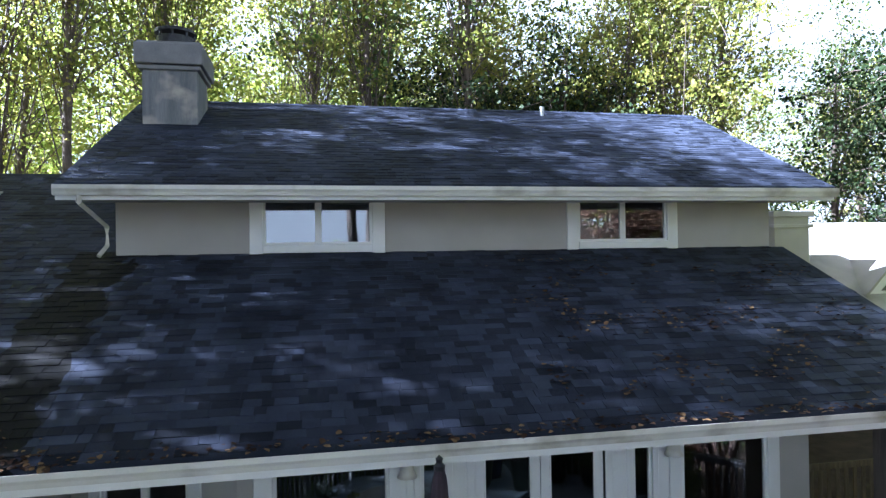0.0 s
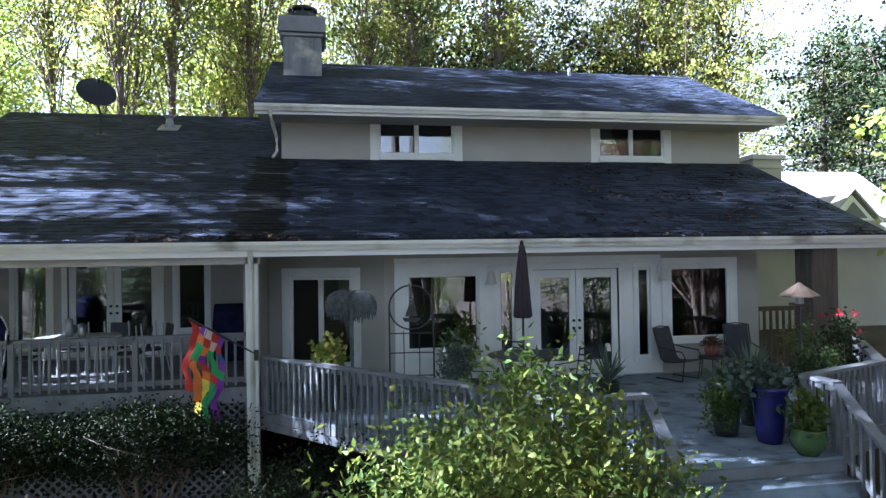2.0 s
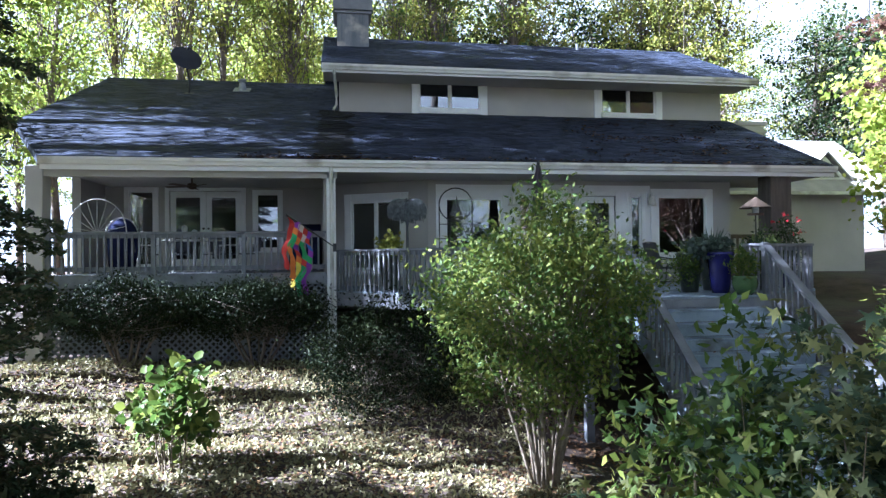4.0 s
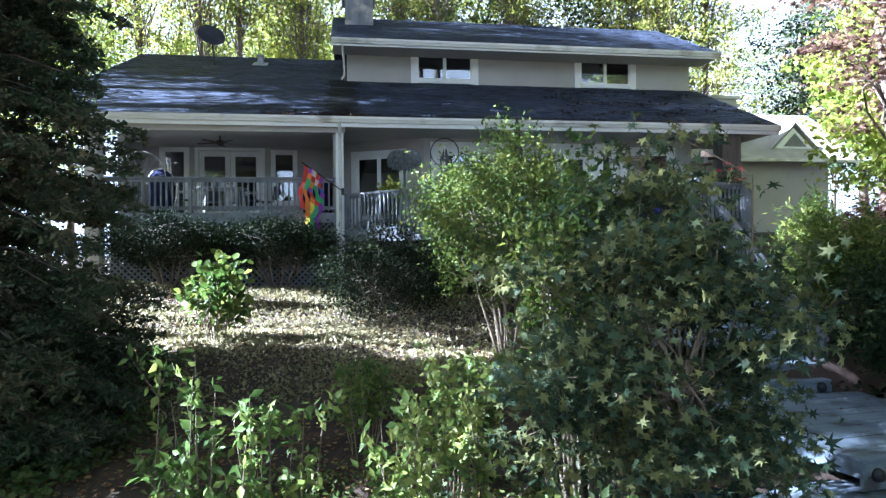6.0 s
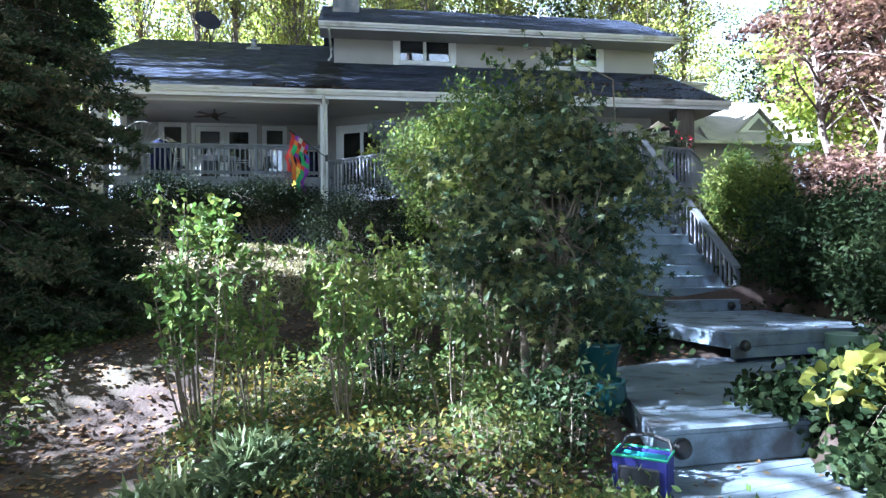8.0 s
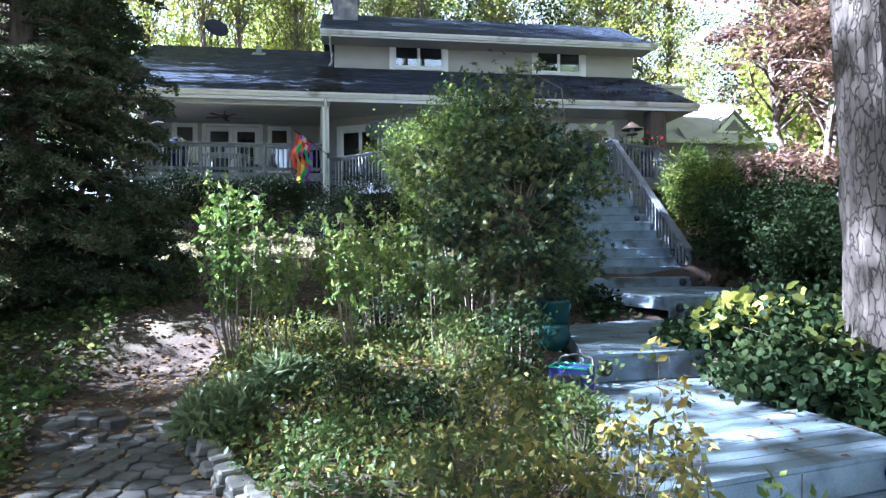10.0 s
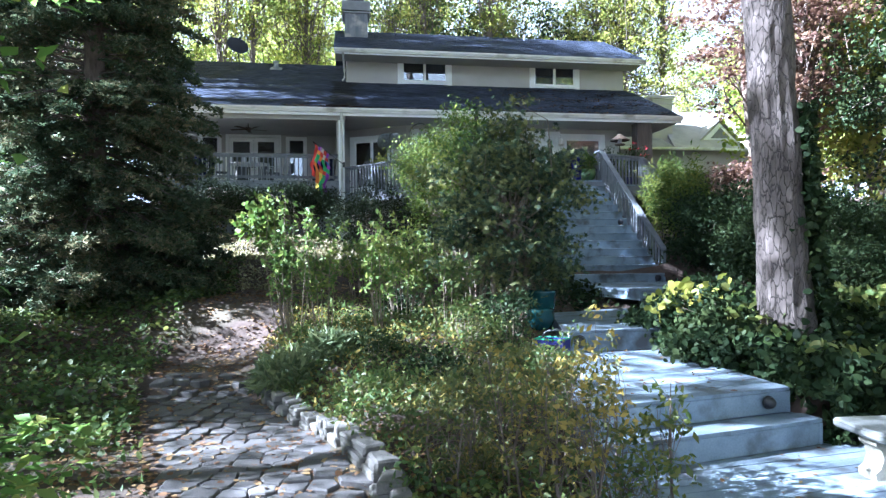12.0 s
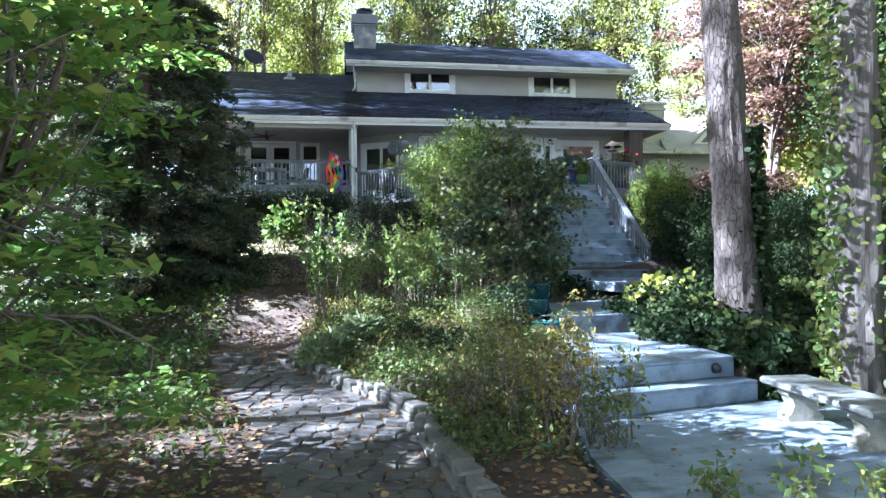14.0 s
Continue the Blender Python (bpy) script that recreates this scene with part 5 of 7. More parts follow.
def bank_ivy():
    """Ivy hanging over the cut edge of the bank beside platform and patio."""
    rng = np.random.default_rng(55)
    pts = []
    for xa, ya, xb, yb, lo in ((1.62, -9.5, 1.47, -5.5, -3.65), (3.45, -13.3, 3.45, -9.3, -4.1), (1.7, -9.25, 3.45, -9.15, -4.1)):
        for k in range(5200):
            t = rng.uniform()
            x, y = xa + (xb - xa) * t, ya + (yb - ya) * t
            top = gz(x + 0.3, y + 0.15)
            u = rng.uniform() ** 0.7
            pts.append((x + rng.normal(0, 0.05) + 0.25 * u, y + rng.normal(0, 0.07), lo + 0.03 + (max(top, lo + 0.25) + 0.12 - lo) * u))
    ob = part("ivy", scatter(np.array(pts), *BROAD, 0.1 * rng.uniform(0.55, 1.3, len(pts)), rng, 0.2), LEAF_DARK, None, "ivy hanging over the edge of the bank", "stuff")
    tagged(ob, category="ivy")


# ---- ground cover ----
def cover(name, label, region, n, shape, size, leaf, seed, lift, flat=0.5, category="ground cover", keep=None):
    """Loose leaves over a stretch of ground: (x0, x1, y0, y1)."""
    rng = np.random.default_rng(seed)
    x0, x1, y0, y1 = region
    pts = []
    while len(pts) < n:
        x, y = rng.uniform(x0, x1), rng.uniform(y0, y1)
        if keep and not keep(x, y):
            continue
        d = 0.5 + 0.5 * noise.noise((x * 0.9 + seed, y * 0.9, 0))
        if rng.uniform() > 0.25 + d:
            continue
        pts.append((x, y, gz(x, y) + 0.01 + lift * rng.uniform() * (0.3 + d)))
    ob = part(name, scatter(np.array(pts), *shape, size * rng.uniform(0.55, 1.3, n), rng, flat), leaf, None, label, "stuff")
    return tagged(ob, category=category)


def off_decks(x, y):
    return not any(inside(p, x, y) for p in (LANDP, WALKP, PLATP, STEPP, PATP)) and not (2.2 < x < 4.6 and -0.7 < y < 3)


def path_x(y):
    """Left and right edge of the stone path."""
    rows = [(-14.0, -3.9, -2.35), (-11.5, -4.0, -2.67), (-9.7, -4.35, -2.86), (-8.0, -4.9, -3.42), (-6.5, -5.4, -4.15), (-5.0, -5.65, -4.5), (-3.0, -5.6, -4.3), (-1.0, -5.2, -3.4)]
    for (ya, la, ra), (yb, lb, rb) in zip(rows, rows[1:]):
        if ya <= y <= yb:
            t = (y - ya) / (yb - ya)
            return la + t * (lb - la), ra + t * (rb - ra)
    return (0, 0)


def off_path(x, y):
    a, b = path_x(y)
    return off_decks(x, y) and not a - 0.15 < x < b + 0.12


cover("ivy", "dark ivy and seedlings on the shaded bank", (1.5, 9.5, -13.5, 0.5), 26000, BROAD, 0.11, LEAF_DARK, 31, 0.4, 0.45, "ivy", off_decks)
cover("ivy", "mixed green creepers between bench and pine", (1.6, 7.0, -13.0, -5.5), 9000, BROAD, 0.12, LEAF_MID, 32, 0.5, 0.45, "ivy", off_decks)
cover("ivy", "trailing ivy on the bank beside the platform", (1.4, 3.7, -9.6, -3.3), 15000, BROAD, 0.09, LEAF_DARK, 41, 0.3, 0.4, "ivy", off_decks)
cover("ivy", "dark ivy under the conifer", (-13, -5.3, -8.5, 1.0), 24000, BROAD, 0.085, LEAF_MID, 33, 0.22, 0.6, "ivy", off_path)
cover("weeds", "thin grass and weeds beside the path", (-12, -4.6, -13.5, -7.5), 4000, LEAF, 0.09, LEAF_MID, 34, 0.12, 0.4, "weeds", off_path)
cover("bed_leaves", "creeping leaves over the raised bed", (-4.3, -0.7, -10.8, -3.0), 8000, LEAF, 0.07, LEAF_AUTUMN, 35, 0.2, 0.4, "ground cover", off_path)
cover("bed_leaves", "low dark green foliage under the shrubs", (-4.0, -0.3, -11.2, -2.5), 12000, LEAF, 0.075, LEAF_MID, 45, 0.28, 0.4, "ground cover", off_path)
cover("lawn_grass", "thin sunlit grass before the hedges", (-9.5, 0.4, -0.5, 7.2), 36000, LEAF, 0.085, LEAF_LAWN, 36, 0.04, 0.15, "grass")
cover("fallen_leaves", "dry brown leaves scattered over soil and path", (-11, 1.9, -14, 7), 36000, BROAD, 0.065, LEAF_FALLEN, 37, 0.02, 0.92, "leaves", off_decks)
cover("fallen_leaves", "dry leaves caught under the shrubs", (1.5, 8, -13, 0), 3000, BROAD, 0.09, LEAF_FALLEN, 38, 0.05, 0.85, "leaves", off_decks)

bank_ivy()


# ---- garage wing beyond the house ----
wing = thing("side_wing", "low stucco wing with sunlit shingle roof beyond the house", "building", (0, 0, 0))


def slope_box(name, poly, y0, z0, pitch, material, owner, under=0.14):
    mm = Mesh()
    n = len(poly)
    top = [(x, y, z0 + (y - y0) * pitch) for x, y in poly]
    mm.v = top + [(x, y, z - under) for x, y, z in top]
    mm.f = [tuple(range(n)), tuple(reversed(range(n, 2 * n)))] + [(k, k + n, (k + 1) % n + n, (k + 1) % n) for k in range(n)]
    return part(name, mm, material, owner)


slope_box("roof", [(13.2, 14.4), (18.9, 14.4), (19.2, 18.3), (14.2, 18.3)], 14.4, 3.05, 0.68, LITSHINGLE, wing)
slope_box("roof", [(14.2, 18.3), (19.2, 18.3), (19.0, 23), (13.5, 23)], 18.3, 3.05 + 3.9 * 0.68, -0.6, SHINGLE, wing)
part("wall", Mesh().box(9.14, 13.395, 15.0, 15.18, -0.6, 3.2), STUCCO, wing)
slope_box("roof", [(9.2, 14.4), (13.19, 14.4), (13.19, 16.6), (9.2, 16.6)], 14.4, 3.05, 0.5, LITSHINGLE, wing)
part("gutter", Mesh().box(9.2, 18.9, 14.27, 14.395, 2.9, 3.03, None, 0.015), GUTTER, wing)
part("wall", Mesh().box(13.4, 17.4, 15.0, 15.18, -0.6, 3.25), STUCCO, wing)
part("wall", Mesh().box(17.4, 17.58, 15.0, 22.0, -0.6, 3.6), STUCCO, wing)
# small cross gable on the wing's roof
m = Mesh()
m.v = [(15.2, 15.2, 3.6), (17.0, 15.2, 3.6), (16.1, 15.2, 4.5), (15.2, 17.2, 3.6), (17.0, 17.2, 3.6), (16.1, 17.2, 4.5)]
m.f = [(0, 1, 2), (5, 4, 3), (0, 3, 4, 1)]
part("gable_front", m, TRIM, wing)
m = Mesh()
m.v = [(15.0, 15.05, 3.52), (16.1, 15.05, 4.62), (16.1, 17.3, 4.62), (15.0, 17.3, 3.52), (17.2, 15.05, 3.52), (17.2, 17.3, 3.52)]
m.v += [(x, y, z + 0.09) for x, y, z in m.v]
m.f = [(0, 1, 2, 3), (1, 4, 5, 2), (6, 9, 8, 7), (7, 8, 11, 10), (0, 6, 7, 1), (1, 7, 10, 4), (3, 2, 8, 9), (2, 5, 11, 8), (0, 3, 9, 6), (4, 10, 11, 5)]
part("gable_roof", m, LITSHINGLE, wing)
m = Mesh()
m.v = [(15.6, 15.19, 3.68), (16.7, 15.19, 3.68), (16.15, 15.19, 4.25), (15.6, 15.17, 3.68), (16.7, 15.17, 3.68), (16.15, 15.17, 4.25)]
m.f = [(0, 2, 1), (3, 4, 5), (0, 1, 4, 3), (1, 2, 5, 4), (2, 0, 3, 5)]
part("triangle_window", m, mat("grey_gable_panel", (0.14, 0.14, 0.14), (0.2, 0.2, 0.19), 3, 0.8, 0.1), wing, "grey triangular panel in the gable")
m = Mesh().box(12.7, 13.8, 15.7, 16.7, 2.0, 5.75, None, 0.01).box(12.62, 13.88, 15.62, 16.78, 5.45, 5.55, None, 0.01).box(12.6, 13.9, 15.6, 16.8, 5.75, 5.92, None, 0.015)
part("chimney", m, STUCCO, wing, "beige stucco chimney with moulded cap")

# fence and gate right of the terrace
TANWOOD = mat("weathered_tan_wood", (0.06, 0.048, 0.03), (0.13, 0.105, 0.065), 6, 0.85, 0.3, stretch=(4, 4, 0.4))
fence = thing("fence", "short weathered tan picket fence beyond the terrace", "fence", (0, 0, 0))
for i in range(13):
    x = 7.95 + 0.17 * i
    part("picket", Mesh().box(x - 0.04, x + 0.04, 9.6, 9.62, -0.6, 1.25, None, 0.006), TANWOOD, fence)
part("fence_rail", Mesh().box(7.85, 10.1, 9.56, 9.598, 1.16, 1.27), TANWOOD, fence)
part("fence_rail", Mesh().box(7.85, 10.1, 9.622, 9.66, 0.0, 0.09), TANWOOD, fence)

# ---- roof fittings ----
GREYDISH = mat("grey_dish_paint", (0.02, 0.021, 0.028), (0.035, 0.036, 0.045), 3, 0.5, 0.05)
GALV = mat("galvanised_metal", (0.3, 0.31, 0.33), (0.45, 0.46, 0.48), 5, 0.4, 0.05, metal=0.6)
DZ = EAVE_Z + (13.1 - EAVE_Y) * PITCH
dish = thing("satellite_dish", "dark grey satellite dish on a roof mast", "satellite dish", (-7.3, 13.1, DZ))
part("mast", Mesh().tube([(0, 0, -0.02), (0, 0.02, 0.5), (-0.06, -0.05, 0.85)], 0.025, 8), DARKMETAL, dish)
part("foot_plate", Mesh().box(-0.12, 0.12, -0.12, 0.12, -0.05, 0.03, Matrix.Rotation(math.atan(PITCH), 4, "X"), 0.005), DARKMETAL, dish)
mx = Matrix.Translation((-0.06, -0.1, 1.0)) @ Matrix.Rotation(radians(22), 4, "Y") @ Matrix.Rotation(radians(10), 4, "Z") @ Matrix.Rotation(radians(62), 4, "X")
part("reflector", Mesh().lathe([(0.0, 0.0), (0.15, 0.012), (0.28, 0.045), (0.4, 0.095), (0.405, 0.105), (0.39, 0.1), (0.27, 0.055), (0.0, 0.012)], 28, m=mx @ Matrix.Diagonal((1.12, 0.95, 1, 1))), GREYDISH, dish, smooth=True)
arm = part("feed_arm", Mesh().tube([mx @ Vector((0, 0.36, 0.05)), mx @ Vector((0, 0.4, 0.3)), mx @ Vector((0, 0.1, 0.5))], 0.014, 6), DARKMETAL, dish)
part("feed_horn", Mesh().tube([mx @ Vector((0, 0.1, 0.5)), mx @ Vector((0, 0.06, 0.42))], [0.035, 0.05], 10), GREYDISH, arm)
VZ = EAVE_Z + (13.88 - EAVE_Y) * PITCH
vent = thing("roof_vent", "grey metal roof vent with flashing", "roof vent", (-5.85, 13.88, VZ))
part("flashing", Mesh().box(-0.25, 0.25, -0.3, 0.25, 0.0, 0.035, Matrix.Rotation(math.atan(PITCH), 4, "X")), GALV, vent)
part("pipe", Mesh().lathe([(0.16, -0.05), (0.1, 0.16), (0.085, 0.28), (0.13, 0.29), (0.13, 0.34), (0.0, 0.37)], 16), GALV, vent, smooth=True)
pipe = thing("vent_pipe", "short grey plumbing vent near the ridge", "roof vent", (5.7, 14.75, UEAVE_Z + (14.75 - UEAVE_Y) * UPITCH))
part("pipe", Mesh().lathe([(0.05, -0.05), (0.05, 0.22), (0.04, 0.22), (0.04, 0.0)], 10), GALV, pipe)

# ---- lamps on the walls ----
LAMPGLASS = mat("frosted_lamp_glass", (0.6, 0.58, 0.52), (0.7, 0.68, 0.62), 4, 0.35, 0.02)


def wall_lamp(x, z):
    ob = thing("wall_lamp", "pale bell-shaped wall lamp beside the doors", "wall lamp", (x, FRONT - 0.035, z), "lamps on the terrace wall")
    part("backplate", Mesh().box(-0.06, 0.06, -0.02, 0.03, -0.02, 0.24, None, 0.01), TRIM, ob)
    arm = part("arm", Mesh().tube([(0, -0.02, 0.14), (0, -0.1, 0.22), (0, -0.17, 0.2), (0, -0.17, 0.12)], 0.014, 6), TRIM, ob)
    part("shade", Mesh().lathe([(0.02, 0.13), (0.05, 0.12), (0.08, 0.05), (0.1, -0.06), (0.135, -0.12), (0.125, -0.12), (0.09, -0.05), (0.0, 0.08)], 18, (0, -0.17, 0)), LAMPGLASS, arm, smooth=True)


wall_lamp(1.48, 2.12)
wall_lamp(5.27, 2.12)


def step_lamp(x, y, z, turn=0.0, r=0.07):
    ob = thing("step_lamp", "small round black lamp on a step riser", "step lamp", Matrix.Translation((x, y, z)) @ Matrix.Rotation(turn, 4, "Z") @ Matrix.Rotation(radians(90), 4, "X"), "lamps on the steps")
    housing = part("housing", Mesh().lathe([(r, -0.005), (r, 0.02), (r * 0.92, 0.045), (r * 0.7, 0.065), (r * 0.4, 0.075), (0, 0.078)], 20), BLACKPLASTIC, ob, smooth=True)
    part("rim", Mesh().lathe([(r * 1.12, -0.004), (r * 1.12, 0.012), (r * 0.98, 0.016)], 20), DARKMETAL, housing)


step_lamp(2.68, -3.6, -3.02, 0.127)
step_lamp(4.36, YB - 0.002, -2.76)
step_lamp(2.2, YB - 0.002, -2.76)
step_lamp(4.34, STAIR_Y - 6 * RUN - 0.002, -6 * RISE - 0.105)
step_lamp(0.24, -6.366, -3.4, 0.066, 0.08)
step_lamp(1.2, -9.055, -3.69, 0.196, 0.06)

# ---- furniture on the terrace ----
PLUM = mat("faded_plum_canvas", (0.016, 0.014, 0.022), (0.055, 0.038, 0.05), 6, 0.85, 0.3, stretch=(4, 4, 0.6))
SLING = mat("dark_mesh_sling", (0.035, 0.04, 0.05), (0.06, 0.065, 0.08), 8, 0.7, 0.1)
TX, TY, TZ = 1.56, 6.62, 0.88
table = thing("patio_table", "round black iron table with a mesh top", "table", (TX, TY, 0.0))
part("tabletop", Mesh().lathe([(0.0, TZ - 0.015), (0.6, TZ - 0.015), (0.62, TZ - 0.02), (0.63, TZ - 0.04), (0.61, TZ - 0.05), (0.58, TZ - 0.03), (0.0, TZ - 0.03)], 36), IRON, table)
for k in range(4):
    a = math.pi / 4 + k * math.pi / 2
    c, s = math.cos(a), math.sin(a)
    part("leg", Mesh().tube([(0.5 * c, 0.5 * s, TZ - 0.04), (0.42 * c, 0.42 * s, 0.6), (0.3 * c, 0.3 * s, 0.35), (0.45 * c, 0.45 * s, 0.0)], 0.016, 6), IRON, table)
part("shelf_ring", Mesh().tube([(0.3 * math.cos(t * 0.3927), 0.3 * math.sin(t * 0.3927), 0.35) for t in range(17)], 0.012, 5), IRON, table)

umb = thing("patio_umbrella", "closed plum-coloured umbrella through the table", "umbrella", (TX, TY, 0.0))
part("pole", Mesh().tube([(0, 0, 0.05), (0, 0, 2.72)], 0.022, 8), IRON, umb)
part("base", Mesh().lathe([(0.0, 0.0), (0.24, 0.0), (0.24, 0.04), (0.05, 0.09), (0.04, 0.25), (0.0, 0.25)], 20), IRON, umb)
m = Mesh()
prof = [(0.042, 2.7), (0.062, 2.6), (0.085, 2.35), (0.105, 2.05), (0.125, 1.75), (0.138, 1.52), (0.11, 1.49), (0.085, 1.6)]
for k, (r, z) in enumerate(prof):
    for j in range(32):
        a = 2 * math.pi * j / 32
        rr = r * (1 + 0.22 * math.cos(8 * a + z * 1.3)) + 0.01 * noise.noise((a * 2, z * 4, 1))
        m.v.append((rr * math.cos(a), rr * math.sin(a), z))
for k in range(len(prof) - 1):
    for j in range(32):
        a, b = k * 32 + j, k * 32 + (j + 1) % 32
        m.f.append((a, b, b + 32, a + 32))
canopy = part("canopy", m, PLUM, umb, "plum canvas gathered in folds", smooth=True)
part("finial", Mesh().lathe([(0.055, 2.69), (0.06, 2.74), (0.03, 2.77), (0.04, 2.81), (0.0, 2.85)], 12), BLACKPLASTIC, canopy)


def iron_chair(x, y, turn):
    ob = thing("iron_chair", "black iron garden chair with a slatted back", "chair", Matrix.Translation((x, y, 0)) @ Matrix.Rotation(radians(turn), 4, "Z"), "chairs round the patio table")
    part("seat", Mesh().box(-0.22, 0.22, -0.22, 0.22, 0.44, 0.46, None, 0.008), IRON, ob)
    for sx in (-0.2, 0.2):
        part("leg", Mesh().tube([(sx, -0.2, 0.44), (sx * 1.1, -0.24, 0.0)], 0.012, 6), IRON, ob)
        part("back_post", Mesh().tube([(sx * 1.1, 0.24, 0.0), (sx, 0.2, 0.45), (sx * 0.95, 0.28, 0.95)], 0.012, 6), IRON, ob)
        part("armrest", Mesh().tube([(sx * 1.15, -0.18, 0.44), (sx * 1.25, -0.2, 0.64), (sx * 1.2, 0.1, 0.66), (sx, 0.24, 0.7)], 0.011, 6), IRON, ob)
    for k in range(4):
        z = 0.58 + 0.11 * k
        part("slat", Mesh().tube([(-0.19, 0.22 + 0.014 * k, z), (0, 0.25 + 0.014 * k, z + 0.02), (0.19, 0.22 + 0.014 * k, z)], 0.016, 5), IRON, ob)


iron_chair(0.69, 6.57, 95)
iron_chair(2.39, 6.47, -80)
iron_chair(1.74, 7.45, 5)


def lounge_chair(x, y, turn):
    ob = thing("lounge_chair", "dark sling patio chair with a tall back", "chair", Matrix.Translation((x, y, 0)) @ Matrix.Rotation(radians(turn), 4, "Z"), "sling chairs by the wall")
    m = Mesh()
    prof = [(-0.38, 0.42), (-0.1, 0.37), (0.12, 0.36), (0.2, 0.42), (0.3, 0.75), (0.38, 1.02)]
    for (ya, za), (yb, zb) in zip(prof, prof[1:]):
        m.face((-0.24, ya, za), (0.24, ya, za), (0.24, yb, zb), (-0.24, yb, zb))
        m.face((-0.24, ya, za - 0.012), (-0.24, yb, zb - 0.012), (0.24, yb, zb - 0.012), (0.24, ya, za - 0.012))
    part("sling", m, SLING, ob)
    for sx in (-0.26, 0.26):
        part("side_frame", Mesh().tube([(sx, a, b) for a, b in prof], 0.014, 6), IRON, ob)
        part("armrest", Mesh().tube([(sx, 0.28, 0.66), (sx * 1.08, 0.0, 0.62), (sx * 1.08, -0.3, 0.6), (sx * 1.05, -0.36, 0.5), (sx * 1.05, -0.3, 0.02), (sx * 1.05, 0.3, 0.02)], 0.014, 6), IRON, ob)
    part("top_bar", Mesh().tube([(-0.26, 0.38, 1.02), (0, 0.4, 1.05), (0.26, 0.38, 1.02)], 0.014, 6), IRON, ob)


lounge_chair(5.25, 8.0, 25)
lounge_chair(6.75, 8.05, -18)

TERRACOTTA = mat("red_glaze", (0.16, 0.05, 0.035), (0.26, 0.1, 0.07), 6, 0.6, 0.1)
side = thing("side_table", "small dark table between the sling chairs", "table", (6.0, 7.95, 0))
part("tabletop", Mesh().lathe([(0, 0.44), (0.26, 0.44), (0.27, 0.42), (0.26, 0.4), (0, 0.4)], 24), IRON, side)
for k in range(3):
    a = k * 2.094
    part("leg", Mesh().tube([(0.2 * math.cos(a), 0.2 * math.sin(a), 0.4), (0.24 * math.cos(a), 0.24 * math.sin(a), 0)], 0.012, 6), IRON, side)


# ---- pots ----
def pot(name, label, at, prof, material, soil_r, soil_z):
    ob = thing(name, label, "plant pot", at)
    part("body", Mesh().lathe(prof, 28), material, ob, smooth=True)
    part("soil", Mesh().lathe([(0, soil_z), (soil_r, soil_z), (soil_r, soil_z - 0.02), (0, soil_z - 0.02)], 20), GROUND, ob)
    return ob


BLUEGLAZE = mat("cobalt_glaze", (0.01, 0.01, 0.075), (0.022, 0.022, 0.14), 4, 0.2, 0.03)
GREENGLAZE = mat("green_glaze", (0.045, 0.09, 0.03), (0.09, 0.15, 0.055), 4, 0.25, 0.03)
TEALGLAZE = mat("teal_glaze", (0.01, 0.045, 0.05), (0.02, 0.075, 0.08), 4, 0.25, 0.03)
SAGE = mat("sage_glaze", (0.14, 0.21, 0.17), (0.22, 0.3, 0.24), 4, 0.35, 0.05)
DARKPOT = mat("dark_green_glaze", (0.012, 0.018, 0.014), (0.03, 0.04, 0.03), 4, 0.3, 0.05)
TALL = [(0.0, 0.0), (0.15, 0.0), (0.17, 0.1), (0.2, 0.4), (0.235, 0.68), (0.25, 0.72), (0.25, 0.76), (0.22, 0.76), (0.2, 0.68), (0.15, 0.3)]
ROUND = [(0.0, 0.0), (0.12, 0.0), (0.19, 0.1), (0.22, 0.2), (0.2, 0.3), (0.215, 0.33), (0.195, 0.34), (0.17, 0.28), (0.15, 0.1)]
pot("tall_pot", "tall dark glazed pot on the terrace", (3.75, 4.15, 0), TALL, DARKPOT, 0.2, 0.68)
pot("tall_pot", "tall cobalt blue glazed pot on the terrace", (4.1, 3.7, 0), TALL, BLUEGLAZE, 0.2, 0.68)
pot("round_pot", "squat green glazed pot at the head of the stairs", (4.2, 3.12, 0), ROUND, GREENGLAZE, 0.18, 0.28)
pot("round_pot", "cobalt blue pot among the flowers", (6.3, 5.0, 0), ROUND, BLUEGLAZE, 0.18, 0.28)
pot("round_pot", "red glazed flower pot on the side table", (6.0, 7.95, 0.44), [(r * 0.7, z * 0.7) for r, z in ROUND], TERRACOTTA, 0.12, 0.19)
pot("round_pot", "green pot behind the terrace rail", (-1.77, 7.0, 0), TALL, DARKPOT, 0.2, 0.68)
pot("big_pot", "large teal glazed pot below the maple", (0.3, -4.45, gz(0.3, -4.45)), [(r * 1.05, z * 0.95) for r, z in TALL], TEALGLAZE, 0.2, 0.62)
pot("round_pot", "sage green bowl among the shrubs", (-0.75, -1.0, gz(-0.75, -1.0)), [(r * 1.15, z) for r, z in ROUND], SAGE, 0.2, 0.28)
pot("round_pot", "sage green bowl on the walkway beside the landing", (3.95, -3.85, -3.25), [(r * 1.15, z * 1.15) for r, z in ROUND], SAGE, 0.2, 0.32)
bag = thing("garden_bag", "cobalt blue open bag with teal lining and green edge", "bag", Matrix.Translation((-0.27, -6.72, -3.56)) @ Matrix.Rotation(radians(-38), 4, "Z"))
BAGBLUE = mat("cobalt_cloth", (0.012, 0.014, 0.12), (0.03, 0.03, 0.22), 6, 0.8, 0.3)
BAGTEAL = mat("teal_cloth", (0.02, 0.17, 0.22), (0.04, 0.26, 0.32), 6, 0.8, 0.2)
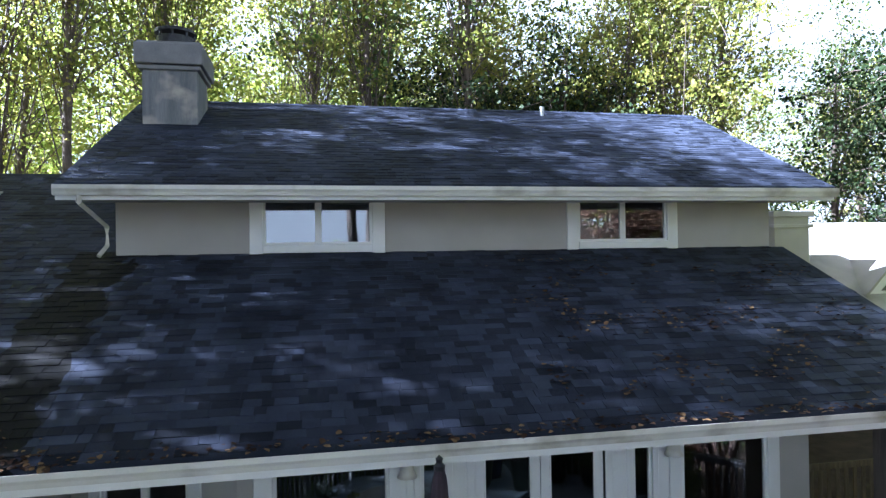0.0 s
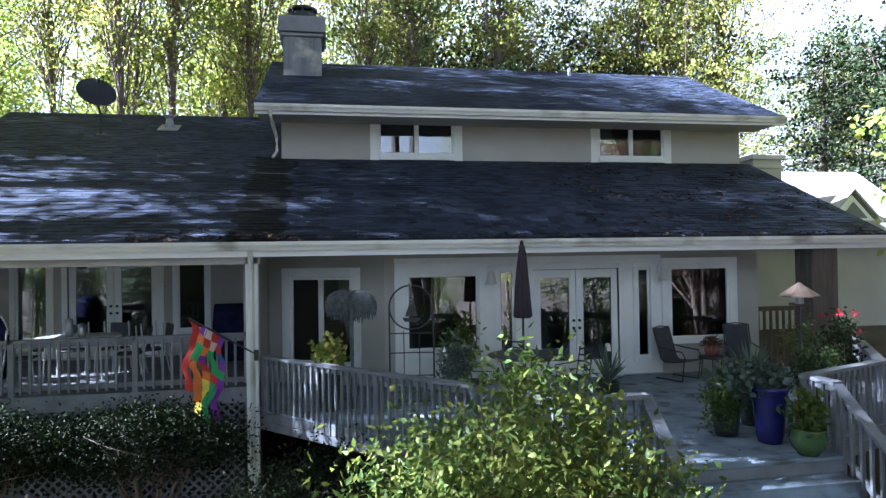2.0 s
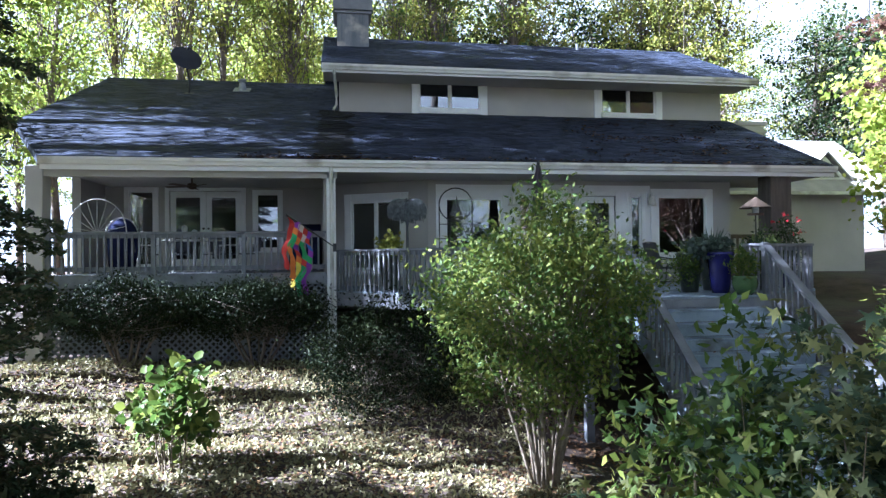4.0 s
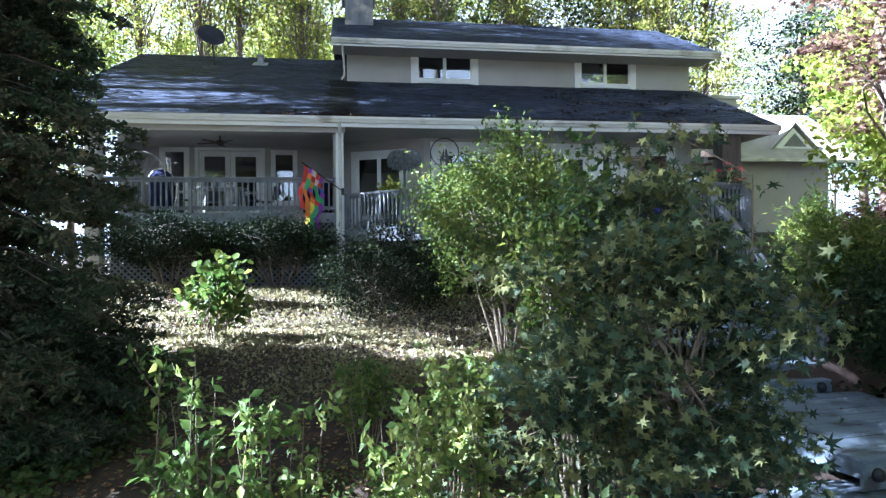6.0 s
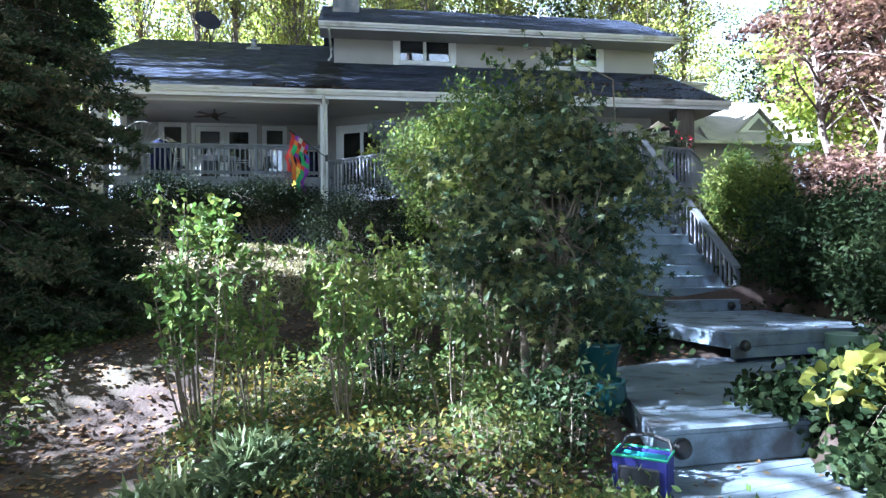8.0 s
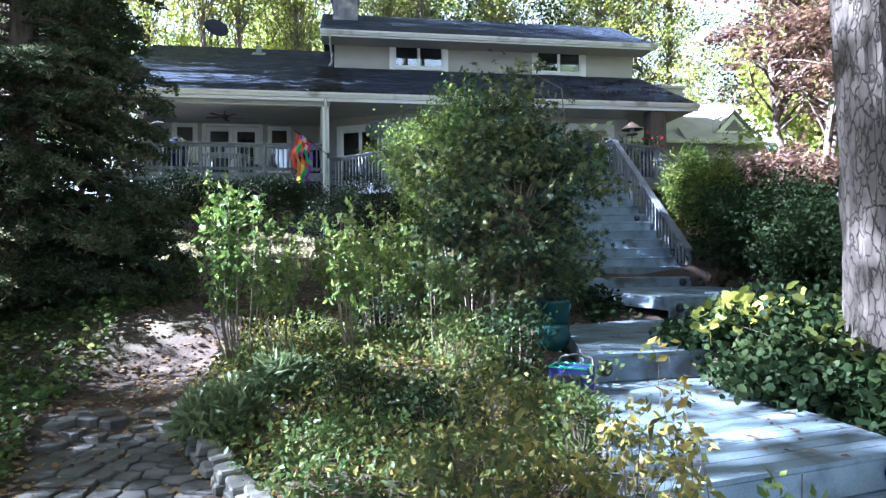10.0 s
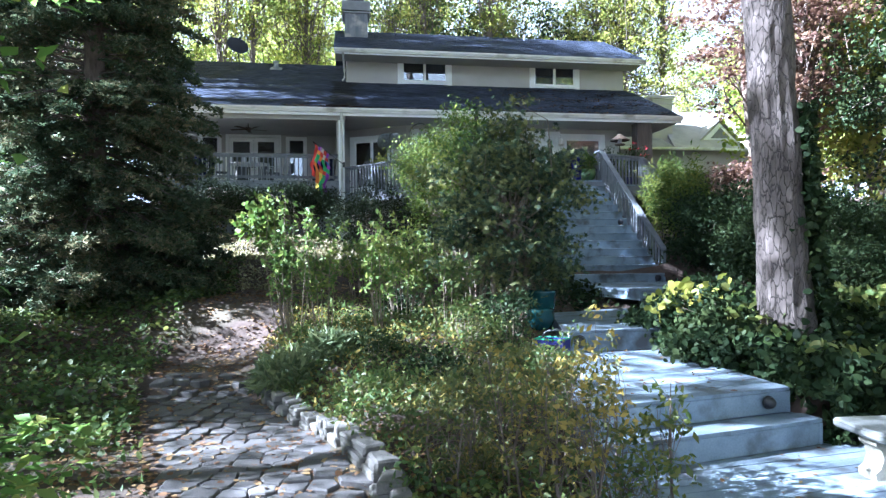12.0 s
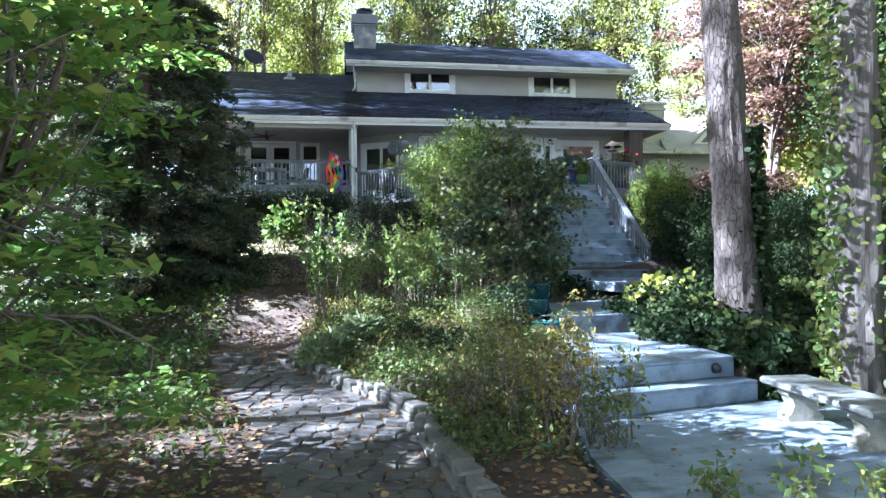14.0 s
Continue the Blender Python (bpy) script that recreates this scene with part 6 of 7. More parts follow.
BAGGREEN = mat("green_piping", (0.05, 0.3, 0.16), (0.08, 0.4, 0.22), 6, 0.7, 0.1)
m = Mesh()
for w4 in ((-0.2, 0.2, -0.14, -0.12), (-0.2, 0.2, 0.12, 0.14), (-0.2, -0.18, -0.12, 0.12), (0.18, 0.2, -0.12, 0.12)):
    m.box(w4[0], w4[1], w4[2], w4[3], 0.0, 0.26, None, 0.008)
part("side_panel", m, BAGBLUE, bag)
part("base", Mesh().box(-0.18, 0.18, -0.12, 0.12, 0.0, 0.02), BLACKPLASTIC, bag)
part("lining", Mesh().box(-0.17, 0.17, -0.115, 0.115, 0.17, 0.235, Matrix.Rotation(radians(4), 4, "X"), 0.01), BAGTEAL, bag)
part("front_pocket", Mesh().box(-0.15, 0.15, -0.175, -0.141, 0.03, 0.2, None, 0.012), BLACKPLASTIC, bag)
part("piping", Mesh().tube([(-0.2, -0.14, 0.265), (0.2, -0.14, 0.265), (0.2, 0.14, 0.265), (-0.2, 0.14, 0.265), (-0.2, -0.14, 0.265)], 0.011, 6), BAGGREEN, bag)
part("carry_strap", Mesh().tube([(-0.19, 0.13, 0.26), (-0.16, 0.16, 0.33), (0.0, 0.18, 0.36), (0.16, 0.16, 0.33), (0.19, 0.13, 0.26)], 0.018, 6), BLACKPLASTIC, bag)
lantern = thing("garden_lantern", "low black lantern on a stake by the doors", "lantern", (3.72, 7.95, 0))
part("stake", Mesh().tube([(0, 0, 0), (0, 0, 0.32)], 0.012, 6), IRON, lantern)
part("body", Mesh().lathe([(0.0, 0.3), (0.06, 0.3), (0.07, 0.34), (0.075, 0.6), (0.065, 0.64), (0.0, 0.64)], 14), BLACKPLASTIC, lantern)
part("cap", Mesh().lathe([(0.0, 0.8), (0.05, 0.78), (0.06, 0.645), (0.0, 0.645)], 14), LAMPGLASS, lantern)
pot("teal_pot", "small teal pot beside the walkway", (0.0, -5.35, gz(-0.12, -5.4)), ROUND, TEALGLAZE, 0.18, 0.28)

plant("potted_plant", "trailing grey-green plant spilling from the tall pots", "plant", (3.95, 3.9, 0.72), 8, (0, 0, 0.12), (0.42, 0.42, 0.18), 70, 18, (0.08, 0.08, 0.06), BROAD, 0.085, LEAF_SAGE, TWIG, 201, 0.008, 0.2)
plant("potted_plant", "trailing green plant hanging down a dark pot", "plant", (3.6, 4.05, 0.6), 6, (0, 0, -0.1), (0.22, 0.24, 0.4), 60, 18, (0.05, 0.05, 0.08), LEAF, 0.07, LEAF_SHRUB, TWIG, 202, 0.006, 0.3)
plant("potted_plant", "light green leafy plant in the green pot", "plant", (4.2, 3.12, 0.28), 7, (0, 0, 0.25), (0.24, 0.24, 0.26), 40, 14, (0.06, 0.06, 0.06), LEAF, 0.1, LEAF_SHRUB, TWIG, 203, 0.007, 0.2)
plant("potted_plant", "bright yellow-green plant behind the rail", "plant", (-1.77, 7.0, 0.68), 7, (0, 0, 0.22), (0.28, 0.24, 0.24), 45, 14, (0.06, 0.06, 0.06), BROAD, 0.085, LEAF_GOLD, TWIG, 204, 0.007, 0.2)
plant("potted_plant", "dry grey tufted plant by the picture window", "plant", (0.35, 6.6, 0.0), 9, (0, 0, 0.7), (0.28, 0.28, 0.45), 45, 14, (0.05, 0.05, 0.12), NARROW, 0.16, LEAF_SAGE, TWIG, 205, 0.008, 0.2)
plant("potted_plant", "leafy green plant by the picture window", "plant", (0.75, 8.1, 0.0), 9, (0, 0, 0.9), (0.35, 0.3, 0.5), 60, 14, (0.08, 0.08, 0.1), LEAF, 0.11, LEAF_SHRUB, TWIG, 206, 0.008, 0.2)
plant("potted_plant", "autumn flowers in the red pot", "plant", (6.0, 7.95, 0.62), 6, (0, 0, 0.1), (0.17, 0.17, 0.12), 40, 12, (0.04, 0.04, 0.03), BROAD, 0.05, LEAF_RUST, TWIG, 207, 0.005, 0.2)
RED = leaf_mat("red_petals", [(0.35, 0.01, 0.02), (0.5, 0.02, 0.04), (0.6, 0.05, 0.06)], 0.2)
for i, (x, y, h) in enumerate([(5.9, 4.75, 0.9), (6.7, 5.3, 1.1), (7.2, 5.9, 1.25), (7.0, 6.5, 1.0), (5.3, 4.35, 0.8)]):
    pot("round_pot", "dark pot of flowers along the rail", (x, y, 0), ROUND, DARKPOT, 0.18, 0.28)
    plant("potted_plant", "bushy potted plant along the terrace rail", "plant", (x, y, 0.26), 8, (0, 0, h * 0.5), (0.3, 0.3, h * 0.5), 42, 16, (0.06, 0.06, 0.09), LEAF, 0.085, [LEAF_MID, LEAF_DARK, LEAF_DARK, LEAF_MID, LEAF_DARK][i], TWIG, 210 + i, 0.008, 0.2, group="potted plants along the rail")
plant("potted_flowers", "few red flowers above the potted plants", "flowers", (6.9, 5.55, 0.3), 5, (0, 0, 1.1), (0.5, 0.35, 0.35), 6, 7, (0.03, 0.03, 0.03), BROAD, 0.06, RED, TWIG, 220, 0.006, 0.3)


def spiky(at, n, ln, seed, label):
    """A rosette of long sword leaves."""
    rng = np.random.default_rng(seed)
    ob = thing("yucca", label, "plant", at)
    for k in range(n):
        a, e = rng.uniform(0, 6.28), rng.uniform(0.5, 1.45)
        l = ln * rng.uniform(0.75, 1.1)
        d = Vector((math.cos(a) * math.cos(e), math.sin(a) * math.cos(e), math.sin(e)))
        sd = Vector((-math.sin(a), math.cos(a), 0))
        m = Mesh()
        pts = [Vector((0, 0, 0)) + d * (l * t) - Vector((0, 0, 0.22 * l * t * t * math.cos(e))) for t in (0, 0.35, 0.7, 1.0)]
        w = [0.02, 0.026, 0.018, 0.001]
        m.v = [tuple(p + sd * q * s) for p, q in zip(pts, w) for s in (-1, 1)] + [tuple(p - Vector((0, 0, q * 0.6))) for p, q in zip(pts, w)]
        for i in range(3):
            m.f += [(2 * i, 2 * i + 2, 9 + i, 8 + i), (2 * i + 3, 2 * i + 1, 8 + i, 9 + i)]
        part("leaf", m, LEAF_SAGE, ob)
    return ob


spiky((4.45, 4.55, 0.6), 44, 0.75, 1, "spiky grey-green yucca in a terrace pot")
pot("tall_pot", "dark pot under the spiky yucca", (4.45, 4.55, 0), [(r, z * 0.85) for r, z in TALL], DARKPOT, 0.2, 0.58)
spiky((3.05, 6.5, 0.3), 30, 0.75, 2, "spiky yucca before the french doors")
pot("round_pot", "low pot under the door-side yucca", (3.05, 6.5, 0), ROUND, DARKPOT, 0.18, 0.28)

# ---- garden ornaments on the terrace ----
BRONZE = mat("weathered_bronze", (0.02, 0.024, 0.028), (0.12, 0.135, 0.14), 14, 0.6, 0.4)
m = Mesh()
m.tube([(0, 0, 0), (0, 0, 1.45)], 0.03, 8)
m.lathe([(0.0, 1.4), (0.03, 1.42), (0.06, 1.6), (0.085, 1.78), (0.07, 1.92), (0.04, 1.98), (0.0, 2.0)], 12)
m.tube([(0, -0.03, 1.95), (0, -0.09, 2.02), (0, -0.17, 1.99), (0, -0.26, 1.93)], 0.022, 6)
# long feathers arch out from the shoulders and droop, the outer ones longest
for s in (-1, 1):
    for row, (drop, depth) in enumerate(((0.0, -0.05), (0.03, -0.02), (0.06, 0.01))):
        for k in range(9):
            reach = 0.06 + 0.044 * k - 0.02 * row
            fall = 0.42 - 0.012 * k + 0.09 * ((k * 5 + row * 2) % 4) / 3
            pts = []
            for e in range(6):
                q = e / 5
                pts.append(Vector((s * (0.03 + reach * math.sin(q * 1.57)), depth - 0.04 * math.sin(q * 3.1), 1.99 - drop + 0.05 * math.sin(q * 3.14) - fall * q * q)))
            for e in range(5):
                w0, w1 = (0.024, 0.03, 0.032, 0.03, 0.022, 0.006)[e:e + 2]
                a, b, n = pts[e], pts[e + 1], Vector((0, 0.008, 0))
                t = (b - a).normalized().cross(Vector((0, 1, 0)))
                q4 = [a + t * w0, b + t * w1, b - t * w1, a - t * w0]
                m.face(*[p - n for p in q4])
                m.face(*[p + n for p in reversed(q4)])
                m.face(q4[0] - n, q4[0] + n, q4[1] + n, q4[1] - n)
                m.face(q4[3] + n, q4[3] - n, q4[2] - n, q4[2] + n)
statue = part("bird_statue", m, BRONZE, None, "weathered bird with spread drooping wings on a pole")
statue["category"] = "statue"
statue.matrix_world = Matrix.Translation((-1.37, 7.0, 0)) @ Matrix.Rotation(radians(-12), 4, "Z")

ring = thing("ring_trellis", "black iron trellis topped by a ring with sailboat", "trellis", Matrix.Translation((-0.5, 5.75, 0)) @ Matrix.Rotation(radians(-8), 4, "Z"))
part("ring", Mesh().tube([(0.34 * math.cos(k * math.pi / 18), 0, 1.8 + 0.34 * math.sin(k * math.pi / 18)) for k in range(37)], 0.014, 6), IRON, ring)
for sx in (-0.34, 0.34):
    part("upright", Mesh().tube([(sx, 0, 0), (sx, 0, 1.82)], 0.014, 6), IRON, ring)
for z in (0.35, 0.75, 1.1, 1.4):
    part("crossbar", Mesh().tube([(-0.34, 0, z), (0.34, 0, z)], 0.009, 5), IRON, ring)
for x in (-0.12, 0.12):
    part("bar", Mesh().tube([(x, 0, 0.35), (x, 0, 1.44)], 0.008, 5), IRON, ring)
part("sail", Mesh().prism([(0.0, 1.66), (0.1, 1.66), (0.02, 1.98)], -0.006, 0.006, Matrix.Rotation(radians(90), 4, "X")), DARKMETAL, ring)
part("sail", Mesh().prism([(-0.1, 1.66), (-0.01, 1.66), (-0.005, 1.92)], -0.006, 0.006, Matrix.Rotation(radians(90), 4, "X")), DARKMETAL, ring)
part("hull", Mesh().prism([(-0.1, 1.58), (0.09, 1.58), (0.13, 1.64), (-0.14, 1.64)], -0.015, 0.015, Matrix.Rotation(radians(90), 4, "X")), DARKMETAL, ring)

BROWN = mat("brown_painted_wood", (0.05, 0.032, 0.022), (0.1, 0.07, 0.05), 6, 0.8, 0.2)
feeder = thing("bird_feeder", "brown roofed bird feeder on a pole", "bird feeder", (6.55, 6.1, 0))
part("pole", Mesh().tube([(0, 0, 0), (0, 0, 1.6)], 0.016, 6), IRON, feeder)
part("tray", Mesh().lathe([(0, 1.6), (0.17, 1.6), (0.18, 1.64), (0.165, 1.64), (0, 1.615)], 12), BROWN, feeder)
part("roof", Mesh().lathe([(0.0, 2.02), (0.06, 1.98), (0.34, 1.78), (0.34, 1.76), (0.0, 1.9)], 12), BROWN, feeder)
part("tube", Mesh().lathe([(0.07, 1.61), (0.07, 1.88)], 10), GALV, feeder)

# ---- flag on the post ----
flag = thing("patchwork_flag", "rainbow patchwork flag hanging from a slanting pole", "flag", (0, 0, 0))
P0, P1 = Vector((-2.98, 7.14, 0.98)), Vector((-3.98, 6.72, 1.66))
part("flagpole", Mesh().tube([P0, P1], [0.014, 0.012], 8), IRON, flag)
part("sleeve", Mesh().tube([P0.lerp(P1, 0.42), P0.lerp(P1, 0.99)], 0.022, 8), IRON, flag)
part("bracket", Mesh().box(-0.05, 0.05, 0.0, 0.03, -0.09, 0.09, Matrix.Translation((-2.98, 7.13, 0.96))), IRON, flag)
COLS = [mat("flag_" + n, c, tuple(v * 0.75 for v in c), 5, 0.85, 0.15) for n, c in (("red", (0.5, 0.04, 0.03)), ("orange", (0.75, 0.22, 0.04)), ("yellow", (0.85, 0.68, 0.08)), ("green", (0.06, 0.36, 0.12)), ("blue", (0.05, 0.14, 0.48)), ("purple", (0.24, 0.05, 0.42)), ("pale", (0.65, 0.55, 0.5)))]
rng = random.Random(9)
for c in range(5):
    rows = [8, 9, 10, 11, 10][c]
    for r in range(rows):
        m = Mesh()
        g = []
        for i in range(3):
            for j in range(3):
                u, v = (c + i / 2) / 5, r + j / 2
                top = P1.lerp(P0, 0.03 + 0.52 * u)
                sw = 0.05 * math.sin(v * 0.9 + c) + 0.02 * math.sin(v * 2.1 + c * 2)
                g.append(top + Vector((0.11 * u * 0 + sw - 0.012 * v, 0.05 * math.sin(u * 9 + v * 0.5) - 0.02, -0.135 * v - 0.02)))
        m.v = [tuple(p) for p in g] + [tuple(p + Vector((0, 0.006, 0))) for p in g]
        for i in range(2):
            for j in range(2):
                a = i * 3 + j
                m.f += [(a, a + 1, a + 4, a + 3), (a + 12, a + 13, a + 10, a + 9)]
        k = [0, 1, 2, 3, 5][c] if rng.random() < 0.5 else rng.randrange(7)
        if r > 5:
            k = [0, 1, 2, 3, 5][c]
        part("patch", m, COLS[k], flag, smooth=True)

# ---- porch furniture ----
PALE = mat("pale_metal_paint", (0.42, 0.42, 0.4), (0.55, 0.55, 0.52), 5, 0.4, 0.03)
NAVY = mat("navy_fabric", (0.009, 0.012, 0.036), (0.02, 0.024, 0.062), 5, 0.9, 0.2, spec=0.08)
pt = thing("porch_table", "pale oval-topped porch table", "table", (-6.35, 8.9, PORCH_Z))
part("tabletop", Mesh().lathe([(0, 0.78), (0.72, 0.78), (0.74, 0.765), (0.72, 0.75), (0, 0.75)], 36, m=Matrix.Diagonal((1.0, 0.75, 1, 1))), PALE, pt)
for sx in (-1, 1):
    for sy in (-1, 1):
        part("leg", Mesh().tube([(sx * 0.45, sy * 0.3, 0.75), (sx * 0.5, sy * 0.34, 0)], 0.018, 6), PALE, pt)
for x, y, h in ((-6.5, 8.85, 0.3), (-6.27, 8.8, 0.2)):
    u = thing("urn", "silver metal jug on the porch table", "jug", (x, y, PORCH_Z + 0.78))
    part("body", Mesh().lathe([(0, 0), (0.06, 0), (0.085, h * 0.35), (0.06, h * 0.7), (0.07, h), (0.05, h)], 16), GALV, u, smooth=True)
    part("lid", Mesh().lathe([(0.07, h), (0.05, h + 0.03), (0.0, h + 0.05)], 16), GALV, u, smooth=True)


def porch_chair(x, y, turn):
    ob = thing("porch_chair", "dark sling porch chair with pale metal frame", "chair", Matrix.Translation((x, y, PORCH_Z)) @ Matrix.Rotation(radians(turn), 4, "Z"), "chairs round the porch table")
    part("seat", Mesh().box(-0.22, 0.22, -0.22, 0.22, 0.42, 0.45, None, 0.01), SLING, ob)
    part("backrest", Mesh().box(-0.21, 0.21, -0.01, 0.01, 0.5, 0.92, Matrix.Translation((0, 0.25, 0)) @ Matrix.Rotation(radians(-8), 4, "X"), 0.006), SLING, ob)
    for sx in (-0.24, 0.24):
        part("frame", Mesh().tube([(sx, -0.25, 0), (sx, -0.22, 0.44), (sx, -0.24, 0.64), (sx, 0.2, 0.66)], 0.014, 6), PALE, ob)
        part("back_post", Mesh().tube([(sx, 0.28, 0), (sx, 0.2, 0.44), (sx, 0.16, 0.96)], 0.014, 6), PALE, ob)


porch_chair(-7.25, 8.7, 100)
porch_chair(-5.45, 8.8, -85)
porch_chair(-6.7, 9.6, 10)
porch_chair(-6.0, 9.65, -8)
porch_chair(-5.2, 9.3, -60)
fan_chair = thing("folded_parasol", "navy rounded chair under a cover on the porch", "chair", (-7.9, 8.9, PORCH_Z))
part("cover", Mesh().lathe([(0.0, 1.3), (0.18, 1.26), (0.3, 1.1), (0.36, 0.85), (0.33, 0.55), (0.3, 0.05), (0.0, 0.05)], 20, m=Matrix.Diagonal((1, 0.6, 1, 1))), NAVY, fan_chair, smooth=True)
part("frame", Mesh().tube([(0.37 * math.cos(k * 0.2618), -0.05, 0.85 + 0.46 * math.sin(k * 0.2618)) for k in range(13)], 0.013, 6), PALE, fan_chair)
wheel = thing("wheel_ornament", "pale spoked half-wheel screen on the porch", "ornament", (-8.25, 8.3, PORCH_Z))
part("rim", Mesh().tube([(0.62 * math.cos(k * math.pi / 20), 0, 0.95 + 0.75 * math.sin(k * math.pi / 20)) for k in range(21)], 0.014, 6), PALE, wheel)
for k in range(9):
    a = math.pi * (k + 0.5) / 9
    part("spoke", Mesh().tube([(0.04 * math.cos(a), 0, 0.95), (0.62 * math.cos(a), 0, 0.95 + 0.75 * math.sin(a))], 0.009, 5), PALE, wheel)
for sx in (-0.62, 0.0, 0.62):
    part("stake", Mesh().tube([(sx, 0, 0), (sx, 0, 0.96)], 0.012, 5), PALE, wheel)
grill = thing("covered_grill", "barbecue under a dark navy cover", "grill", (-3.75, 10.3, PORCH_Z))
part("cover", Mesh().box(-0.42, 0.42, -0.3, 0.3, 0.02, 0.95, None, 0.06), NAVY, grill)
part("hood", Mesh().tube([(-0.4, 0, 0.95), (0.4, 0, 0.95)], 0.27, 16), NAVY, grill, smooth=True)
fan = thing("ceiling_fan", "dark ceiling fan under the porch roof", "fan", (-6.4, 9.2, 2.72))
part("motor", Mesh().lathe([(0.02, 0), (0.02, -0.12), (0.1, -0.14), (0.12, -0.22), (0.06, -0.27), (0, -0.28)], 16), BROWN, fan, smooth=True)
for k in range(5):
    part("blade", Mesh().box(0.12, 0.66, -0.065, 0.065, -0.215, -0.205, Matrix.Rotation(k * 1.2566 + 0.3, 4, "Z") @ Matrix.Rotation(0.15, 4, "X"), 0.003), BROWN, fan)

# ---- bench by the lowest terrace ----
CREAMSTONE = mat("cream_cast_stone", (0.17, 0.16, 0.125), (0.3, 0.285, 0.23), 7, 0.9, 0.5, fine=60, dirt=((0.09, 0.09, 0.06), 4.0))
SEATSTONE = mat("weathered_grey_slab", (0.09, 0.095, 0.09), (0.17, 0.175, 0.165), 6, 0.9, 0.5, fine=60, dirt=((0.06, 0.065, 0.05), 4.0))
bench = thing("garden_bench", "cast concrete garden bench with scrolled legs", "bench", Matrix.Translation((1.48, -10.72, -4.08)) @ Matrix.Rotation(radians(-4), 4, "Z"))
part("seat", Mesh().box(-0.29, 0.29, -0.86, 0.86, 0.36, 0.44, None, 0.022), SEATSTONE, bench, "dark weathered slab seat")
for y in (-0.55, 0.55):
    m = Mesh()
    pr = [(0.2, 0.0), (0.21, 0.06), (0.16, 0.1), (0.13, 0.18), (0.15, 0.25), (0.2, 0.29), (0.19, 0.36)]
    n = len(pr)
    m.v = [(-x, yy, z) for yy in (y - 0.1, y + 0.1) for x, z in pr] + [(x, yy, z) for yy in (y - 0.1, y + 0.1) for x, z in pr]
    for k in range(n - 1):
        m.f += [(k, k + 1, 2 * n + k + 1, 2 * n + k), (n + k + 1, n + k, 3 * n + k, 3 * n + k + 1), (k + 1, k, n + k, n + k + 1), (2 * n + k, 2 * n + k + 1, 3 * n + k + 1, 3 * n + k)]
    m.f += [(0, 2 * n, 3 * n, n), (n - 1, 2 * n - 1, 4 * n - 1, 3 * n - 1)]
    part("leg", m, CREAMSTONE, bench, "pale cream scrolled leg")

# ---- thin seedlings standing up before the steps ----
for i, (x, y, h) in enumerate([(-0.6, -10.55, 1.25), (-0.45, -12.7, 0.55), (-0.95, -12.5, 0.5), (0.05, -12.85, 0.5)]):
    z = -4.08 if x > -1.2 else gz(x, y)
    plant("seedling", "thin leafy seedling growing through the boards", "seedling", (x, y, z), 2, (0, 0, h * 0.6), (0.2, 0.16, h * 0.42), 17, 6, (0.045, 0.045, 0.03), LEAF, 0.085, LEAF_MID, BARK, 230 + i, 0.01, 0.2, group="seedlings by the steps", limb_share=1.0)


# ---- pieces: path stones, edging blocks, shingles, loose leaves on roofs and decks ----
path = thing("stone_path", "winding path of worn interlocking stones", "path", (0, 0, 0), kind="structure")
rng = random.Random(3)
cells, step = {}, 0.235
for j in range(46):
    y = -13.6 + j * step * 0.87
    for i in range(12):
        a, b = path_x(y)
        x = a + 0.1 + (i + 0.5 * (j % 2)) * step
        if x < b - 0.05:
            cells[(i, j)] = (x + rng.uniform(-0.05, 0.05), y + rng.uniform(-0.045, 0.045))
for (i, j), (x, y) in cells.items():
    if y > -5.6:
        continue
    pts = []
    for (p, q), (u, v) in cells.items():
        d = math.hypot(u - x, v - y)
        if 0 < d < 0.42:
            pts.append((u - x, v - y))
    poly = [(-0.15, -0.15), (0.15, -0.15), (0.15, 0.15), (-0.15, 0.15)]
    for u, v in pts:
        d = math.hypot(u, v)
        nx, ny, lim = u / d, v / d, d / 2 - 0.007
        out = []
        for (xa, ya), (xb, yb) in zip(poly, poly[1:] + poly[:1]):
            da, db = lim - (xa * nx + ya * ny), lim - (xb * nx + yb * ny)
            if da >= 0:
                out.append((xa, ya))
            if (da >= 0) != (db >= 0):
                t = da / (da - db)
                out.append((xa + t * (xb - xa), ya + t * (yb - ya)))
        poly = out
        if len(poly) < 3:
            break
    if len(poly) < 3:
        continue
    z = gz(x, y)
    n = len(poly)
    m = Mesh()
    m.v = [(px, py, -0.06) for px, py in poly] + [(px, py, 0.016) for px, py in poly] + [(px * 0.9, py * 0.9, 0.027) for px, py in poly]
    m.f = [(k, (k + 1) % n, n + (k + 1) % n, n + k) for k in range(n)] + [(n + k, n + (k + 1) % n, 2 * n + (k + 1) % n, 2 * n + k) for k in range(n)] + [tuple(2 * n + k for k in range(n))]
    o = part("path_stone", m, COBBLE, path)
    o.matrix_world = Matrix.Translation((x, y, z)) @ Euler((rng.uniform(-0.04, 0.04), rng.uniform(-0.04, 0.04), 0)).to_matrix().to_4x4()

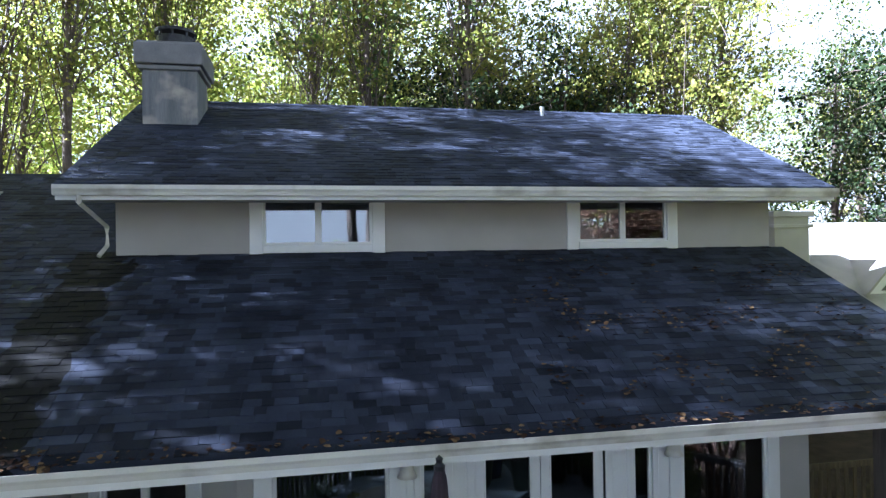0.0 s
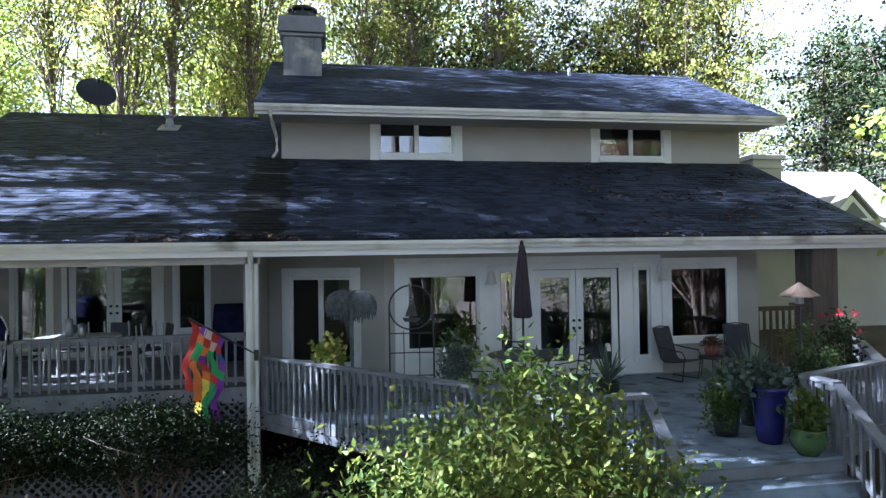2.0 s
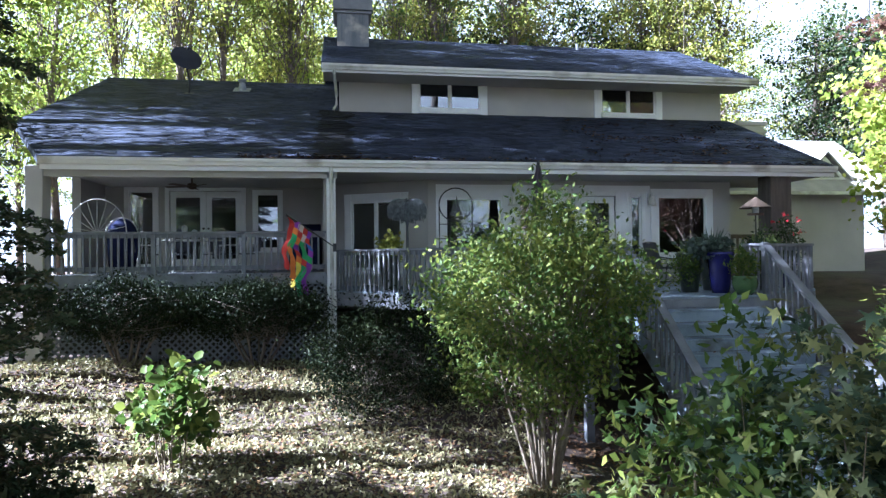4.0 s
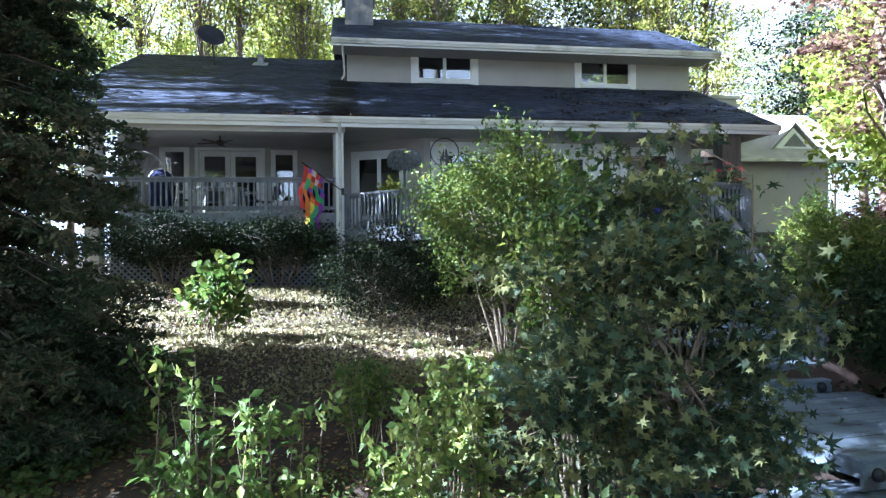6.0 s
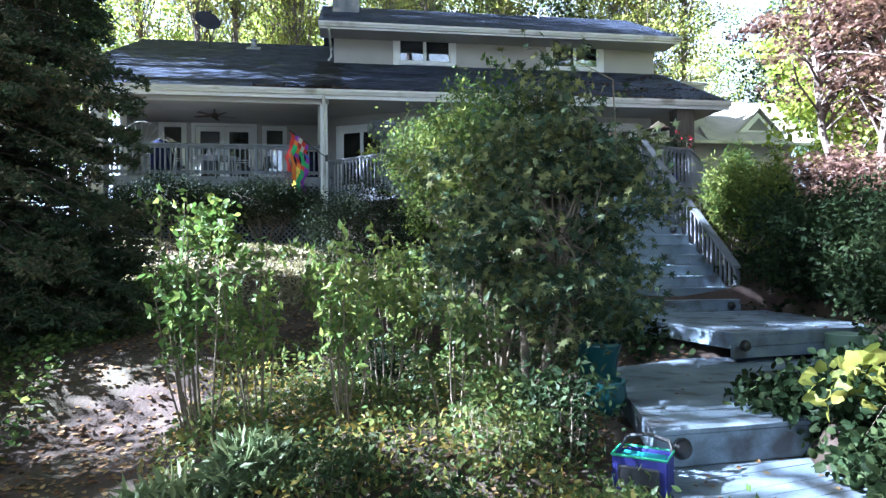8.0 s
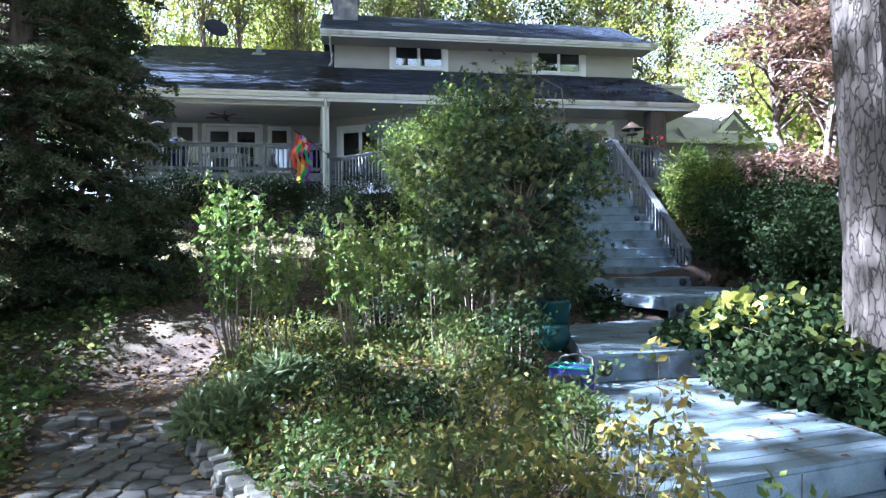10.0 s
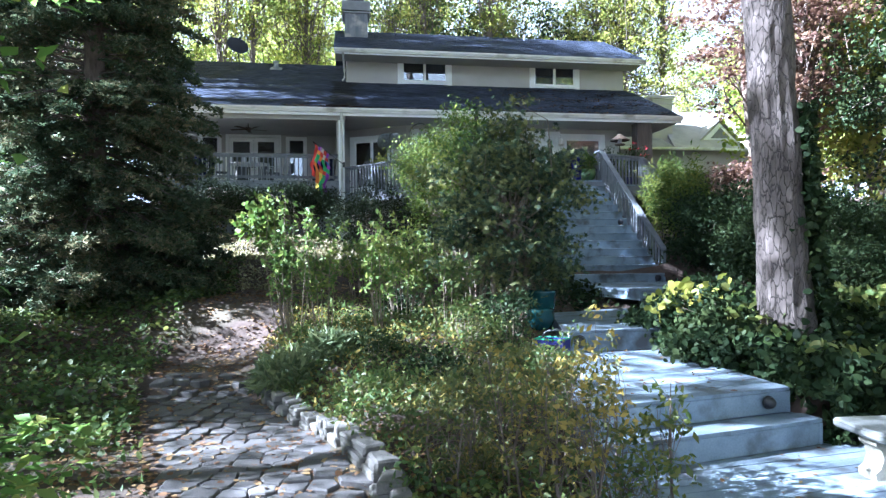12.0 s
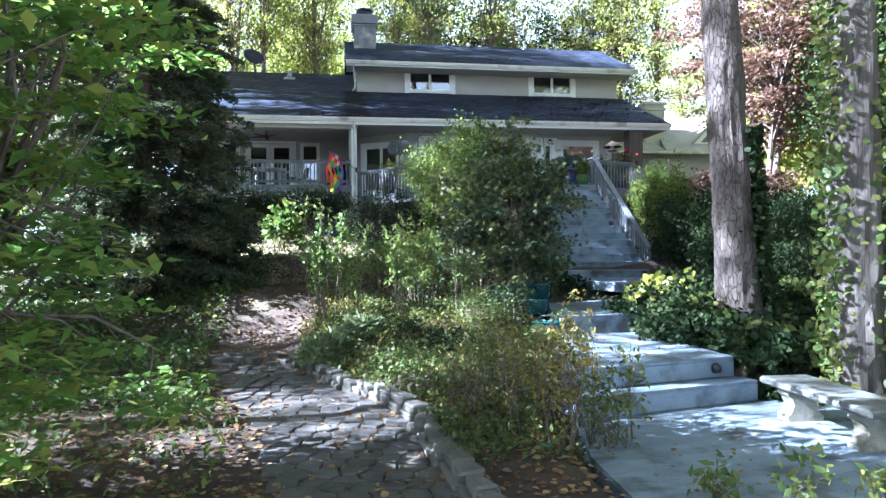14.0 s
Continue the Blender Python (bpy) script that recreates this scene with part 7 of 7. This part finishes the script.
edging = thing("retaining_edge", "low curved edge of rough stone blocks", "retaining wall", (0, 0, 0))
y = -6.15
while y > -12.2:
    x = path_x(y)[1] + 0.12
    x2 = path_x(max(-14, y - 0.3))[1] + 0.12
    ang = math.atan2(-0.3, x2 - x)
    ln = math.hypot(x2 - x, 0.3)
    for c in range(2):
        z = gz(x, y) + (-0.02 if c == 0 else 0.075) + rng.uniform(-0.015, 0.015)
        bm = bmesh.new()
        bmesh.ops.create_cube(bm, size=1.0)
        for q in bm.verts:
            q.co = Vector((q.co.x * 0.29, q.co.y * (0.17 + 0.05 * (q.co.x > 0)), q.co.z * 0.1)) + Vector((rng.uniform(-0.02, 0.02), rng.uniform(-0.025, 0.025), rng.uniform(-0.012, 0.012)))
        bmesh.ops.bevel(bm, geom=bm.edges[:], offset=0.018, segments=1, affect="EDGES", profile=0.5)
        d = bpy.data.meshes.new("edging_block")
        bm.to_mesh(d)
        bm.free()
        d.materials.append(EDGESTONE)
        o = part("edging_block", d, EDGESTONE, edging)
        o.matrix_world = Matrix.Translation((x + (x2 - x) / 2 + rng.uniform(-0.02, 0.02) + 0.04 * c, y - 0.15, z + 0.03)) @ Matrix.Rotation(ang + rng.uniform(-0.12, 0.12), 4, "Z")
    y -= 0.3 * 0.31 / max(0.2, ln) + 0.02 if ln > 0.31 else 0.3


def shingles(owner, poly, y0, z0, pitch, near=None):
    """Courses of asphalt tabs over a slope; those inside the near stretch are pieces of their own."""
    sl = math.sqrt(1 + pitch * pitch)
    rr = random.Random(int(z0 * 100))
    xs, ymax = [p[0] for p in poly], max(p[1] for p in poly)
    dy = 0.143 / sl
    tilt = Matrix.Rotation(math.atan(pitch), 4, "X")
    shared = []
    for w in (0.14, 0.2, 0.27, 0.34):
        d = Mesh().box(-w / 2 + 0.003, w / 2 - 0.003, -0.004, 0.15, 0.002, 0.012).data("shingle")
        d.materials.append(SHINGLE)
        shared.append((w, d))
    rest = Mesh()
    y = y0
    while y < ymax - 0.02:
        x = min(xs) + rr.uniform(-0.3, 0)
        while x < max(xs):
            w, d = rr.choice(shared)
            lift = rr.choice((0.0, 0.0, 0.004, 0.006))
            if inside(poly, x + 0.01, y + 0.02) and inside(poly, x + w - 0.01, y + 0.02):
                c = Vector((x + w / 2, y, z0 + (y - y0) * pitch + lift))
                if near and near[0] < c.x < near[1] and near[2] < y < near[3]:
                    o = part("shingle", d, SHINGLE, owner)
                    o.matrix_world = Matrix.Translation(c) @ tilt
                else:
                    a, b, e, f = x + 0.003, x + w - 0.003, -0.004 / sl, 0.146 / sl
                    lo, hi = 0.013, 0.006
                    i = len(rest.v)
                    rest.v += [(a, y + e, c.z + e * pitch - 0.002), (b, y + e, c.z + e * pitch - 0.002), (b, y + e, c.z + e * pitch + lo), (a, y + e, c.z + e * pitch + lo), (b, y + f, c.z + f * pitch + hi), (a, y + f, c.z + f * pitch + hi), (a, y + f, c.z + f * pitch - 0.002), (b, y + f, c.z + f * pitch - 0.002)]
                    rest.f += [(i, i + 1, i + 2, i + 3), (i + 3, i + 2, i + 4, i + 5), (i, i + 3, i + 5, i + 6), (i + 1, i + 7, i + 4, i + 2)]
            x += w
        y += dy
    part("shingle_field", rest, SHINGLE, owner, kind="stuff")


shingles(roof_low, ROOF_L, EAVE_Y, EAVE_Z, PITCH, (0.2, 4.6, 7.1, 8.9))
shingles(roof_up, ROOF_U, UEAVE_Y, UEAVE_Z, UPITCH)
cap = Mesh()
for i in range(62):
    x = -3.3 + i * 0.213
    for s in (-1, 1):
        a = [(x, RIDGE_Y, URZ + 0.035), (x + 0.24, RIDGE_Y, URZ + 0.028), (x + 0.24, RIDGE_Y + s * 0.15, URZ - 0.15 * UPITCH + 0.022), (x, RIDGE_Y + s * 0.15, URZ - 0.15 * UPITCH + 0.03)]
        cap.face(*(a if s < 0 else reversed(a)))
        cap.face(a[3], a[0], (x, RIDGE_Y, URZ), (x, RIDGE_Y + s * 0.15, URZ - 0.15 * UPITCH))
part("ridge_cap", cap, SHINGLE, roof_up, kind="stuff")
cap = Mesh()
for i in range(35):
    x = -10.25 + i * 0.21
    for s in (-1, 1):
        a = [(x, RIDGE_Y, RZ + 0.035), (x + 0.24, RIDGE_Y, RZ + 0.028), (x + 0.24, RIDGE_Y + s * 0.15, RZ - 0.15 * PITCH + 0.022), (x, RIDGE_Y + s * 0.15, RZ - 0.15 * PITCH + 0.03)]
        cap.face(*(a if s < 0 else reversed(a)))
part("ridge_cap", cap, SHINGLE, roof_low, kind="stuff")


def litter(label, pts, size, seed, leaf=None):
    r = np.random.default_rng(seed)
    ob = part("fallen_leaves", scatter(np.array(pts), *BROAD, size * r.uniform(0.5, 1.3, len(pts)), r, 0.9), leaf or LEAF_FALLEN, None, label, "stuff")
    return tagged(ob, category="leaves")


r = np.random.default_rng(77)
pts = []
while len(pts) < 900:            # drifts on the right half of the lower roof
    x, y = r.uniform(3.2, 9.2), r.uniform(7.2, 11.0)
    d = noise.noise((x * 1.1, y * 1.6, 7))
    if d > 0.12 or r.uniform() < 0.02:
        pts.append((x, y, EAVE_Z + (y - EAVE_Y) * PITCH + 0.025))
for k in range(700):             # along the gutter, and in the angle by the spout
    x = r.uniform(-4.6, 9.3) if k % 3 else r.uniform(-5.0, -2.2)
    y = EAVE_Y - 0.06 + abs(r.normal(0, 0.09 if x > -2 else 0.16))
    pts.append((x, y, EAVE_Z + max(-0.03, (y - EAVE_Y) * PITCH) + 0.03))
litter("dry leaf drifts on the lower roof and its gutter", pts, 0.075, 78, LEAF_DECAY)
pts = []
for poly, z, n in ((TERRACE, 0.0, 160), (LANDP, LAND_Z, 50), (WALKP, -3.25, 45), (PLATP, -3.56, 70), (PATP, -4.08, 150)):
    xs, ys = [p[0] for p in poly], [p[1] for p in poly]
    k = 0
    while k < n:
        x, y = r.uniform(min(xs), max(xs)), r.uniform(min(ys), max(ys))
        if inside(poly, x, y):
            pts.append((x, y, z + 0.012))
            k += 1
for i in range(1, STEPS):
    for k in range(4):
        pts.append((r.uniform(SX0 + 0.05, SX1 - 0.05), STAIR_Y - (i - r.uniform(0.2, 0.9)) * RUN, -i * RISE + 0.012))
litter("few dry leaves blown over boards and steps", pts, 0.055, 79)
